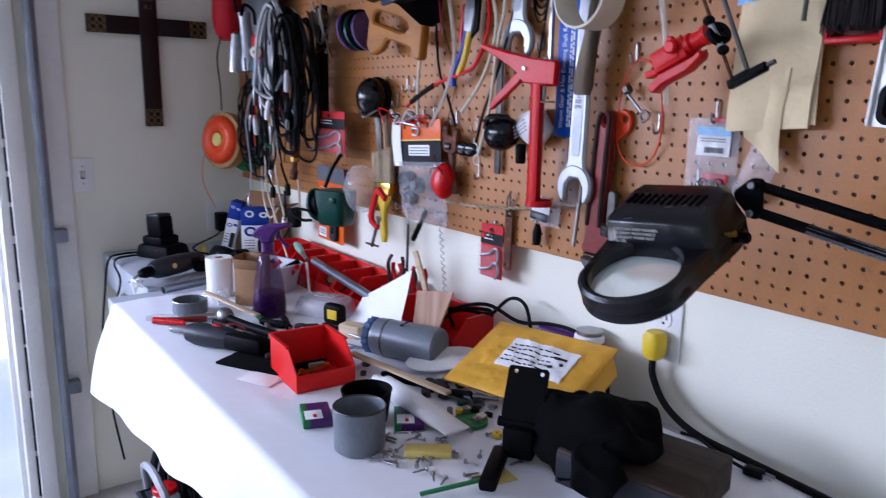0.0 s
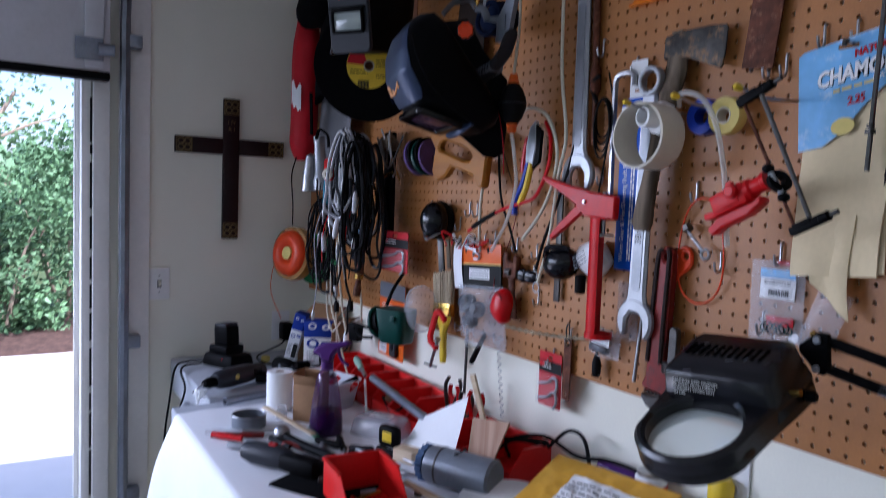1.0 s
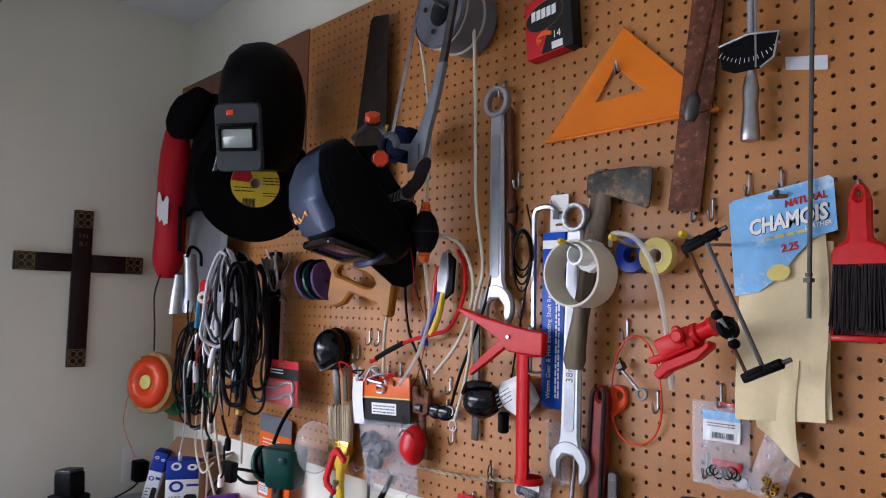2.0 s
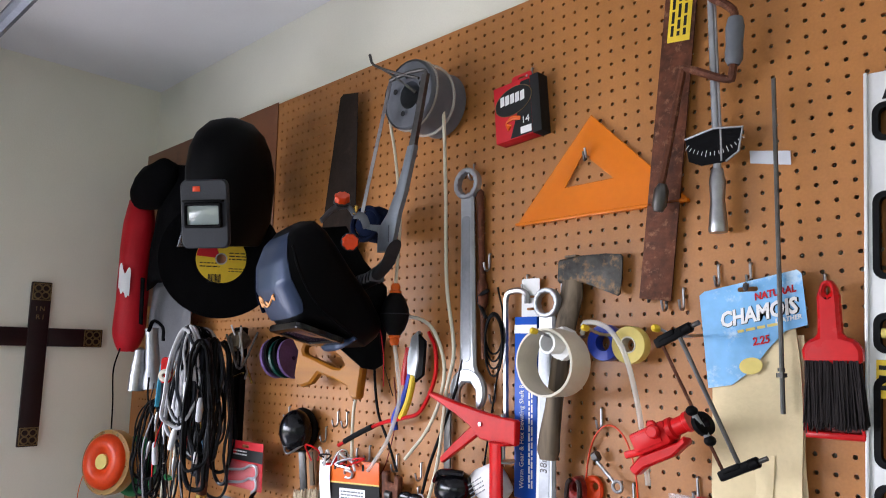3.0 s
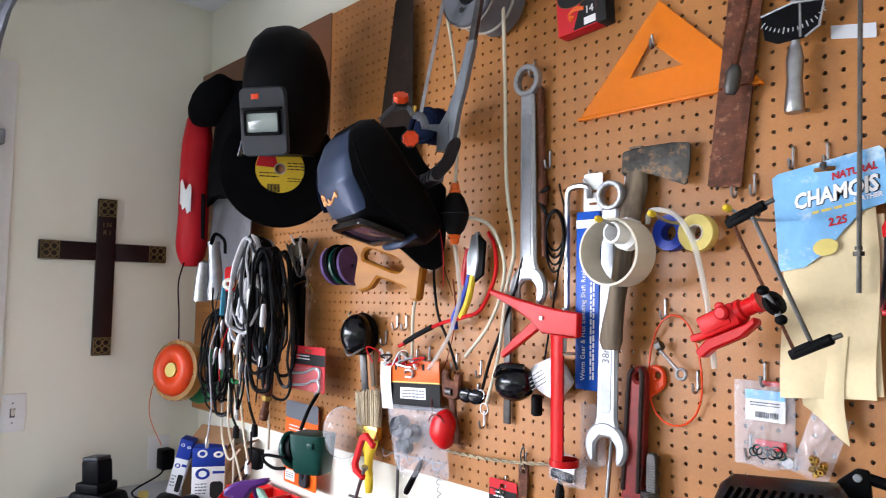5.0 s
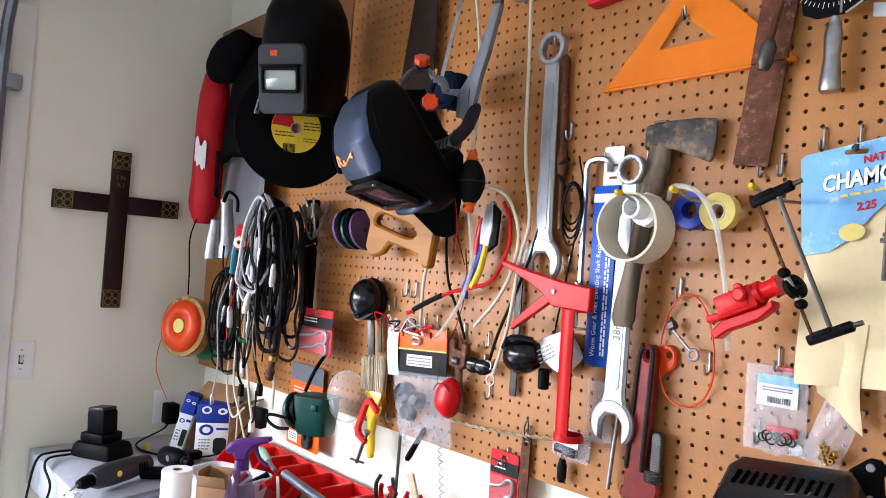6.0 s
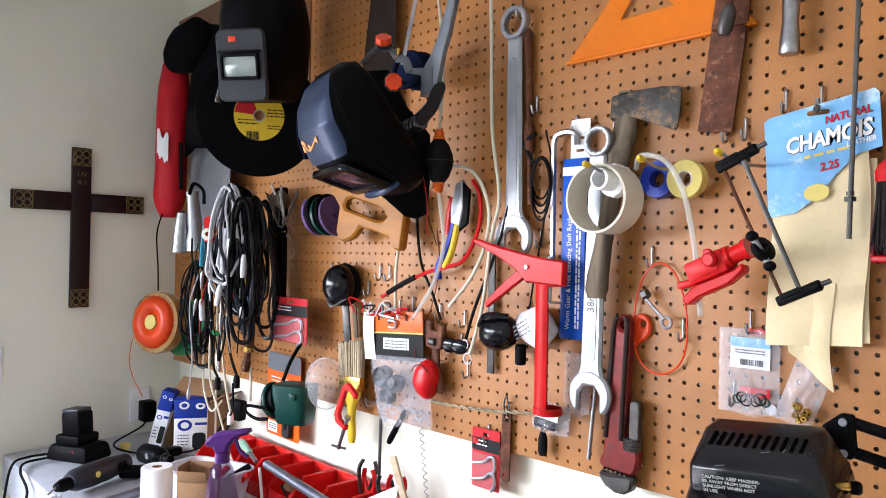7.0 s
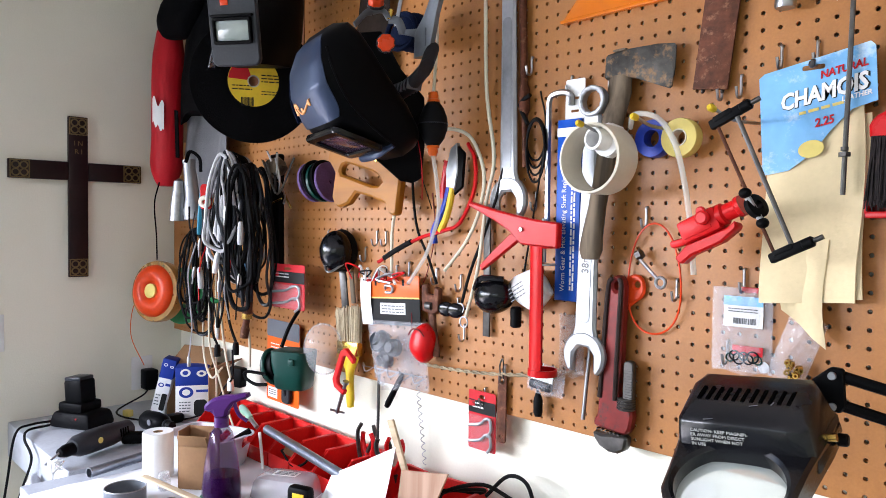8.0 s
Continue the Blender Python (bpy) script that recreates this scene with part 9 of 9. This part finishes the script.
part("yellow_card", one(box, (0.06, 0.035, 0.002), I4, 0.0005), TAPEYELLOW, label="scrap of yellow card under the mount", category="card", m=pose(2.03, -0.4, T + 0.001, 0, 0, 80))
part("black_mat", one(box, (0.2, 0.14, 0.006), I4, 0.002), CLOTHBLACK, label="small black mat under the tools", category="mat", m=pose(1.39, -0.47, T + 0.003, 0, 0, 30))
part("white_scrap", one(box, (0.08, 0.06, 0.001), I4, 0.0003), PAPER, label="scrap of white paper under the red bin", category="paper", m=pose(1.47, -0.53, T + 0.0012, 0, 0, 25))
part("green_trowel", one(box, (0.11, 0.008, 0.004), I4, 0.001), GREEN, label="thin green plastic strip near the mount", category="strip", m=pose(2.03, -0.47, T + 0.012, 0, -6, 70))
part("green_disc", one(lathe, [(0, 0), (0.03, 0), (0.03, 0.006), (0, 0.007)], n=22), GREEN, label="flat green plastic disc on the bench", category="disc", m=pose(1.86, -0.31, T))
part("grey_wedge", one(box, (0.06, 0.03, 0.012), I4, 0.004, taper=0.6), TEAL, label="small dark green rubber wedge by the wall", category="wedge", m=pose(2.0, -0.08, T + 0.006, 0, 0, 30))

# screws, nails and small fittings strewn on the sheet
s = random.Random(71)


def screw_mesh(ln):
    bm = one(lathe, [(0, 0), (0.0035, 0), (0.0042, 0.0018), (0.0016, 0.003), (0.0016, ln - 0.003), (0, ln)], n=9)
    return bm


first = None
for k in range(46):
    x, y = 1.82 + 0.2 * s.random(), -0.53 + 0.24 * s.random()
    m = pose(x, y, T + 0.0036, 90, 0, s.uniform(0, 360))
    if first is None:
        first = part("loose_screw", screw_mesh(0.026), STEEL, label="loose steel screw lying on the sheet", category="screw", group="loose screws", m=m)
    else:
        copy_thing(first, m)
for k in range(16):
    x, y = 1.45 + 0.5 * s.random(), -0.4 + 0.16 * s.random()
    part("loose_fitting", one(cyl, s.uniform(0.005, 0.011), s.uniform(0.006, 0.014), I4, 6 + 2 * (k % 3), hollow=0.003), (DARKSTEEL, STEEL, BRASS, BLACK, YELLOW)[k % 5], label="small loose fitting lying on the bench", category="fitting", group="loose fittings", m=pose(x, y, T + 0.0005, 0, 0, 30 * k))

# ---- under the bench ----
# dark odds and ends between the tools
s = random.Random(41)
for x, y, a, n, ma, lab in ((1.2, -0.36, 30, 0.15, RUBBER, "black rubber-handled screwdriver"), (1.26, -0.3, 52, 0.12, DARKGREY, "dark grey punch"), (1.32, -0.27, 12, 0.14, BLACK, "black plastic-handled file"), (1.24, -0.42, -18, 0.11, STEEL, "bare steel drift"), (1.18, -0.44, 38, 0.13, OLDRED, "worn dark red marker"), (1.13, -0.55, 44, 0.14, CHROME, "bright steel spanner"), (1.67, -0.3, 28, 0.15, BLACK, "black handled scraper"), (1.74, -0.27, 8, 0.12, DARKGREY, "dark grey pick"), (1.79, -0.25, 40, 0.1, RUBBER, "short black handled driver")):
    ob = thing("small_tool", lab + " lying among the bench clutter", "hand tool", pose(x, y, T + 0.01, 0, 0, a), "small tools among the clutter")
    part("handle", one(lathe, [(0, 0), (0.007, 0.001), (0.0095, 0.012), (0.008, 0.03), (0.0095, n * 0.45), (0.006, n * 0.5), (0, n * 0.5)], pose(-n / 2, 0, 0, 0, 90, 0), 14), ma, ob)
    part("shank", one(lathe, [(0, 0), (0.003, 0), (0.003, n * 0.42), (0.0042, n * 0.46), (0.001, n * 0.5), (0, n * 0.5)], pose(0, 0, 0, 0, 90, 0), 10), STEEL, ob)
for k in range(16):
    x, y = s.uniform(1.66, 1.9), s.uniform(-0.31, -0.22)
    bm = one(box, (s.uniform(0.012, 0.035), s.uniform(0.008, 0.018), s.uniform(0.004, 0.01)), I4, 0.0015)
    for v in bm.verts:
        v.co += Vector(noise.noise_vector(v.co * 60 + Vector((k, 0, 0)))) * 0.003
    part("small_scrap", bm, (DARKGREY, TEAL, RUBBER, GREY, CREAM, BLACK)[k % 6], label="small scrap of plastic or rubber on the sheet", category="scrap", group="small scraps on the bench", m=pose(x, y, T + 0.006, 0, 0, s.uniform(0, 180)))
ob = thing("bicycle_wheel", "dark bicycle wheel leaning under the bench", "wheel", pose(0.86, -0.48, 0.305, 80, 0, 12))
part("tyre", one(ringg, 0.28, 0.024, I4, 56, 12), RUBBER, ob)
part("rim", one(lathe, [(0.25, -0.012), (0.262, -0.012), (0.262, 0.012), (0.25, 0.012), (0.25, -0.012)], n=56), STEEL, ob)
part("hub", one(cyl, 0.02, 0.08, pose(0, 0, -0.04), 16), STEEL, ob)
for k in range(20):
    a = math.radians(18 * k)
    part("spoke", one(tube, [(0.02 * math.cos(a), 0.02 * math.sin(a), 0.02 * (-1) ** k), (0.252 * math.cos(a + 0.1), 0.252 * math.sin(a + 0.1), 0)], 0.0013, n=5, smooth=False), STEEL, ob)
ob = thing("glass_jar", "glass jar with a red lid standing on a crate", "jar", pose(0.86, -0.58, 0.302))
part("jar", one(lathe, [(0, 0), (0.036, 0), (0.038, 0.004), (0.038, 0.08), (0.03, 0.09), (0.03, 0.1), (0, 0.1)], n=24), MILKY, ob)
part("lid", one(cyl, 0.034, 0.018, pose(0, 0, 0.098), 24, bevel=0.003), RED, ob)
ob = thing("storage_crate", "dark plastic crate full of parts under the bench", "crate", pose(0.84, -0.4, 0.002))
for x in (-0.2, 0.2):
    part("side", one(box, (0.012, 0.4, 0.3), pose(x, 0, 0.15), 0.003), BLACK, ob)
for y in (-0.195, 0.195):
    part("end", one(box, (0.39, 0.012, 0.3), pose(0, y, 0.15), 0.003), BLACK, ob)
part("lid", one(box, (0.42, 0.42, 0.012), pose(0, 0, 0.292), 0.003), DARKGREY, ob)
cable("grey_hose", "grey hose looping out from under the bench", "hose", [(0.55, -0.5, 0.01), (0.6, -0.56, 0.25), (0.72, -0.6, 0.42), (0.88, -0.61, 0.47), (1.0, -0.6, 0.4), (1.05, -0.58, 0.2), (1.06, -0.5, 0.01)], 0.011, GREYCORD)
for k in range(9):
    x = 0.46 + 0.055 * k
    cable("dangling_cord", "black cord hanging down behind the sheet corner", "cord", [(x, -0.5, 0.8), (x - 0.03 + 0.02 * k, -0.53, 0.62), (x + 0.05, -0.52, 0.45), (x - 0.01, -0.5, 0.25), (x + 0.02, -0.48, 0.02)], 0.005, RUBBER, "cords under the bench")
bm = one(ball, (0.05, 0.035, 0.085), I4, 22, 14)
for v in bm.verts:
    v.co += Vector(noise.noise_vector(v.co * 25)) * 0.015
part("grey_rag", bm, mat("pale grey rag", (0.42, 0.43, 0.46), 0.9, bump=0.5), label="pale grey rag tucked under the bench end", category="rag", m=pose(0.4, -0.555, 0.77))


def cord_coil(m, R, turns, r, seed):
    """A hank of cord hung up under the bench: turns that do not lie quite on one another."""
    q = random.Random(seed)
    pts = []
    for k in range(turns):
        w, h, o = R * q.uniform(0.75, 1.0), R * q.uniform(1.1, 1.5), q.uniform(-0.02, 0.02)
        for j in range(10):
            a = 2 * math.pi * j / 10
            pts.append((w * math.sin(a) + o, 0.012 * q.uniform(-1, 1) + 0.006 * k - 0.02, h * math.cos(a) - h))
    ob = thing("cord_hank", "hank of black cord hung on a nail under the bench", "cord", m, "cords under the bench")
    part("cord", one(tube, pts, r, n=6, per=3), RUBBER, ob)
    part("nail", one(cyl, 0.002, 0.06, pose(0, 0, -0.004, 90), 8), STEEL, ob)


cord_coil(pose(0.5, -0.5, 0.72, 0, 0, 12), 0.09, 5, 0.0055, 1)
cord_coil(pose(0.72, -0.5, 0.6, 0, 0, -6), 0.1, 6, 0.0045, 2)
cord_coil(pose(0.95, -0.52, 0.58, 0, 0, 6), 0.085, 5, 0.005, 3)
